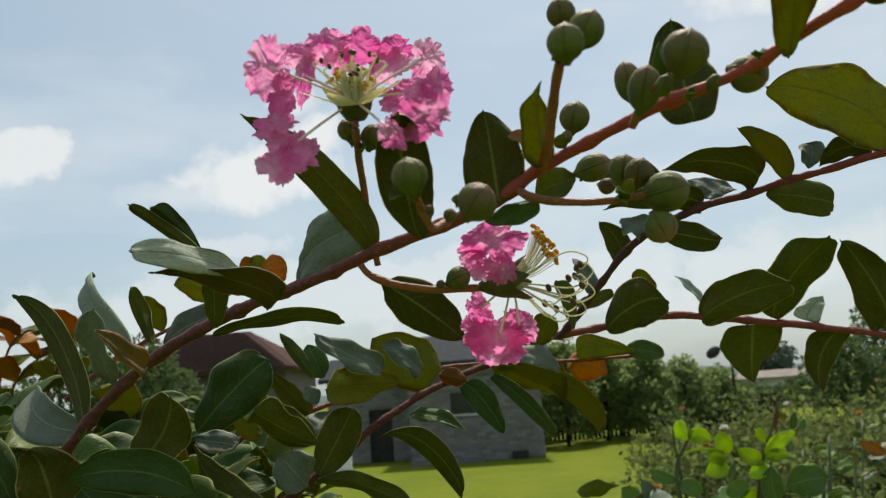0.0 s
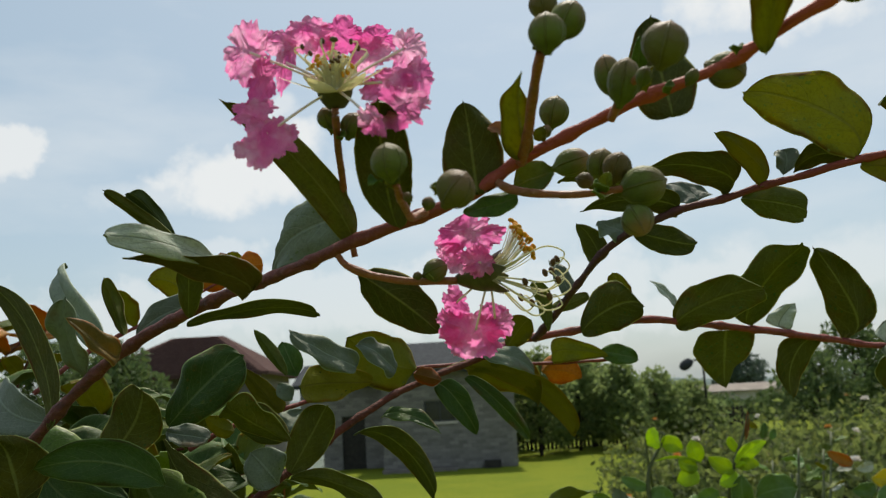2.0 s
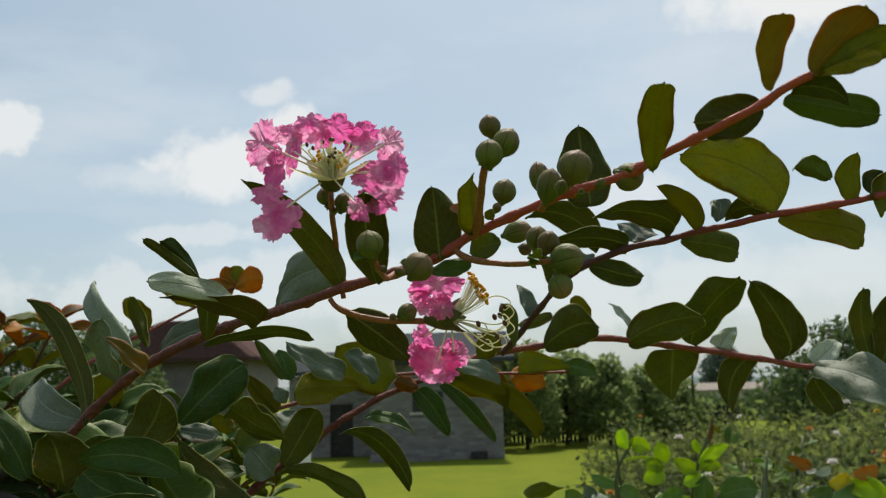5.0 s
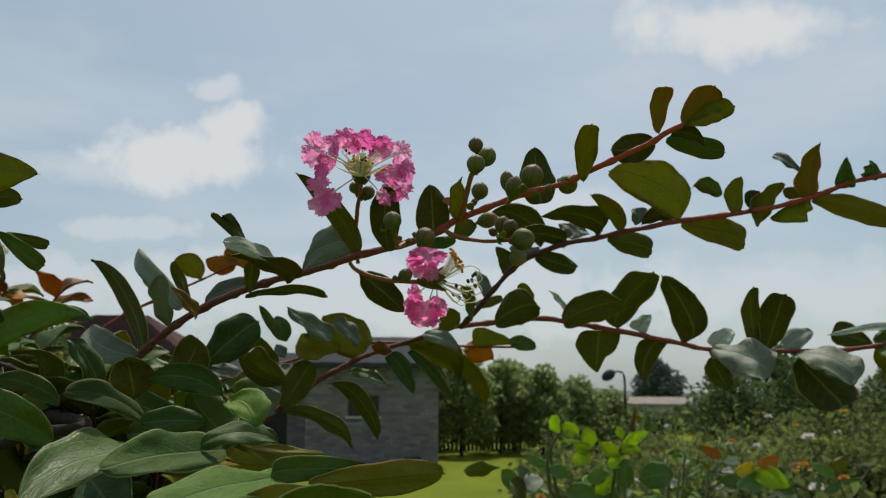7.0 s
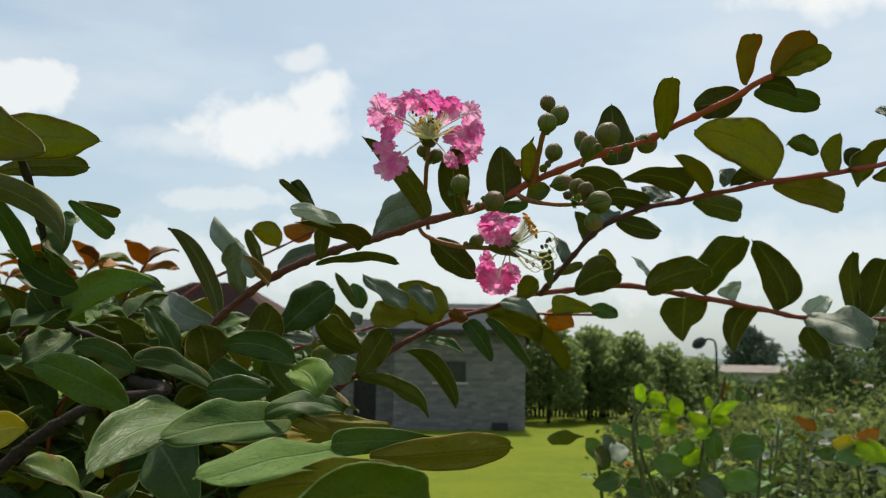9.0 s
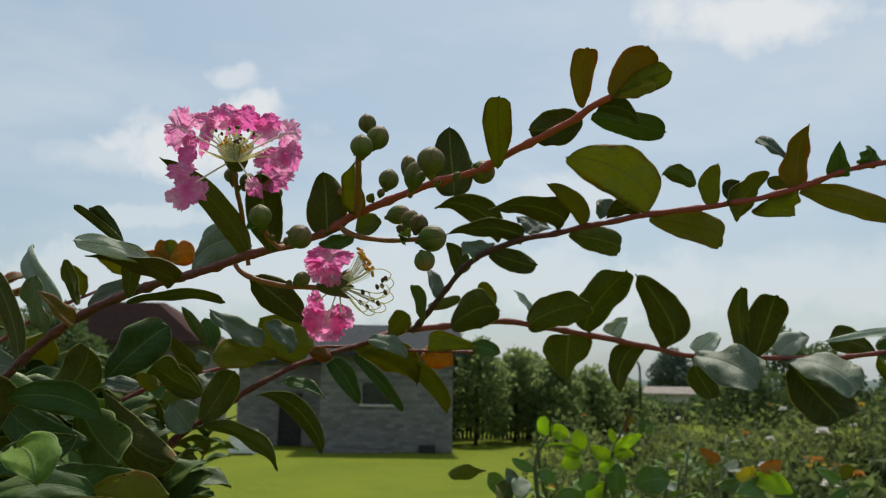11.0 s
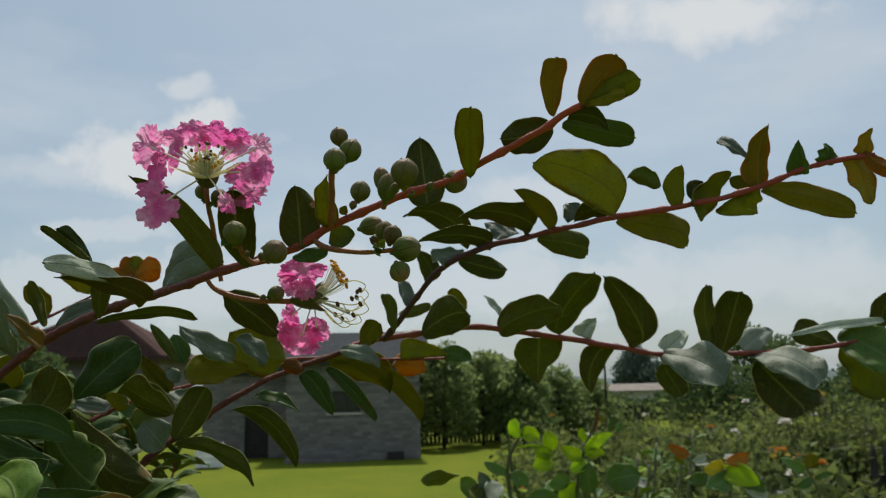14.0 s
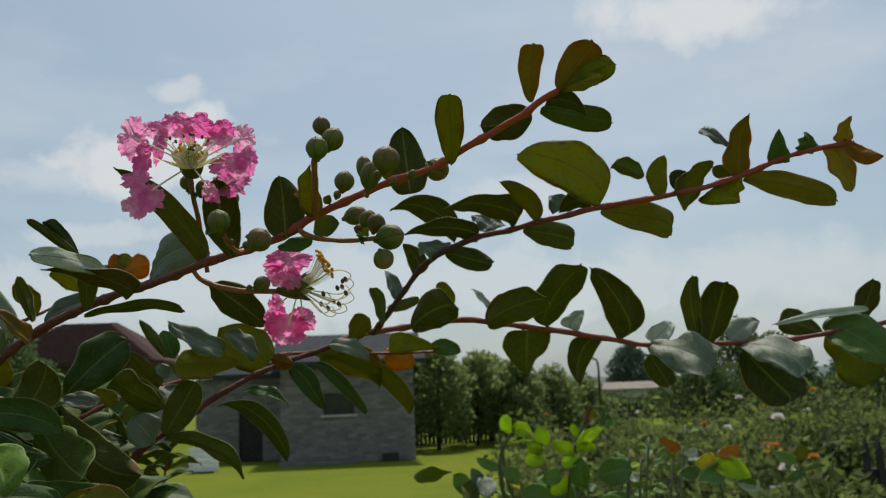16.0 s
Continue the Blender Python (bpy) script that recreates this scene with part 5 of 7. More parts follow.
leaf(back, (-0.0619, 0.4055, 1.5209), (-0.0740, 0.4055, 1.5276), 0.0083, (0, 1, 0.1), 15, 0.05, -0.1, 'olive')
leaf(dark, (-0.1900, 0.2855, 1.4743), (-0.1670, 0.2755, 1.4795), 0.0162, (0, -1, 0.15), 12, 0.05, 0.05, 'yellow')
leaf(dark, (-0.1459, 0.2955, 1.4664), (-0.1359, 0.2855, 1.4571), 0.0057, (0, -1, 0.15), 12, 0.05, 0.05, 'yellow')
blade(dark, (-0.1010, 0.2255, 1.4915), (-0.1285, 0.2055, 1.5071), (0.0044, 0.58), (0.0108, 0.62), (0.00, -0.99, 0.15), 10, 0.06, 'dusk')
blade(dark, (-0.1036, 0.2355, 1.5051), (-0.1307, 0.2355, 1.5137), (-0.0002, 0.56), (0.0087, 0.52), (0.00, -0.99, 0.15), 12, 0.06, 'dusk')
blade(dark, (-0.0591, 0.2055, 1.4973), (-0.0737, 0.1655, 1.5102), (0.0027, 0.56), (0.0070, 0.68), (0.18, -0.88, 0.44), 18, 0.08, 'rim')
blade(dark, (-0.0551, 0.1855, 1.4917), (-0.0687, 0.1255, 1.4825), (0.0069, 0.18), (0.0138, 0.42), (0.14, -0.81, 0.56), 10, 0.03, 'dusk')
blade(dark, (-0.0252, 0.1635, 1.4931), (-0.0458, 0.1171, 1.4925), (0.0075, 0.50), (0.0071, 0.52), (0.14, -0.88, 0.46), 22, 0.02, 'bright')
blade(dark, (-0.0197, 0.1681, 1.4864), (-0.0349, 0.1217, 1.4867), (0.0075, 0.18), (0.0009, 0.36), (-0.12, 0.88, -0.47), 22, 0.02, 'rim')
leaf(dark, (-0.0203, 0.1455, 1.5080), (-0.0115, 0.1355, 1.5019), 0.0131, (0, -0.6, 0.8), 18, 0.1, 0.1, 'bright')
blade(dark, (-0.0547, 0.1755, 1.5005), (-0.0343, 0.1755, 1.5011), (0.0051, 0.50), (0.0038, 0.48), (0.00, -0.99, 0.15), 14, 0.06, 'dusk')
blade(dark, (-0.0081, 0.1635, 1.4949), (-0.0299, 0.1519, 1.4952), (0.0024, 0.59), (0.0074, 0.48), (0.04, -0.74, 0.67), 18, 0.1, 'dusk')
blade(dark, (0.0060, 0.1681, 1.4907), (-0.0203, 0.1565, 1.4933), (0.0058, 0.52), (0.0006, 0.51), (-0.03, 0.74, -0.67), 18, 0.1, 'rim')
blade(dark, (-0.0030, 0.1287, 1.4889), (-0.0204, 0.0683, 1.4905), (0.0092, 0.58), (0.0029, 0.68), (0.11, -0.88, 0.47), 14, 0.03, 'bright')
blade(dark, (0.0145, 0.1171, 1.4754), (-0.0174, 0.0776, 1.4839), (0.0101, 0.26), (0.0022, 0.51), (0.00, 1.00, 0.10), 12, 0.03, 'rim')
blade(dark, (-0.0037, 0.1171, 1.4890), (0.0263, 0.1461, 1.4883), (0.0051, 0.22), (0.0014, 0.18), (-0.00, -1.00, -0.10), 14, 0.02, 'bright')
blade(dark, (0.0057, 0.1200, 1.4876), (0.0414, 0.1432, 1.4875), (0.0057, 0.54), (0.0042, 0.78), (0.00, 1.00, 0.10), 12, 0.04, 'rim')
leaf(dark, (0.0242, 0.0655, 1.4830), (-0.0004, 0.0455, 1.4853), 0.0157, (0, 0.75, 0.66), 15, 0.06, 0.1, 'bright')
leaf(dark, (-0.0327, 0.1355, 1.4814), (-0.0113, 0.1455, 1.4768), 0.0108, (0, -1, 0.15), 10, 0.05, 0.06, 'bright')
leaf(dark, (-0.0751, 0.1855, 1.4833), (-0.0525, 0.1555, 1.4682), 0.0204, (0, -1, 0.15), 12, 0.06, 0.06, 'dusk')

# ---- the shrub: buds ----
bud(bud_stalk, (0.0380, 0.1838, 1.5657), 0.0035, (0.58, -0.41, 0.70), 1.0)
bud(bud_stalk, (0.0263, 0.1845, 1.5716), 0.0032, (-0.09, -0.33, 0.94), 1.05)
bud(bud_stalk, (0.0326, 0.1970, 1.5665), 0.0013, (0.30, -0.40, 0.85), 1.0)
bud(bud_stalk, (0.0291, 0.1900, 1.5663), 0.0009, (-0.50, -0.40, 0.70), 1.1)
bud(upright_stalk, (0.0555, 0.1768, 1.5911), 0.0032, (0.00, -0.33, 0.94), 1.05)
bud(upright_stalk, (0.0599, 0.1810, 1.5950), 0.0031, (0.43, -0.30, 0.85), 1.15)
bud(upright_stalk, (0.0564, 0.1867, 1.6010), 0.0026, (-0.19, -0.32, 0.93), 1.1)
bud(upright_stalk, (0.0621, 0.2282, 1.5939), 0.0034, (0.25, -0.31, 0.90), 1.08)
bud(upright_stalk, (0.0596, 0.2260, 1.5886), 0.0013, (0.30, -0.30, 0.90), 1.2)
bud(cluster_stalk, (0.0755, 0.1761, 1.5872), 0.0039, (0.25, -0.36, 0.88), 1.0)
bud(cluster_stalk, (0.0708, 0.1900, 1.5861), 0.0030, (0.20, -0.33, 0.92), 1.45)
bud(cluster_stalk, (0.0693, 0.1965, 1.5900), 0.0026, (-0.19, -0.32, 0.93), 1.55)
bud(cluster_stalk, (0.0727, 0.1820, 1.5838), 0.0014, (0.30, -0.30, 0.90), 1.3)
bud(main, (0.0920, 0.1953, 1.5892), 0.0036, (0.75, -0.44, -0.50), 1.05)
bud(main, (0.0836, 0.1900, 1.5862), 0.0012, (0.50, -0.50, 0.70), 1.4)
bud(main, (0.0957, 0.1860, 1.5916), 0.0013, (-0.30, -0.50, 0.78), 1.2)
bud(low_stalk, (0.0769, 0.2095, 1.5704), 0.0041, (0.95, -0.28, 0.15), 1.15)
bud(low_stalk, (0.0746, 0.2075, 1.5628), 0.0033, (0.30, -0.35, -0.88), 1.0)
bud(low_stalk, (0.0726, 0.2133, 1.5757), 0.0030, (0.30, -0.30, 0.90), 1.08)
bud(low_stalk, (0.0701, 0.2175, 1.5777), 0.0031, (0.20, -0.30, 0.92), 1.1)
bud(low_stalk, (0.0657, 0.2315, 1.5823), 0.0032, (0.93, -0.30, 0.20), 1.35)
bud(low_stalk, (0.0671, 0.2230, 1.5757), 0.0018, (0.80, -0.45, -0.35), 1.1)
bud(hang_stalk, (0.0320, 0.2405, 1.5600), 0.0027, (0.87, -0.38, 0.32), 1.15)
bud(hang_stalk, (0.0276, 0.2405, 1.5586), 0.0011, (0.20, -0.40, 0.90), 1.2)
bud(flower_stalk, (0.0114, 0.2120, 1.5901), 0.0022, (-0.40, -0.30, 0.85), 1.1)
bud(flower_stalk, (0.0165, 0.2135, 1.5886), 0.0026, (0.40, -0.30, 0.85), 1.1)
bud(flower_stalk, (0.0245, 0.2165, 1.5858), 0.0030, (0.10, -0.30, 0.94), 1.0)
# small green bracts among the buds
leaf(cluster_stalk, (0.0753, 0.1960, 1.5908), (0.0752, 0.1920, 1.5958), 0.003, (0, -0.8, 0.6), 30, 0.08, 0.05, 'bright')
leaf(cluster_stalk, (0.0759, 0.1960, 1.5863), (0.0765, 0.1900, 1.5890), 0.0034, (0, -0.8, 0.6), 30, 0.08, 0.05, 'olive')
leaf(low_stalk, (0.0683, 0.2095, 1.5685), (0.0661, 0.2080, 1.5697), 0.0026, (0, -0.8, 0.6), 30, 0.08, 0.05, 'bright')
leaf(low_stalk, (0.0692, 0.2085, 1.5706), (0.0699, 0.2070, 1.5731), 0.0026, (0, -0.8, 0.6), 30, 0.08, 0.05, 'olive')
leaf(low_stalk, (0.0678, 0.2085, 1.5697), (0.0663, 0.2060, 1.5706), 0.0034, (0, -0.8, 0.6), 30, 0.08, 0.05, 'bright')
leaf(upright_stalk, (0.0570, 0.2135, 1.5826), (0.0576, 0.2120, 1.5853), 0.003, (0, -0.8, 0.6), 30, 0.08, 0.05, 'olive')
leaf(upright_stalk, (0.0548, 0.1820, 1.5891), (0.0532, 0.1790, 1.5894), 0.0022, (0, -0.8, 0.6), 30, 0.08, 0.05, 'olive')
leaf(bud_stalk, (0.0238, 0.1880, 1.5690), (0.0223, 0.1860, 1.5682), 0.0026, (0, -0.8, 0.6), 30, 0.08, 0.05, 'bright')
leaf(bud_stalk, (0.0260, 0.1880, 1.5680), (0.0278, 0.1860, 1.5683), 0.0028, (0, -0.8, 0.6), 30, 0.08, 0.05, 'olive')
leaf(bud_stalk, (0.0347, 0.1900, 1.5667), (0.0335, 0.1880, 1.5676), 0.0024, (0, -0.8, 0.6), 30, 0.08, 0.05, 'olive')
leaf(main, (0.0774, 0.1860, 1.5820), (0.0784, 0.1840, 1.5827), 0.0026, (0, -0.8, 0.6), 30, 0.08, 0.05, 'bright')
leaf(flower_stalk, (0.0126, 0.2115, 1.5865), (0.0116, 0.2100, 1.5871), 0.0022, (0, -0.8, 0.6), 30, 0.08, 0.05, 'olive')
leaf(flower_stalk, (0.0138, 0.2115, 1.5852), (0.0154, 0.2100, 1.5854), 0.0024, (0, -0.8, 0.6), 30, 0.08, 0.05, 'bright')
leaf(hang_stalk, (0.0316, 0.2405, 1.5582), (0.0304, 0.2390, 1.5599), 0.0024, (0, -0.8, 0.6), 30, 0.08, 0.05, 'olive')
leaf(main, (0.0886, 0.1800, 1.5867), (0.0891, 0.1780, 1.5866), 0.0022, (0, -0.8, 0.6), 30, 0.08, 0.05, 'bright')

# ---- the shrub: blossoms ----
crape_flower = hung("flower", cup_data(F1_BASE, F1_WAY, 0.0040, 0.0018, 0.0038, 6, 0.0070, 1.1, 1.0), (CALYX, LOBE), shrub, "open crinkled pink blossom with a cream star of stamens")
hanging_flower = hung("flower", cup_data(F2_BASE, F2_WAY, 0.0086, 0.0010, 0.0041, 6, 0.0045, 0.45, 2.0), (CALYX, CALYX), shrub, "pink blossom in side view with long curled stamens")
F1_FOOT = tuple(Vector(F1_BASE) + Vector(F1_WAY).normalized() * 0.0042)
F2_FOOT = tuple(Vector(F2_BASE) + Vector(F2_WAY).normalized() * 0.0082)
petal(crape_flower, (-0.0044, 0.2065, 1.6039), 0.0039, 0.0058, -12, (0.25, -0.95, -0.05), F1_FOOT)
petal(crape_flower, (-0.0008, 0.2040, 1.5964), 0.0023, 0.0048, -12, (0.35, -0.92, 0.1), None)
petal(crape_flower, (-0.0019, 0.2000, 1.5888), 0.0036, 0.0025, 10, (0.05, -0.93, 0.2), None)
petal(crape_flower, (0.0010, 0.1975, 1.5819), 0.0047, 0.0053, -20, (0.0, -0.92, 0.3), F1_FOOT)
petal(crape_flower, (0.0010, 0.2125, 1.6089), 0.0033, 0.0026, 0, (0.2, -0.95, 0.1), None)
petal(crape_flower, (0.0063, 0.2145, 1.6113), 0.0042, 0.0037, 25, (0.0, -0.95, 0.15), None)
petal(crape_flower, (0.0026, 0.2120, 1.6032), 0.0018, 0.0052, -8, (0.3, -0.92, 0.1), F1_FOOT)
petal(crape_flower, (0.0095, 0.2160, 1.6081), 0.0028, 0.0028, 0, (0.1, -0.95, -0.3), None)
petal(crape_flower, (0.0147, 0.2160, 1.6107), 0.0039, 0.0034, -15, (0, -0.95, -0.25), None)
petal(crape_flower, (0.0207, 0.2150, 1.6055), 0.0039, 0.0031, 20, (0, -0.95, -0.25), F1_FOOT)
petal(crape_flower, (0.0228, 0.2175, 1.6101), 0.0036, 0.0024, -12, (0, -0.95, -0.2), None)
petal(crape_flower, (0.0290, 0.2125, 1.6051), 0.0032, 0.0046, 10, (-0.3, -0.93, 0.1), F1_FOOT)
petal(crape_flower, (0.0306, 0.2075, 1.5957), 0.0032, 0.0050, -8, (-0.35, -0.92, 0.15), None)
petal(crape_flower, (0.0245, 0.2065, 1.5952), 0.0047, 0.0031, 8, (-0.15, -0.95, 0.12), F1_FOOT)
petal(crape_flower, (0.0278, 0.1965, 1.5863), 0.0052, 0.0038, -15, (-0.2, -0.95, 0.12), None)
petal(crape_flower, (0.0229, 0.1900, 1.5818), 0.0021, 0.0029, 22, (0.2, -0.95, 0.2), F1_FOOT)
petal(hanging_flower, (0.0412, 0.2415, 1.5688), 0.0067, 0.0042, 8, (0, -0.95, 0.2), None)
petal(hanging_flower, (0.0360, 0.2440, 1.5653), 0.0031, 0.0030, 0, (-0.2, -0.95, 0.1), None)
petal(hanging_flower, (0.0424, 0.2375, 1.5611), 0.0034, 0.0034, 10, (0.05, -0.97, 0.1), F2_FOOT)
petal(hanging_flower, (0.0380, 0.2410, 1.5614), 0.0029, 0.0020, 0, (-0.2, -0.95, 0.1), None)
petal(hanging_flower, (0.0365, 0.2470, 1.5524), 0.0026, 0.0044, 24, (-0.3, -0.93, 0.0), F2_FOOT)
petal(hanging_flower, (0.0407, 0.2445, 1.5445), 0.0061, 0.0047, -6, (0, -0.97, 0.1), F2_FOOT)
petal(hanging_flower, (0.0458, 0.2460, 1.5473), 0.0038, 0.0041, 10, (0.2, -0.95, 0.1), F2_FOOT)
petal(hanging_flower, (0.0354, 0.2470, 1.5470), 0.0033, 0.0045, 8, (-0.2, -0.95, 0.1), None)
rng = random.Random(4)
way = Vector(F1_WAY).normalized()
heart = Vector(F1_BASE) + way * 0.0036
for i in range(96):
    a, lean_ = rng.uniform(0, 6.283), rng.uniform(0.1, 0.85)
    out = Vector((math.cos(a), 0.75 * math.sin(a), 0.25 * math.sin(a)))
    reach = rng.uniform(0.0036, 0.0080)
    end = heart + way * reach * (1.1 - 0.5 * lean_) + out * reach * lean_
    stamen(crape_flower, [heart + out * 0.0014, heart.lerp(end, 0.55) + way * 0.0008 + out * rng.uniform(-1, 1) * 0.0006, end], 0.00026, DARK_ANTHER if i % 6 == 0 else ANTHER if i % 6 == 1 else FILAMENT, 0.00045 if i % 6 < 2 else 0.00026)
for i in range(6):
    a = i * 1.047 + 0.35
    out = Vector((math.cos(a), 0.6 * math.sin(a), 0.2))
    end = heart + out * 0.0078 + way * 0.0068
    stamen(crape_flower, [heart + out * 0.0016, heart + out * 0.0052 + way * 0.0045, end, end + way * 0.001 - out * 0.0018], 0.00026, DARK_ANTHER, 0.00045)
stamen(crape_flower, [heart, heart + way * 0.006, heart + way * 0.0105 + Vector((0.001, 0, 0))], 0.0004, CALYX, 0.0006)
mouth = Vector(F2_MOUTH)
for i in range(44):
    f = rng.uniform(-1, 1)
    end = Vector(F2_TUFT) + Vector((rng.uniform(-1, 1) * 0.0011, rng.uniform(-1, 1) * 0.003, rng.uniform(-1, 1) * 0.0008)) + Vector((0.5, 0, -0.85)) * 0.0048 * f
    stamen(hanging_flower, [mouth + Vector((0, rng.uniform(-1, 1), 0.6 - f * 0.8)) * 0.0016, mouth.lerp(end, 0.5) + Vector((0.0004, 0, -0.0007)), end], 0.00013, ANTHER, 0.00056)
for i, (dx, dz, curl) in enumerate(((0.0185, 0.0045, -1), (0.0195, 0.0005, 1), (0.0165, -0.0025, 1), (0.0195, -0.0045, 1), (0.0150, -0.0070, 1), (0.0170, -0.0085, 1), (0.0115, -0.0045, 1), (0.0130, -0.0095, 1), (0.0182, -0.0020, 1), (0.0105, -0.0078, 1))):
    end = mouth + Vector((dx, rng.uniform(-1, 1) * 0.003, dz))
    sag = Vector((0, 0, 0.0028 if i == 0 else -0.0028))
    hook = Vector((-0.0006, 0, 0.0026 * curl))
    stamen(hanging_flower, [mouth, mouth.lerp(end, 0.35) + sag * 0.5, mouth.lerp(end, 0.75) + sag, end, end + hook + Vector((-0.0006, 0, 0)), end + hook * 0.9 + Vector((-0.0022, 0, 0))], 0.00024, DARK_ANTHER, 0.0007)

# ---- ground ----
def ground_height(x, y):
    """Level round the shrub, falling gently to the lawn before the house."""
    s = min(1.0, max(0.0, (y - 2.0) / 14.0))
    s = s * s * (3 - 2 * s)
    return -0.95 * s + 0.03 * noise.noise(Vector((x * 0.3, y * 0.3, 0))) * min(1.0, abs(y) / 4)


def ground_material():
    m = Nodes("mown_grass")
    far = m.noise(0.5, 6.0, 0.65)
    mid = m.noise(6.0, 5.0, 0.65)
    fine = m.noise(140.0, 4.0, 0.7)
    col = m.mix(m.ramp(far, 0.35, 0.65), (0.145, 0.175, 0.016), (0.105, 0.145, 0.014))
    col = m.mix(m.math("MULTIPLY", m.ramp(mid, 0.4, 0.7), 0.6), col, (0.18, 0.19, 0.02))
    col = m.mix(m.math("MULTIPLY", m.ramp(fine, 0.45, 0.7), 0.5), col, (0.10, 0.145, 0.012))
    return m.finish(col, 0.95, m.bump(m.math("ADD", fine, mid), 0.5, 0.02), specular=0.05)


steps_x = [-2500, -800, -250, -90, -40] + [-24 + 1.5 * i for i in range(33)] + [40, 90, 250, 800, 2500]
steps_y = [-600, -150, -40, -12] + [-6 + 1.25 * i for i in range(44)] + [60, 90, 200, 600, 3000]
gv = [(x, y, ground_height(x, y)) for y in steps_y for x in steps_x]
gw = len(steps_x)
gf = [(j * gw + i, j * gw + i + 1, (j + 1) * gw + i + 1, (j + 1) * gw + i) for j in range(len(steps_y) - 1) for i in range(gw - 1)]
ground = tagged(hung("ground", mesh_of("ground", gv, gf), ground_material(), None), "sunlit yellow-green mown lawn", "ground", kind="structure")


# ---- houses ----
def box_data(lo, hi):
    (a, b, c), (d, e, f) = lo, hi
    v = [(a, b, c), (d, b, c), (d, e, c), (a, e, c), (a, b, f), (d, b, f), (d, e, f), (a, e, f)]
    return v, [(3, 2, 1, 0), (4, 5, 6, 7), (0, 1, 5, 4), (1, 2, 6, 5), (2, 3, 7, 6), (3, 0, 4, 7)]


def box(name, lo, hi, material, parent, label="", bevel=0.0):
    bm = bmesh.new()
    v, f = box_data(lo, hi)
    made = [bm.verts.new(p) for p in v]
    for q in f:
        bm.faces.new([made[i] for i in q])
    if bevel:
        bmesh.ops.bevel(bm, geom=bm.edges[:], offset=bevel, segments=1, affect="EDGES")
    return part(name, bm, material, parent, label)


BLOCK = plain("grey_block", (0.175, 0.165, 0.158), (0.095, 0.09, 0.087), 2.2, 0.9, 0.7, 0.012, rand=0.75)
BLOCK_JOINED = plain("grey_block_joined", (0.175, 0.165, 0.158), (0.095, 0.09, 0.087), 2.2, 0.9, 0.7, 0.012, rand=0.75, island=True)
MORTAR = plain("grey_mortar", (0.20, 0.195, 0.19), (0.12, 0.118, 0.115), 3.0, 0.95, 0.5, 0.01)
RENDERED = plain("taupe_render", (0.19, 0.17, 0.16), (0.14, 0.125, 0.118), 2.0, 0.9, 0.4, 0.01)
SLATE = plain("dark_roof", (0.06, 0.065, 0.07), (0.04, 0.043, 0.047), 5.0, 0.95, 0.6, 0.02, spec=0.05)
TILE_RED = plain("brown_red_roof", (0.095, 0.056, 0.05), (0.07, 0.042, 0.038), 4.0, 0.95, 0.6, 0.02, spec=0.05)
WHITE = plain("white_paint", (0.75, 0.75, 0.73), (0.62, 0.62, 0.6), 3.0, 0.6)
DARK_WOOD = plain("dark_timber", (0.04, 0.036, 0.03), (0.022, 0.02, 0.018), 8.0, 0.8, 0.5, 0.005)
GLASS = plain("dark_glass", (0.02, 0.022, 0.025), (0.012, 0.013, 0.015), 2.0, 0.12, spec=0.5)
PALE_WALL = plain("pale_wall", (0.5, 0.46, 0.42), (0.4, 0.37, 0.34), 0.5, 0.9)

GZ = -0.95
HX0, HX1, HY = -3.1, 1.78, 32.0
house = tagged(new("block_house"), "low grey block house with a dark roof beside the lawn", "house")
house.location = (0, 0, GZ)
H = 3.5


def pierced_wall(name, x0, x1, y0, y1, holes, height, material, parent, label=""):
    """A wall along x with rectangular holes right through it: the pieces between them, in one mesh."""
    bm = bmesh.new()
    xs = sorted({x0, x1, *(h[0] for h in holes), *(h[1] for h in holes)})
    zs = sorted({0.0, height, *(h[2] for h in holes), *(h[3] for h in holes)})
    for i in range(len(xs) - 1):
        for k in range(len(zs) - 1):
            cx, cz = (xs[i] + xs[i + 1]) / 2, (zs[k] + zs[k + 1]) / 2
            if any(a < cx < b and c < cz < d for a, b, c, d in holes):
                continue
            v, f = box_data((xs[i], y0, zs[k]), (xs[i + 1], y1, zs[k + 1]))
            made = [bm.verts.new(p) for p in v]
            for q in f:
                bm.faces.new([made[n] for n in q])
    bmesh.ops.remove_doubles(bm, verts=bm.verts[:], dist=1e-5)
    return part(name, bm, material, parent, label)


WIN = (-1.55, -0.42, 1.72, 2.48)
front = pierced_wall("wall", HX0, HX1, HY + 0.03, HY + 0.25, [WIN], H, MORTAR, house, "grey block front wall")
bm = bmesh.new()
bv, bf = box_data((0, 0, 0), (0.31, 0.035, 0.112))
made = [bm.verts.new(p) for p in bv]
for q in bf:
    bm.faces.new([made[i] for i in q])
bmesh.ops.bevel(bm, geom=bm.edges[:], offset=0.007, segments=1, affect="EDGES")
brick_mesh = bpy.data.meshes.new("brick")
bm.to_mesh(brick_mesh)
bm.free()


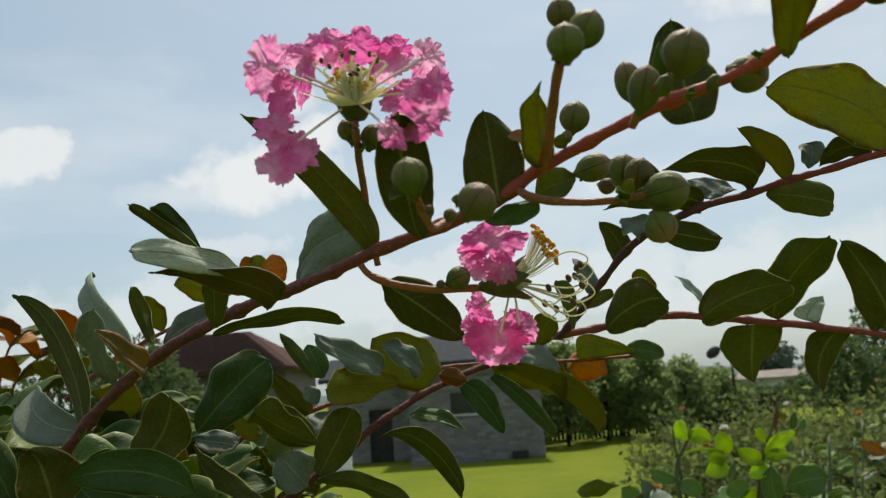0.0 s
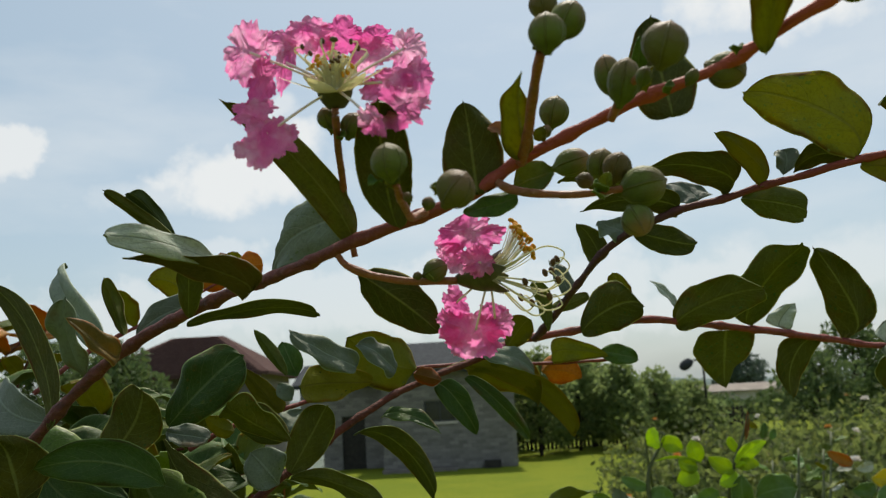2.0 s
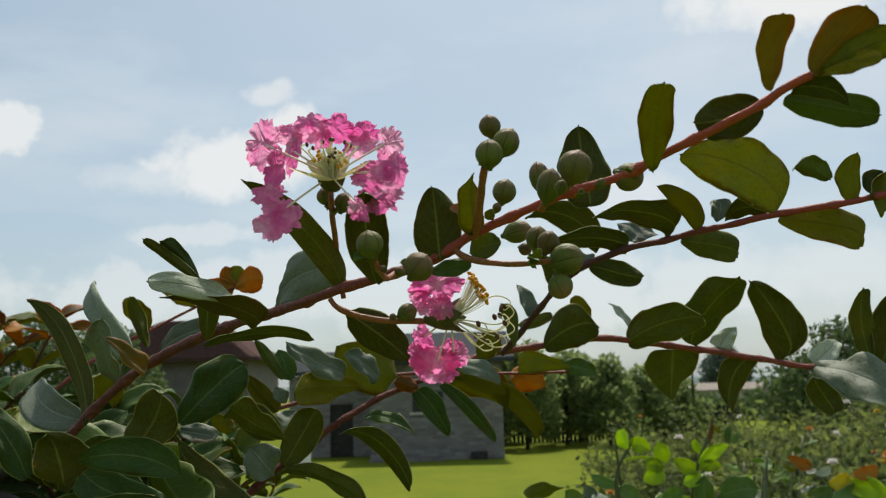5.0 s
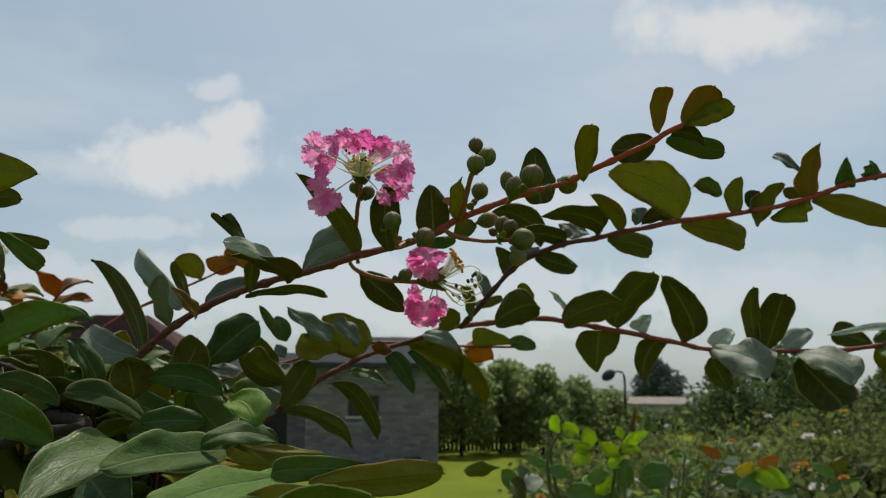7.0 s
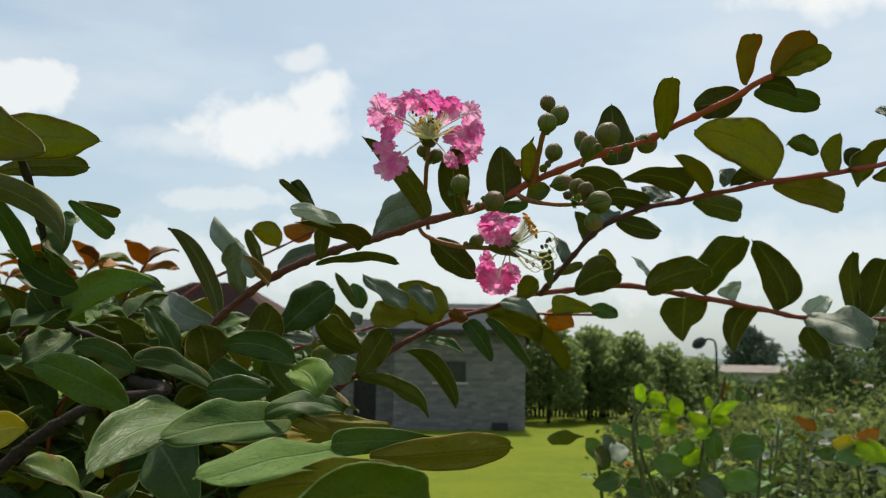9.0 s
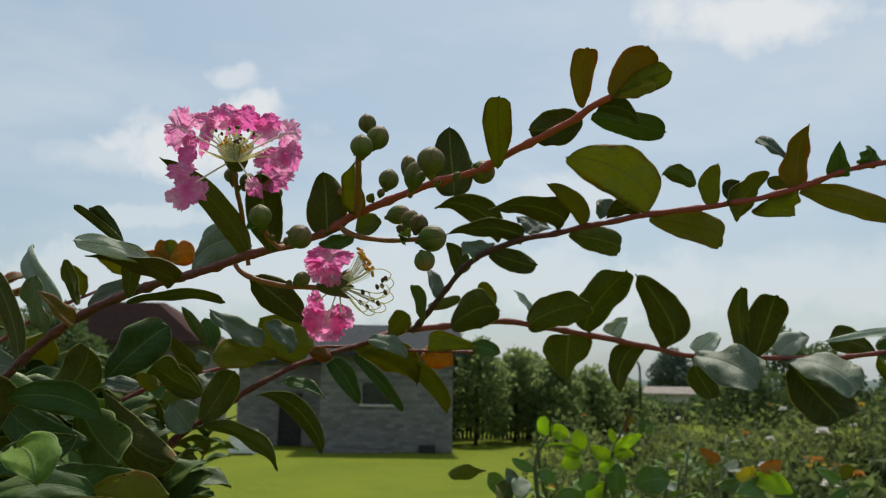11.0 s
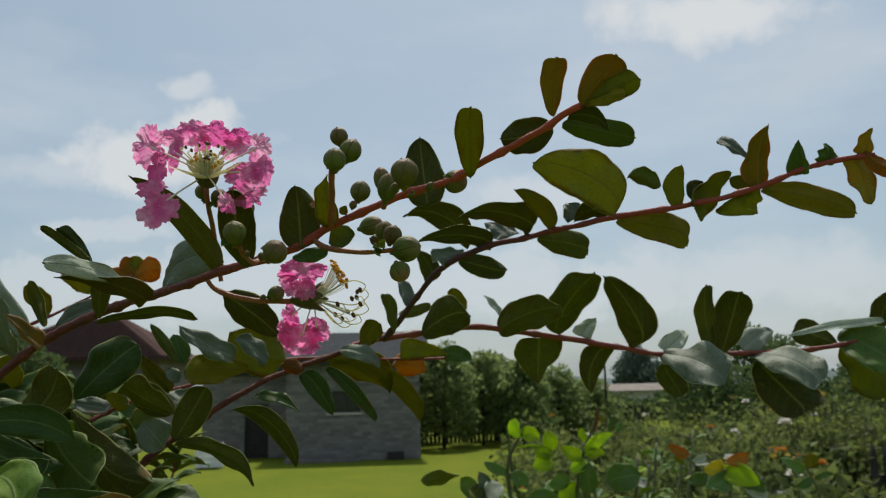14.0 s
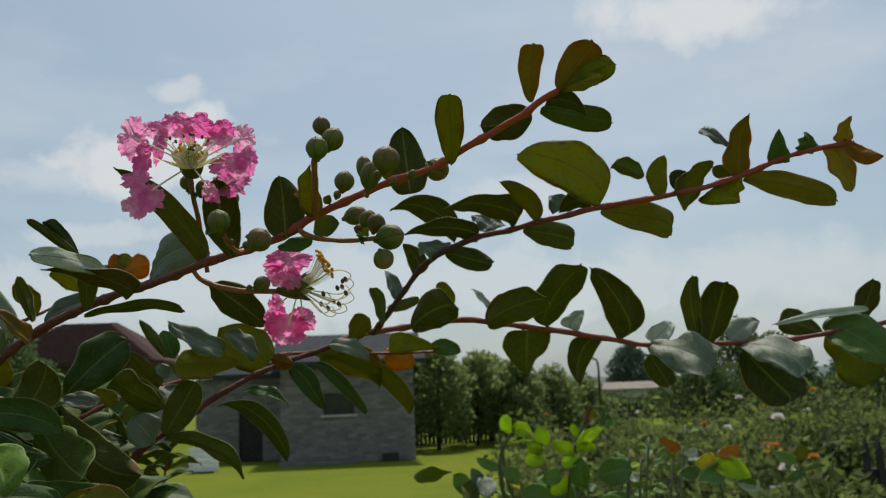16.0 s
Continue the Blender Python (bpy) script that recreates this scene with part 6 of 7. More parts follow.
def courses(wall_, x0, x1, y, rows, hole, seed):
    """Bricks laid in half bond on a wall's front face, each its own piece; the topmost ones are one mesh."""
    r = random.Random(seed)
    laid, verts, faces = 0, [], []
    for row in range(rows):
        x, z = x0 - (0.165 if row % 2 else 0.0), 0.008 + 0.126 * row
        while x < x1 - 0.05:
            a, b = max(x, x0), min(x + 0.31, x1)
            x += 0.325
            for a, b in ((a, min(b, hole[0])), (max(a, hole[1]), b)) if hole[2] < z + 0.112 and z < hole[3] else ((a, b),):
                if b - a < 0.06:
                    continue
                y_ = y + r.uniform(-0.005, 0.007)
                if laid < 300:
                    k = hung("brick", brick_mesh, BLOCK, wall_)
                    k.location, k.scale = (a, y_, z), ((b - a) / 0.31, 1, 1)
                    laid += 1
                else:
                    n = len(verts)
                    v, f = box_data((a, y_, z), (b, y_ + 0.035, z + 0.112))
                    verts += v
                    faces += [tuple(n + i for i in q) for q in f]
    if verts:
        tagged(hung("brickwork", mesh_of("brickwork", verts, faces, smooth=False), BLOCK_JOINED, wall_), kind="stuff")


courses(front, HX0, HX1, HY, 27, (WIN[0] - 0.02, WIN[1] + 0.02, WIN[2] - 0.1, WIN[3] + 0.02), 3)
pierced_wall("wall", HX0, HX1, HY + 8.0, HY + 8.25, [], H, MORTAR, house)
for x in (HX0, HX1 - 0.22):
    box("wall", (x, HY + 0.25, 0), (x + 0.22, HY + 8.0, H), MORTAR, house)
win = box("window", (WIN[0], HY + 0.14, WIN[2]), (WIN[1], HY + 0.16, WIN[3]), GLASS, house, "dark window pane")
for a, b, c, d in ((WIN[0], WIN[1], WIN[2], WIN[2] + 0.06), (WIN[0], WIN[1], WIN[3] - 0.06, WIN[3]), (WIN[0], WIN[0] + 0.06, WIN[2] + 0.06, WIN[3] - 0.06),
                   (WIN[1] - 0.06, WIN[1], WIN[2] + 0.06, WIN[3] - 0.06), (-1.0, -0.95, WIN[2] + 0.06, WIN[3] - 0.06)):
    box("frame", (a, HY + 0.08, c), (b, HY + 0.13, d), SLATE, win)
box("sill", (WIN[0] - 0.1, HY - 0.06, WIN[2] - 0.08), (WIN[1] + 0.1, HY + 0.03, WIN[2]), PALE_WALL, win)


def gable(name, x0, x1, y0, y1, eave, ridge, over, material, parent, axis="x", label=""):
    """A pitched roof with its own thickness; the ridge runs along the axis."""
    bm = bmesh.new()
    for z in (0.0, 0.16):
        if axis == "x":
            my = (y0 + y1) / 2
            rows = [[(x0 - over, y0 - over, eave + z), (x1 + over, y0 - over, eave + z)], [(x0 - over, my, ridge + z), (x1 + over, my, ridge + z)], [(x0 - over, y1 + over, eave + z), (x1 + over, y1 + over, eave + z)]]
        else:
            mx = (x0 + x1) / 2
            rows = [[(x0 - over, y0 - over, eave + z), (x0 - over, y1 + over, eave + z)], [(mx, y0 - over, ridge + z), (mx, y1 + over, ridge + z)], [(x1 + over, y0 - over, eave + z), (x1 + over, y1 + over, eave + z)]]
        for row in rows:
            for p in row:
                bm.verts.new(p)
    bm.verts.ensure_lookup_table()
    v = bm.verts
    for q in ((0, 1, 3, 2), (2, 3, 5, 4), (6, 8, 9, 7), (8, 10, 11, 9), (0, 6, 7, 1), (4, 5, 11, 10), (0, 2, 8, 6), (2, 4, 10, 8), (1, 7, 9, 3), (3, 9, 11, 5)):
        bm.faces.new([v[i] for i in q])
    bmesh.ops.recalc_face_normals(bm, faces=bm.faces[:])
    return part(name, bm, material, parent, label)


gable("roof", HX0, HX1, HY, HY + 8.25, H, H + 1.25, 0.45, SLATE, house, label="dark low-pitched roof")
# the set-back wing with its door
WY = HY + 2.6
wing = pierced_wall("wall", -6.6, HX0 - 0.01, WY, WY + 0.22, [(-4.95, -4.05, 0.0, 2.05)], H - 0.3, MORTAR, house, "grey block wing wall")
courses(wing, -6.6, HX0 - 0.01, WY - 0.03, 25, (-4.96, -4.04, -0.1, 2.06), 5)
pierced_wall("wall", -6.6, HX0 - 0.01, WY + 5.0, WY + 5.2, [], H - 0.3, RENDERED, house)
box("wall", (-6.6, WY + 0.22, 0), (-6.4, WY + 5.0, H - 0.3), RENDERED, house)
box("door", (-4.95, WY + 0.10, 0.0), (-4.05, WY + 0.14, 2.05), DARK_WOOD, house, "dark timber panel closing the doorway")
gable("roof", -6.6, HX0 - 0.5, WY, WY + 5.2, H - 0.3, H + 0.6, 0.3, SLATE, house)
box("step", (HX0, HY - 0.6, 0.0), (HX1 - 2.2, HY - 0.02, 0.12), RENDERED, house)
box("planter", (0.55, HY - 0.35, 0.0), (1.15, HY - 0.05, 0.28), DARK_WOOD, house)

cottage = tagged(new("cottage"), "distant house with a brown-red hipped roof", "house")
cottage.location = (0, 0, GZ)
for lo, hi in (((-20.0, 46.0, 0), (-11.0, 46.25, 4.5)), ((-20.0, 53.75, 0), (-11.0, 54.0, 4.5)), ((-20.0, 46.25, 0), (-19.75, 53.75, 4.5)), ((-11.25, 46.25, 0), (-11.0, 53.75, 4.5))):
    box("wall", lo, hi, RENDERED, cottage)
bm = bmesh.new()
hip = [[bm.verts.new(p) for p in ((-20.7, 45.3, 4.35 + t), (-10.3, 45.3, 4.35 + t), (-10.3, 54.7, 4.35 + t), (-20.7, 54.7, 4.35 + t), (-17.0, 50.0, 6.75 + t), (-14.0, 50.0, 6.75 + t))] for t in (0.0, 0.18)]
for q in ((0, 1, 5, 4), (1, 2, 5), (2, 3, 4, 5), (3, 0, 4)):
    bm.faces.new([hip[1][i] for i in q])
    bm.faces.new([hip[0][i] for i in reversed(q)])
for i in range(4):
    bm.faces.new((hip[0][i], hip[0][(i + 1) % 4], hip[1][(i + 1) % 4], hip[1][i]))
part("roof", bm, TILE_RED, cottage, "brown-red hipped roof")
for i in range(16):
    box("course", (-20.2 + 0.22 * i, 45.25 + 0.293 * i, 4.55 + 0.15 * i), (-10.75 - 0.23 * i, 45.33 + 0.293 * i, 4.60 + 0.15 * i), TILE_RED, cottage)

barn = tagged(new("long_barn"), "far long low building with a pale wall", "building")
barn.location = (0, 0, -1.5)
box("wall", (22.0, 100.0, 0), (36.0, 106.0, 2.2), PALE_WALL, barn)
gable("roof", 22.0, 36.0, 100.0, 106.0, 2.2, 3.0, 0.4, plain("tan_roof", (0.3, 0.265, 0.23), (0.23, 0.2, 0.175), 0.6, 0.9, spec=0.1), barn)


# ---- foliage of many small leaves ----
def foliage_material(name, a, b, light, translucent=0.3):
    m = Nodes(name)
    isl = m.n("ShaderNodeNewGeometry").outputs["Random Per Island"]
    tone = m.noise(2.5, 4.0)
    col = m.mix(isl, a, b)
    col = m.mix(m.math("MULTIPLY", m.ramp(tone, 0.45, 0.75), 0.5), col, light)
    return m.finish(col, 0.65, m.bump(m.noise(160.0), 0.2, 0.002), translucent, col, specular=0.25)


FOLIAGE = foliage_material("orchard_leaves", (0.10, 0.155, 0.06), (0.245, 0.31, 0.105), (0.34, 0.39, 0.125), 0.66)
FOLIAGE_DARK = foliage_material("dark_leaves", (0.06, 0.10, 0.04), (0.12, 0.17, 0.055), (0.15, 0.2, 0.06), 0.42)
FOLIAGE_HEDGE = foliage_material("rose_leaves", (0.034, 0.05, 0.018), (0.185, 0.235, 0.065), (0.30, 0.315, 0.08), 0.54)
# Greyed and blued: the haze of distance is painted into these leaves.
FOLIAGE_HAZED = foliage_material("haze_tinted_leaves", (0.07, 0.105, 0.08), (0.09, 0.125, 0.095), (0.1, 0.14, 0.11), 0.25)


def leaf_cloud(spots, size, seed, spread=0.45):
    """Small pointed leaves, each a folded kite of two halves, about the spots (place, radius, count)."""
    r = np.random.RandomState(seed)
    verts, faces = [], []
    for (x, y, z), rad, count in spots:
        d = r.normal(size=(count, 3))
        d /= np.linalg.norm(d, axis=1)[:, None]
        p = np.array((x, y, z)) + d * (rad * r.uniform(0.35, 1.0, count) ** spread)[:, None] * np.array((1, 1, 0.85))
        a = r.normal(size=(count, 3)) + d * 0.8
        a /= np.linalg.norm(a, axis=1)[:, None]
        s = np.cross(a, r.normal(size=(count, 3)))
        s /= np.linalg.norm(s, axis=1)[:, None]
        n = np.cross(a, s)
        L = (size * r.uniform(0.6, 1.3, count))[:, None]
        base = len(verts)
        quad = np.stack([p, p + a * L * 0.5 + s * L * 0.28 + n * L * 0.1, p + a * L, p + a * L * 0.5 - s * L * 0.28 + n * L * 0.1], 1).reshape(-1, 3)
        verts.extend(map(tuple, quad))
        faces.extend((base + 4 * i, base + 4 * i + 1, base + 4 * i + 2, base + 4 * i + 3) for i in range(count))
    return mesh_of("crown", verts, faces, smooth=False)


def tree(label, x, y, height, wide, seed, material, leaf_size, clumps, per, category="tree", trunk_r=0.09, base_frac=0.3):
    """A tapered trunk, limbs to each clump, and a crown of clumps of small leaves."""
    r = random.Random(seed)
    z0 = ground_height(x, y)
    t = tagged(new("tree"), label, category)
    t.location = (x, y, z0)
    spots, verts, faces = [], [], []
    top = Vector((r.uniform(-0.2, 0.2), r.uniform(-0.2, 0.2), height * 0.72))
    lines = [(spline([Vector((0, 0, 0)), Vector((0.05, 0.02, height * 0.3)), top], 5), trunk_r, trunk_r * 0.3)]
    for i in range(clumps):
        a = 2.4 * i + r.uniform(-0.4, 0.4)
        h = height * (base_frac + (0.95 - base_frac) * ((i + 0.5) / clumps))
        reach = wide * math.sin(math.pi * min(0.98, 0.22 + 0.75 * (i + 0.5) / clumps)) * r.uniform(0.55, 1.0)
        c = Vector((math.cos(a) * reach, math.sin(a) * reach, h))
        rad = wide * r.uniform(0.26, 0.42)
        spots.append((tuple(c), rad, per))
        lines.append((spline([Vector((0.03, 0.01, min(h * 0.6, height * 0.6))), c * 0.55 + Vector((0, 0, h * 0.3)), c], 4), trunk_r * 0.35, trunk_r * 0.08))
    for line, r0, r1 in lines:
        k = len(verts)
        tv_, tf_ = tube_data(line, r0, r1, 7)
        verts += tv_
        faces += [tuple(i + k for i in f) for f in tf_]
    hung("trunk", mesh_of("trunk", verts, faces), OLD_BARK, t)
    hung("crown", leaf_cloud(spots, leaf_size, seed), material, t)
    return t


for n, (x, y, h, w) in enumerate(((3.0, 36.5, 4.3, 1.5), (4.9, 38.5, 4.0, 1.5), (6.6, 37.5, 3.7, 1.3), (8.5, 39.5, 3.2, 1.5), (10.4, 41.0, 2.7, 1.4), (2.2, 41.0, 4.9, 1.5), (5.9, 41.5, 4.1, 1.2))):
    tree("leafy green orchard tree behind the dark fence", x, y, h, w, 20 + n, FOLIAGE, 0.2, 30, 170, base_frac=0.16)
for n, (x, y, h, w) in enumerate(((-15.5, 38.0, 5.6, 2.4), (-19.5, 40.0, 6.0, 2.6), (-23.5, 37.0, 5.6, 2.4))):
    tree("dark broad tree beyond the shrub", x, y, h, w, 40 + n, FOLIAGE_DARK, 0.3, 26, 150)
tree("far round-topped tree with haze painted into its leaf colour", 62.5, 200.0, 10.6, 5.6, 60, FOLIAGE_HAZED, 0.8, 40, 130, trunk_r=0.5, base_frac=0.2)
for n in range(7):
    tree("dark conifer-green tree at the lawn's end", 13.5 + 2.6 * n, 34.0 + (n * 7) % 5, 3.4 + 0.5 * ((n * 3) % 4), 1.7, 70 + n, FOLIAGE_DARK, 0.24, 20, 130)

for n in range(22):
    tree("low green far hedge tree across the field", 9.0 + 2.3 * n, 56.0 + (n * 5) % 7, (1.3 if n < 7 else 1.95) + 0.35 * ((n * 3) % 4) / 3, 1.9, 90 + n, FOLIAGE_DARK, 0.3, 14, 120, base_frac=0.1)
# distant wooded ridge
rv, rf = [], []
cols = 90
for i in range(cols + 1):
    x = -700 + 1500 * i / cols
    h = 9 + 7 * noise.noise(Vector((x * 0.006, 0, 0))) + 3.0 * noise.noise(Vector((x * 0.05, 1, 0)))
    for k, (dy, f) in enumerate(((0, 0.0), (25, 0.7), (70, 1.0), (160, 0.0))):
        rv.append((x, 620 + dy, -6 + (h + 6) * f + 1.5 * noise.noise(Vector((x * 0.13, dy, 0)))))
for i in range(cols):
    for k in range(3):
        a = i * 4 + k
        rf.append((a, a + 4, a + 5, a + 1))
# No air lies between: the ridge's haze is mixed into its colour.
RIDGE = plain("haze_painted_woods", (0.10, 0.14, 0.13), (0.075, 0.11, 0.10), 0.05, 0.95, 0.8, 1.0)
tagged(hung("backdrop", mesh_of("backdrop", rv, rf), RIDGE, None), "wooded ridge on the horizon, haze painted into its blue-green colour", "ridge", kind="structure")


# ---- fences ----
def picket(name, x, y, parent, material, wide=0.09, tall=1.0):
    bm = bmesh.new()
    z = ground_height(x, y)
    v = [bm.verts.new((x + a * wide / 2, y + b * 0.012, z + c)) for b in (-1, 1) for a, c in ((-1, 0), (1, 0), (1, tall - 0.08), (0, tall), (-1, tall - 0.08))]
    bm.faces.new(v[4::-1])
    bm.faces.new(v[5:])
    for i in range(5):
        bm.faces.new((v[i], v[(i + 1) % 5], v[5 + (i + 1) % 5], v[5 + i]))
    return part(name, bm, material, parent)


fence = tagged(new("fence"), "dark wooden paling fence under the trees", "fence")
for i in range(60):
    picket("paling", 1.95 + 0.19 * i, 40.4 + 0.02 * i, fence, DARK_WOOD, 0.14, 1.5)
for z in (0.35, 1.1):
    box("rail", (1.9, 40.45, GZ + z), (13.3, 40.5, GZ + z + 0.08), DARK_WOOD, fence)
garden_fence = tagged(new("fence"), "low dark garden fence behind the rose hedge", "fence")
for i in range(30):
    picket("paling", 3.12 + 0.085 * i, 5.1, garden_fence, DARK_WOOD, 0.038, 1.26)
for z in (0.3, 1.02):
    box("rail", (3.08, 5.115, ground_height(4, 5.1) + z), (5.6, 5.15, ground_height(4, 5.1) + z + 0.05), DARK_WOOD, garden_fence)

lamp = tagged(new("street_lamp"), "slender dark lamp post with a drooping head", "lamp post")
lamp.location = (10.95, 40.0, GZ)
lv, lf = tube_data(spline([Vector((0, 0, 0)), Vector((0, 0, 2.0)), Vector((0.0, 0, 3.4)), Vector((-0.25, 0, 3.68)), Vector((-0.6, 0, 3.6))], 6), 0.06, 0.04, 8)
hung("pole", mesh_of("pole", lv, lf), DARK_WOOD, lamp)
hv, hf = blob_data((-0.75, 0, 3.5), 0.24, (-1, 0, -0.6), 1.5, Vector())
hung("lamp_head", mesh_of("lamp_head", hv, hf), SLATE, lamp)


# ---- rose hedge ----
PETAL_WHITE = plain("white_rose", (0.78, 0.75, 0.7), (0.66, 0.6, 0.55), 60.0, 0.6, translucent=0.3)
PETAL_ORANGE = plain("orange_rose", (0.6, 0.22, 0.05), (0.5, 0.28, 0.04), 60.0, 0.6, translucent=0.3)
PETAL_YELLOW = plain("yellow_rose", (0.6, 0.42, 0.05), (0.5, 0.34, 0.04), 60.0, 0.6, translucent=0.3)
GREEN_STEM = plain("rose_stem", (0.09, 0.11, 0.04), (0.06, 0.07, 0.03), 80.0, 0.6)


def rose_bloom(x, y, z, r, material, parent, seed):
    """A bloom of a dozen cupped petals."""
    rr = random.Random(seed)
    verts, faces = [], []
    for k in range(12):
        a, lift = 2.4 * k, 0.25 + 0.75 * k / 12
        out, side = Vector((math.cos(a), math.sin(a), 0)), Vector((-math.sin(a), math.cos(a), 0))
        n = len(verts)
        c = Vector((x, y, z))
        tall = Vector((0, 0, 1))
        for u in (0, 0.5, 1):
            for v_ in (-1, 0, 1):
                verts.append(c + out * r * ((1 - 0.75 * lift) * u + 0.1) + side * v_ * r * (0.25 + 0.35 * u) - out * abs(v_) * r * 0.12 + tall * r * (lift * u * 0.9 - 0.1 * u * u) + out * rr.uniform(-0.04, 0.04) * r)
        faces += [(n, n + 1, n + 4, n + 3), (n + 1, n + 2, n + 5, n + 4), (n + 3, n + 4, n + 7, n + 6), (n + 4, n + 5, n + 8, n + 7)]
    return hung("bloom", mesh_of("bloom", verts, faces), material, parent)


def rose_bush(x, y, height, wide, seed, blooms):
    r = random.Random(seed)
    z0 = ground_height(x, y)
    t = tagged(new("rose_bush"), "bushy garden rose with white and orange blooms", "rose bush", group="rose hedge")
    t.location = (x, y, z0)
    verts, faces, spots = [], [], []
    for i in range(26):
        a, reach = r.uniform(0, 6.283), wide * math.sqrt(r.uniform(0, 1))
        h = height * r.uniform(0.72, 1.0) * (1 - 0.25 * (reach / wide) ** 2)
        tip_ = Vector((math.cos(a) * reach, math.sin(a) * reach, h))
        line = spline([Vector((r.uniform(-0.1, 0.1), r.uniform(-0.1, 0.1), 0)), tip_ * 0.5 + Vector((0, 0, h * 0.12)), tip_], 4)
        k = len(verts)
        tv_, tf_ = tube_data(line, 0.009, 0.003, 5)
        verts += tv_
        faces += [tuple(q + k for q in f) for f in tf_]
        for f_ in (0.35, 0.5, 0.62, 0.75, 0.86, 0.95, 1.0):
            p = line[min(len(line) - 1, int(f_ * (len(line) - 1)))]
            spots.append((tuple(p + Vector((r.uniform(-1, 1), r.uniform(-1, 1), r.uniform(-1, 1))) * 0.06), 0.15, 24))
    tagged(hung("cane_thicket", mesh_of("cane_thicket", verts, faces), GREEN_STEM, t), kind="stuff")
    hung("crown", leaf_cloud(spots, 0.060, seed, 0.8), FOLIAGE_HEDGE, t)
    for i in range(blooms):
        a, reach = r.uniform(0, 6.283), wide * r.uniform(0.3, 0.95)
        rose_bloom(math.cos(a) * reach, math.sin(a) * reach, height * r.uniform(0.72, 0.98), r.uniform(0.028, 0.045), (PETAL_WHITE, PETAL_ORANGE, PETAL_YELLOW)[i % 3], t, seed * 50 + i)
    return t


for n, (x, y, h, w, k) in enumerate(((1.85, 4.6, 1.45, 0.68, 7), (3.4, 6.2, 1.66, 0.8, 3), (1.55, 5.8, 1.42, 0.7, 5), (4.6, 7.2, 1.8, 0.9, 3), (2.7, 6.8, 1.55, 0.8, 3), (1.75, 3.4, 1.25, 0.45, 6), (1.95, 3.9, 1.25, 0.4, 5), (3.8, 7.6, 1.8, 0.9, 2), (5.2, 7.0, 1.9, 1.0, 2), (1.9, 7.4, 1.62, 0.75, 2), (3.4, 6.2, 1.7, 0.8, 3), (4.6, 8.6, 2.0, 1.0, 2), (2.2, 9.0, 1.8, 0.9, 1), (3.2, 9.5, 1.95, 1.0, 1), (6.2, 9.0, 2.1, 1.1, 1), (3.8, 12.0, 1.95, 0.9, 1), (4.8, 12.4, 1.9, 1.0, 1))):
    rose_bush(x, y, h, w, 100 + n, k)

crate = tagged(new("crate"), "small white crate on the lawn beside the house", "crate")
crate.location = (-5.55, 30.6, ground_height(-5.55, 30.6))
for i in range(4):
    box("slat", (-0.45, -0.30, 0.06 + 0.2 * i), (0.45, -0.27, 0.22 + 0.2 * i), WHITE, crate)
    box("slat", (-0.45, 0.27, 0.06 + 0.2 * i), (0.45, 0.30, 0.22 + 0.2 * i), WHITE, crate)
for x in (-0.42, 0.38):
    for y in (-0.27, 0.23):
        box("post", (x, y, 0.0), (x + 0.04, y + 0.04, 0.84), WHITE, crate)
box("base", (-0.41, -0.26, 0.04), (0.41, 0.26, 0.06), WHITE, crate)

# ---- young rose with lime shoots, close behind the shrub ----
SHOOT_LEAF = (leaf_material("lime_leaf_top", (0.30, 0.43, 0.03), (0.25, 0.37, 0.028), (0.46, 0.56, 0.03), (0.36, 0.38, 0.03), 0.46, 0.45, 0.62, (0.36, 0.5, 0.1), 0.3),
              leaf_material("lime_leaf_under", (0.38, 0.54, 0.035), (0.33, 0.48, 0.03), (0.48, 0.58, 0.03), (0.36, 0.38, 0.03), 0.46, 0.5, 0.62, (0.36, 0.5, 0.1), 0.25))
ROSE_LEAF = (leaf_material("rose_leaf_top", (0.10, 0.19, 0.05), (0.075, 0.145, 0.04), (0.17, 0.25, 0.04), (0.1, 0.13, 0.04), 0.47, 0.5, 0.38, (0.2, 0.3, 0.12), 0.35),
             leaf_material("rose_leaf_under", (0.14, 0.22, 0.06), (0.11, 0.18, 0.05), (0.19, 0.27, 0.045), (0.1, 0.13, 0.04), 0.47, 0.55, 0.4, (0.22, 0.3, 0.12), 0.25))
LEAF["lime"], LEAF["rose"] = SHOOT_LEAF, ROSE_LEAF
young_rose = tagged(new("rose_bush"), "young garden rose with lime-green shoots and small buds", "rose bush")
young_rose.location = ORIGIN


def rose_cane(points, r0, leaves, kinds, size, seed):
    """A cane from the ground with single leaves spread along its upper part."""
    line = spline(points, 8)
    tv_, tf_ = tube_data(line, r0, r0 * 0.45, 7, 0, ORIGIN)
    cane = hung("cane", mesh_of("cane", tv_, tf_), GREEN_STEM, young_rose)
    r = random.Random(seed)
    n = len(line)
    for i in range(leaves):
        f = 0.62 + 0.38 * (i + 0.5) / leaves
        p = line[min(n - 2, int(f * (n - 1)))]
        a = 2.4 * i + seed
        way_ = Vector((math.cos(a), 0.7 * math.sin(a), r.uniform(0.0, 0.7))).normalized()
        s = size * r.uniform(0.7, 1.15)
        foot = p + way_ * s * 0.25
        leaf(cane, foot, foot + way_ * s, s * 0.62, (r.uniform(-0.5, 0.5), r.uniform(-0.6, 0.4), 0.9), 14, -0.05, r.uniform(-0.06, 0.06), kinds[i % len(kinds)])
    return cane


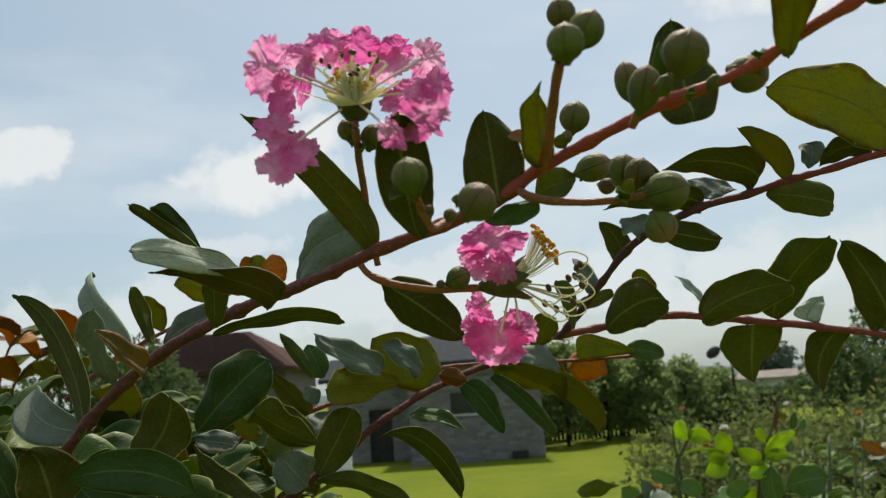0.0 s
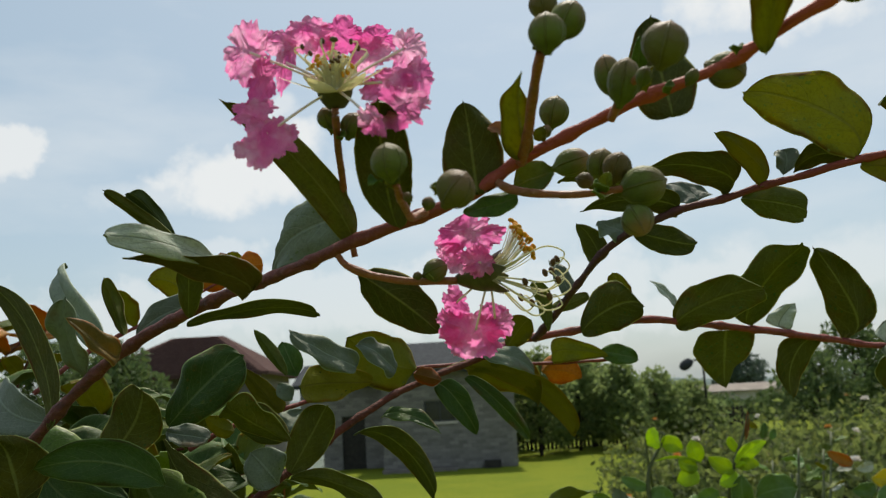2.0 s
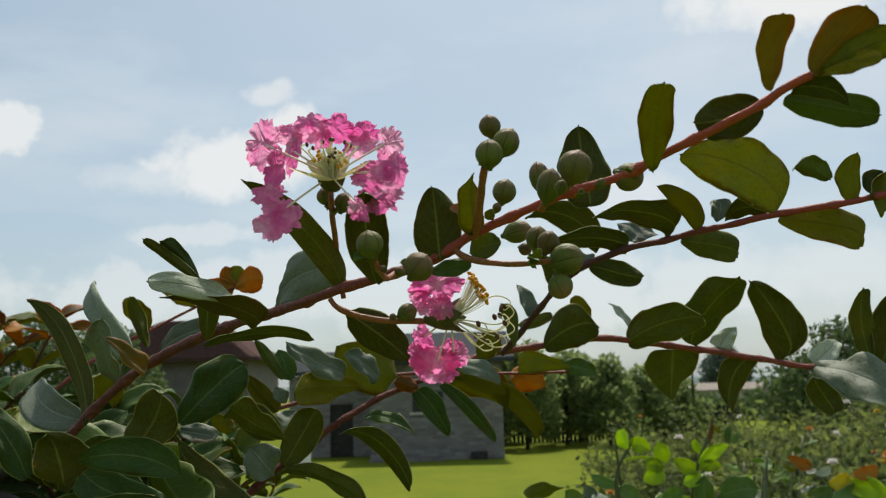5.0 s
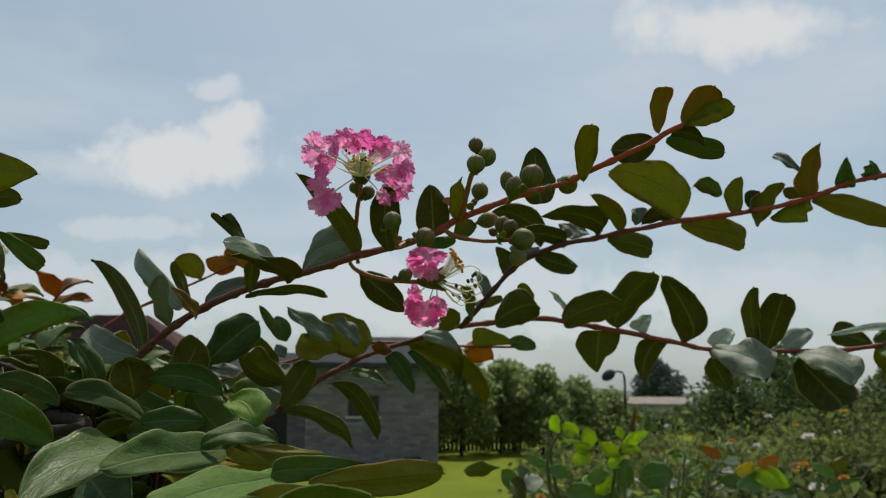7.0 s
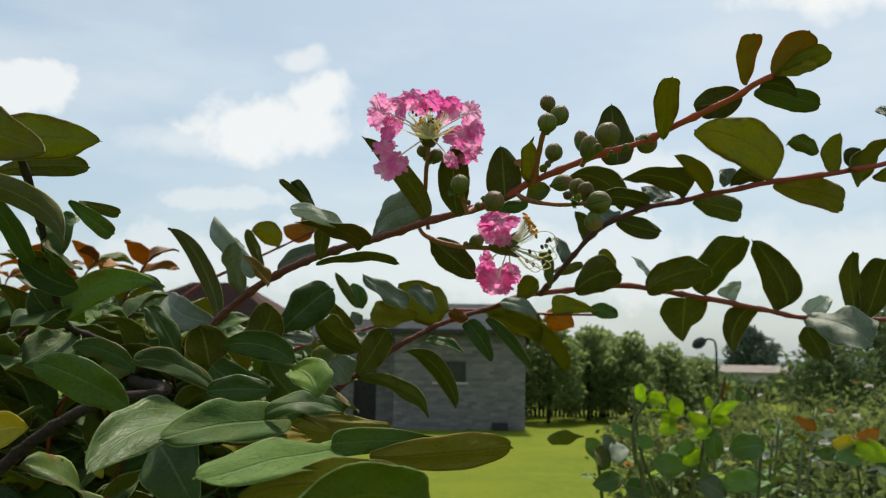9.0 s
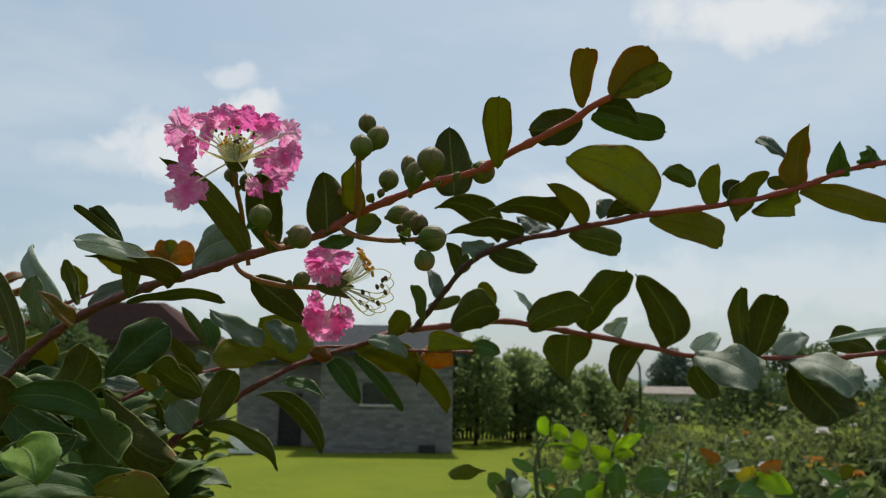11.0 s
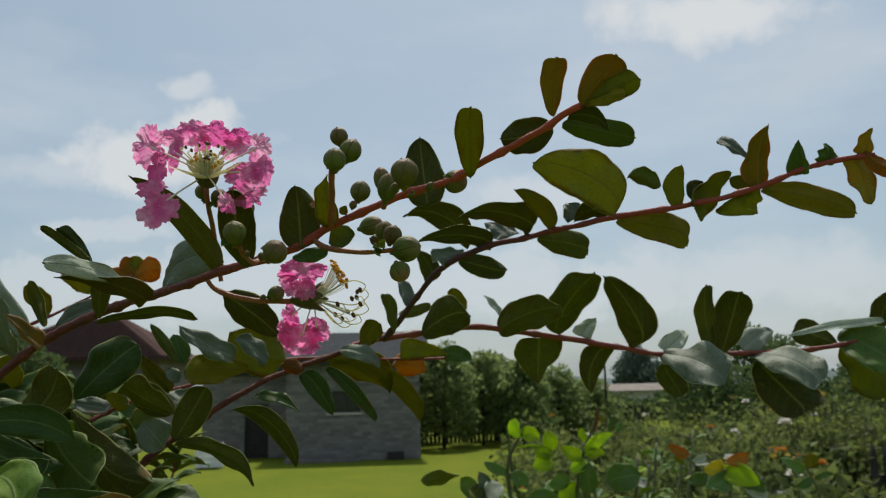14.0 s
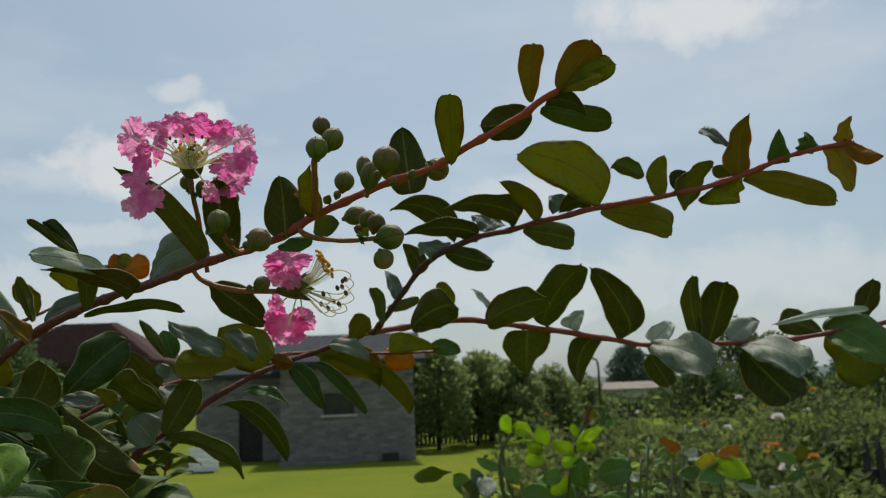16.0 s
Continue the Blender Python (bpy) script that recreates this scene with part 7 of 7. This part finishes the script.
def cane(name, points, r0, r1):
    line = spline([(points[0][0] + 0.03, points[0][1] + 0.08, 0.0), (points[0][0] + 0.01, points[0][1] + 0.04, 0.7), *points], 6)
    tv_, tf_ = tube_data(line, r0 * 1.5, r1, 7, 0, ORIGIN)
    return hung("cane", mesh_of("cane", tv_, tf_), GREEN_STEM, young_rose)


cane_a = cane('cane', [(0.2424, 1.0055, 1.3111), (0.2277, 0.9855, 1.3983), (0.2273, 0.9855, 1.4393), (0.2433, 0.9855, 1.4692), (0.2471, 0.9855, 1.4826)], 0.0028, 0.0013)
cane_b = cane('cane', [(0.3057, 1.0255, 1.3055), (0.3110, 1.0055, 1.3822), (0.3168, 0.9855, 1.4378), (0.3308, 0.9855, 1.4712), (0.3402, 0.9855, 1.4949)], 0.0026, 0.0012)
cane_c = cane('cane', [(0.3041, 1.0855, 1.2496), (0.2653, 1.0355, 1.3430), (0.2387, 1.0055, 1.4019), (0.2285, 0.9855, 1.4517), (0.2273, 0.9855, 1.4793)], 0.0024, 0.0011)
cane_d = cane('cane', [(0.5713, 1.1455, 1.2751), (0.5550, 1.1155, 1.3405), (0.5419, 1.0955, 1.3879), (0.5349, 1.0855, 1.4142)], 0.0024, 0.0011)
cane_e = cane('cane', [(0.7048, 1.1355, 1.2736), (0.6761, 1.1055, 1.3616), (0.6496, 1.0855, 1.4077)], 0.0022, 0.001)
leaf(cane_a, (0.2432, 0.9855, 1.4658), (0.2304, 0.9755, 1.4879), 0.0209, (-0.6, 0.8, 0.1), 15, 0.03, -0, 'lime')
leaf(cane_a, (0.2440, 0.9855, 1.4692), (0.2635, 0.9755, 1.4640), 0.0187, (0, -1, 0.15), 15, 0.05, 0.1, 'lime')
leaf(cane_a, (0.2359, 0.9855, 1.4525), (0.2823, 0.9755, 1.4491), 0.0027, (0, -1, 0.15), 15, 0.05, 0.1, 'lime')
leaf(cane_a, (0.2845, 0.9855, 1.4497), (0.2742, 0.9755, 1.4739), 0.0192, (0, -1, 0.15), 10, 0.05, 0.1, 'lime')
leaf(cane_a, (0.2773, 0.9855, 1.4438), (0.2550, 0.9755, 1.4317), 0.0217, (0, -1, 0.15), 10, 0.05, 0.1, 'lime')
leaf(cane_a, (0.2795, 0.9855, 1.4465), (0.2583, 0.9755, 1.4528), 0.0171, (0, -1, 0.15), 10, 0.05, 0.1, 'lime')
leaf(cane_a, (0.2268, 0.9855, 1.4194), (0.2489, 0.9755, 1.4121), 0.0182, (0, -1, 0.15), 10, 0.05, 0.1, 'rose')
leaf(cane_a, (0.2270, 0.9855, 1.4261), (0.1977, 0.9855, 1.4385), 0.0125, (0, -1, 0.15), 10, 0.05, 0.1, 'rose')
leaf(cane_a, (0.1714, 1.0355, 1.4190), (0.1237, 1.0355, 1.4151), 0.0256, (0, 0.75, 0.66), 10, 0.05, -0.1, 'dusk')
leaf(cane_a, (0.1735, 1.0355, 1.4155), (0.1887, 1.0355, 1.3878), 0.0217, (0, -1, 0.15), 10, 0.05, 0.1, 'rose')
leaf(cane_a, (0.1965, 1.0355, 1.4220), (0.2045, 1.0355, 1.3909), 0.0174, (0, -1, 0.15), 15, 0.05, 0.1, 'pale')
leaf(cane_b, (0.3197, 0.9855, 1.4411), (0.3532, 0.9755, 1.4673), 0.0152, (0, -1, 0.15), 15, 0.05, 0.1, 'lime')
leaf(cane_b, (0.3197, 0.9855, 1.4404), (0.2915, 0.9755, 1.4549), 0.0179, (0, -1, 0.15), 15, 0.05, 0.1, 'lime')
leaf(cane_b, (0.3212, 0.9855, 1.4417), (0.3424, 0.9755, 1.4435), 0.0140, (0, -1, 0.15), 15, 0.05, 0.1, 'lime')
leaf(cane_b, (0.3189, 0.9855, 1.4377), (0.2988, 0.9755, 1.4270), 0.0178, (0, -1, 0.15), 15, 0.05, 0.1, 'lime')
leaf(cane_b, (0.3267, 0.9855, 1.4578), (0.3169, 0.9855, 1.4748), 0.0099, (0, 1, 0.1), 15, 0.05, -0.1, 'lime')
leaf(cane_b, (0.3278, 0.9855, 1.3976), (0.3240, 0.9755, 1.4345), 0.0244, (0, -1, 0.15), 10, 0.05, 0.1, 'rose')
leaf(cane_b, (0.3699, 1.0855, 1.3982), (0.4209, 1.0855, 1.4060), 0.0374, (0, -1, 0.15), 8, 0.04, 0.05, 'rose')
leaf(cane_b, (0.3052, 1.0055, 1.4160), (0.2801, 1.0055, 1.4057), 0.0198, (0, -1, 0.15), 8, 0.04, 0.05, 'rose')
leaf(cane_b, (0.3120, 1.0055, 1.4091), (0.2901, 1.0055, 1.3893), 0.0197, (0, -1, 0.15), 8, 0.04, 0.05, 'lime')
leaf(cane_b, (0.3385, 0.9855, 1.4881), (0.3488, 0.9855, 1.4812), 0.0064, (0, 1, 0.1), 15, 0.03, -0, 'olive')
leaf(cane_c, (0.2875, 1.0355, 1.3930), (0.3303, 1.0355, 1.3729), 0.0303, (0, -1, 0.15), 8, 0.04, 0.05, 'rose')
leaf(cane_c, (0.3064, 1.0855, 1.4030), (0.2800, 1.0355, 1.3716), 0.0351, (0, -1, 0.15), 8, 0.04, 0.05, 'rose')
leaf(cane_c, (0.2586, 1.0355, 1.3852), (0.2946, 1.0055, 1.3840), 0.0275, (0, -1, 0.15), 8, 0.04, 0.05, 'rose')
leaf(cane_c, (0.2045, 1.0355, 1.4051), (0.1822, 1.0055, 1.3852), 0.0300, (0, 1, 0.1), 12, 0.04, -0.05, 'dusk')
leaf(cane_c, (0.2118, 1.0355, 1.4125), (0.2104, 1.0055, 1.3873), 0.0240, (0, -1, 0.15), 12, 0.04, 0.05, 'pale')
leaf(cane_c, (0.2188, 1.0355, 1.3700), (0.1787, 1.0055, 1.3623), 0.0273, (0, -1, 0.15), 12, 0.04, 0.05, 'rose')
leaf(cane_c, (0.2223, 1.0355, 1.3559), (0.2522, 1.0055, 1.3506), 0.0291, (0, -1, 0.15), 12, 0.04, 0.05, 'rose')
leaf(cane_c, (0.3580, 1.0855, 1.3527), (0.4103, 1.0855, 1.3614), 0.0312, (0, -1, 0.15), 8, 0.04, 0.05, 'rose')
leaf(cane_c, (0.3282, 1.0855, 1.3592), (0.3651, 1.0855, 1.3382), 0.0318, (0, -1, 0.15), 8, 0.04, 0.05, 'pale')
leaf(cane_c, (0.4018, 1.1855, 1.3559), (0.4577, 1.1855, 1.3336), 0.0348, (0, -1, 0.15), 8, 0.04, 0.05, 'rose')
# The first two stand for loose petals, built as leaves.
leaf(cane_d, (0.4875, 1.0855, 1.4313), (0.4568, 1.0755, 1.4458), 0.0144, (0, -1, 0.15), 15, 0.05, 0.1, 'orange')
leaf(cane_d, (0.5108, 1.0855, 1.4294), (0.4887, 1.0783, 1.4240), 0.0116, (0, -1, 0.15), 15, 0.05, 0.1, 'silver_sheen')
leaf(cane_d, (0.5380, 1.0855, 1.4141), (0.5006, 1.0655, 1.4152), 0.0272, (0, -1, 0.15), 15, 0.05, 0.1, 'yellow')
leaf(cane_d, (0.5662, 1.0755, 1.4307), (0.5287, 1.0655, 1.4219), 0.0185, (0, -1, 0.15), 15, 0.05, 0.1, 'orange')
leaf(cane_d, (0.5398, 1.0855, 1.4171), (0.5579, 1.0711, 1.4122), 0.0054, (0, -1, 0.15), 15, 0.05, 0.1, 'silver_sheen')
leaf(cane_d, (0.5232, 1.0855, 1.4041), (0.5632, 1.0455, 1.3944), 0.0276, (0, -1, 0.15), 12, 0.05, 0.1, 'lime')
leaf(cane_d, (0.5391, 1.0855, 1.4075), (0.4963, 1.0495, 1.3930), 0.0281, (0, -1, 0.15), 12, 0.05, 0.1, 'rose')
leaf(cane_d, (0.5540, 1.0855, 1.3961), (0.5827, 1.0711, 1.3804), 0.0192, (0, -1, 0.15), 12, 0.05, 0.1, 'rose')
leaf(cane_d, (0.5934, 1.0855, 1.3777), (0.5561, 1.0711, 1.3832), 0.0130, (0, -1, 0.15), 12, 0.05, 0.1, 'silver_sheen')
leaf(cane_d, (0.5193, 1.1055, 1.4022), (0.4854, 1.0911, 1.3979), 0.0190, (0, -1, 0.15), 12, 0.05, 0.1, 'rose')
leaf(cane_e, (0.6496, 1.0855, 1.4077), (0.6087, 1.0711, 1.4240), 0.0170, (0, -1, 0.15), 12, 0.05, 0.1, 'rose')
leaf(cane_e, (0.6496, 1.0855, 1.4077), (0.6682, 1.0855, 1.4208), 0.0197, (0, 1, 0.1), 12, 0.05, -0.1, 'olive')
leaf(cane_e, (0.6563, 1.0855, 1.3927), (0.6912, 1.0855, 1.3985), 0.0064, (0, -1, 0.15), 12, 0.05, 0.1, 'rose')
leaf(cane_e, (0.6549, 1.0855, 1.3957), (0.6324, 1.0855, 1.3844), 0.0133, (0, -1, 0.15), 12, 0.05, 0.1, 'rose')
# Two rosebuds, built as narrow folded leaves.
leaf(cane_b, (0.3587, 1.0055, 1.4685), (0.3638, 1.0055, 1.4864), 0.0094, (0, -1, 0.15), 25, 0.03, 0, 'rose')
leaf(cane_b, (0.3673, 1.0055, 1.4670), (0.3736, 1.0055, 1.4786), 0.0080, (0, -1, 0.15), 25, 0.03, 0, 'rose')
leaf(cane_b, (0.3342, 0.9855, 1.4698), (0.3404, 0.9855, 1.4997), 0.0043, (0, -1, 0.15), 25, 0.03, 0, 'red')
ROSE_FOOT = Vector((0.30, 1.12, 0.0))
for i, (x, y, z, k, kinds, size) in enumerate((
        (0.19, 1.05, 1.40, 8, ("rose",), 0.026), (0.42, 1.1, 1.42, 8, ("rose", "rose", "lime"), 0.028), (0.36, 1.15, 1.43, 9, ("rose", "lime"), 0.026), (0.50, 1.3, 1.40, 9, ("rose", "pale"), 0.03), (0.26, 1.12, 1.41, 8, ("rose", "lime"), 0.026),
        (0.58, 1.5, 1.42, 9, ("rose",), 0.034), (0.70, 1.7, 1.40, 9, ("rose", "olive"), 0.034), (0.45, 1.45, 1.37, 9, ("rose",), 0.034), (0.80, 1.9, 1.42, 9, ("rose", "pale"), 0.036), (0.62, 1.75, 1.38, 9, ("rose", "lime"), 0.036), (0.34, 1.3, 1.36, 9, ("rose",), 0.034))):
    top_ = Vector((x, y, z))
    rose_cane([ROSE_FOOT + Vector((0.02 * (i % 4), 0.03 * (i % 3), 0)), ROSE_FOOT.lerp(top_, 0.5) + Vector((0, 0.03, 0.036)), ROSE_FOOT.lerp(top_, 0.85) + Vector((0, 0, 0.03)), top_], 0.0045, k, kinds, size, 3 * i + 1)

# ---- inner growth of the shrub: leafy twigs behind and below the main branch ----
fill_rng = random.Random(8)


def leafy_twig(start, end, pairs, size, kinds, seed, radius=0.0016):
    r = random.Random(seed)
    a, b = Vector(start), Vector(end)
    mid = a.lerp(b, 0.5) + Vector((r.uniform(-1, 1), r.uniform(-1, 1), r.uniform(0, 1))) * 0.02
    line = spline([a, mid, b], 8)
    tv_, tf_ = tube_data(line, radius, radius * 0.5, 6, 0.2, ORIGIN)
    twig = hung("twig", mesh_of("twig", tv_, tf_), (BARK, RED_BARK)[seed % 2], shrub)
    way_ = (b - a).normalized()
    out = way_.cross(Vector((0, 0, 1))).normalized()
    for i in range(pairs):
        p = line[min(len(line) - 1, int((0.15 + 0.85 * (i + 0.5) / pairs) * (len(line) - 1)))]
        for s in (-1, 1):
            d = (out * s + way_ * r.uniform(0.2, 0.9) + Vector((r.uniform(-0.4, 0.4), r.uniform(-0.4, 0.4), r.uniform(-0.2, 0.7)))).normalized()
            L = size * r.uniform(0.7, 1.2)
            leaf(twig, p, p + d * L, L * r.uniform(0.48, 0.6), (r.uniform(-0.5, 0.5), r.uniform(-0.7, 0.3), 0.8), r.uniform(8, 25), r.uniform(0.02, 0.1), r.uniform(-0.08, 0.08), kinds[r.randrange(len(kinds))])


for i in range(96):
    x0, y0 = fill_rng.uniform(-0.36, -0.05), fill_rng.uniform(0.33, 0.62)
    x0 -= 0.25 * max(0.0, y0 - 0.35)
    high = 1.522 + 0.036 * min(1.0, max(0.0, (-0.08 - x0) / 0.15))
    z0 = high - 0.12 * fill_rng.random() ** 1.3
    leafy_twig((x0 - 0.04, y0 + 0.05, z0 - 0.07), (x0 + fill_rng.uniform(-0.03, 0.03), y0, z0 - 0.012), 4, 0.040, ("green", "dusk", "dusk", "green", "olive", "bright"), 200 + i)
for i, (x, y, z) in enumerate(((-0.362, 0.700, 1.599), (-0.317, 0.680, 1.604), (-0.268, 0.660, 1.599), (-0.405, 0.720, 1.600), (-0.295, 0.680, 1.592))):
    leafy_twig((x - 0.05, y + 0.04, z - 0.06), (x, y, z), 3, 0.036, ("orange", "orange", "olive", "red"), 400 + i, 0.0012)
for i, (x, y, z) in enumerate(((-0.12, 0.12, 1.41), (-0.04, 0.14, 1.42), (-0.17, 0.2, 1.43), (-0.08, 0.22, 1.44), (0.0, 0.2, 1.43), (-0.13, 0.28, 1.45), (-0.2, 0.3, 1.46))):
    leafy_twig((x - 0.05, y + 0.06, z - 0.06), (x, y, z), 4, 0.042, ("dusk", "green", "green", "dusk"), 420 + i)
for i, (x, y, z) in enumerate(((-0.2, 0.4, 1.44), (-0.12, 0.42, 1.43), (-0.05, 0.42, 1.42), (-0.16, 0.48, 1.42), (-0.08, 0.5, 1.42), (-0.24, 0.44, 1.45))):
    leafy_twig((x - 0.05, y + 0.06, z - 0.06), (x, y, z), 4, 0.046, ("dusk", "green"), 460 + i)
for i in range(34):
    x0, y0 = fill_rng.uniform(-0.30, -0.10), fill_rng.uniform(0.55, 0.72)
    z0 = 1.500 - 0.09 * fill_rng.random()
    leafy_twig((x0 - 0.04, y0 + 0.05, z0 - 0.07), (x0 + fill_rng.uniform(-0.03, 0.03), y0, z0), 4, 0.042, ("dusk", "dusk", "green"), 600 + i)
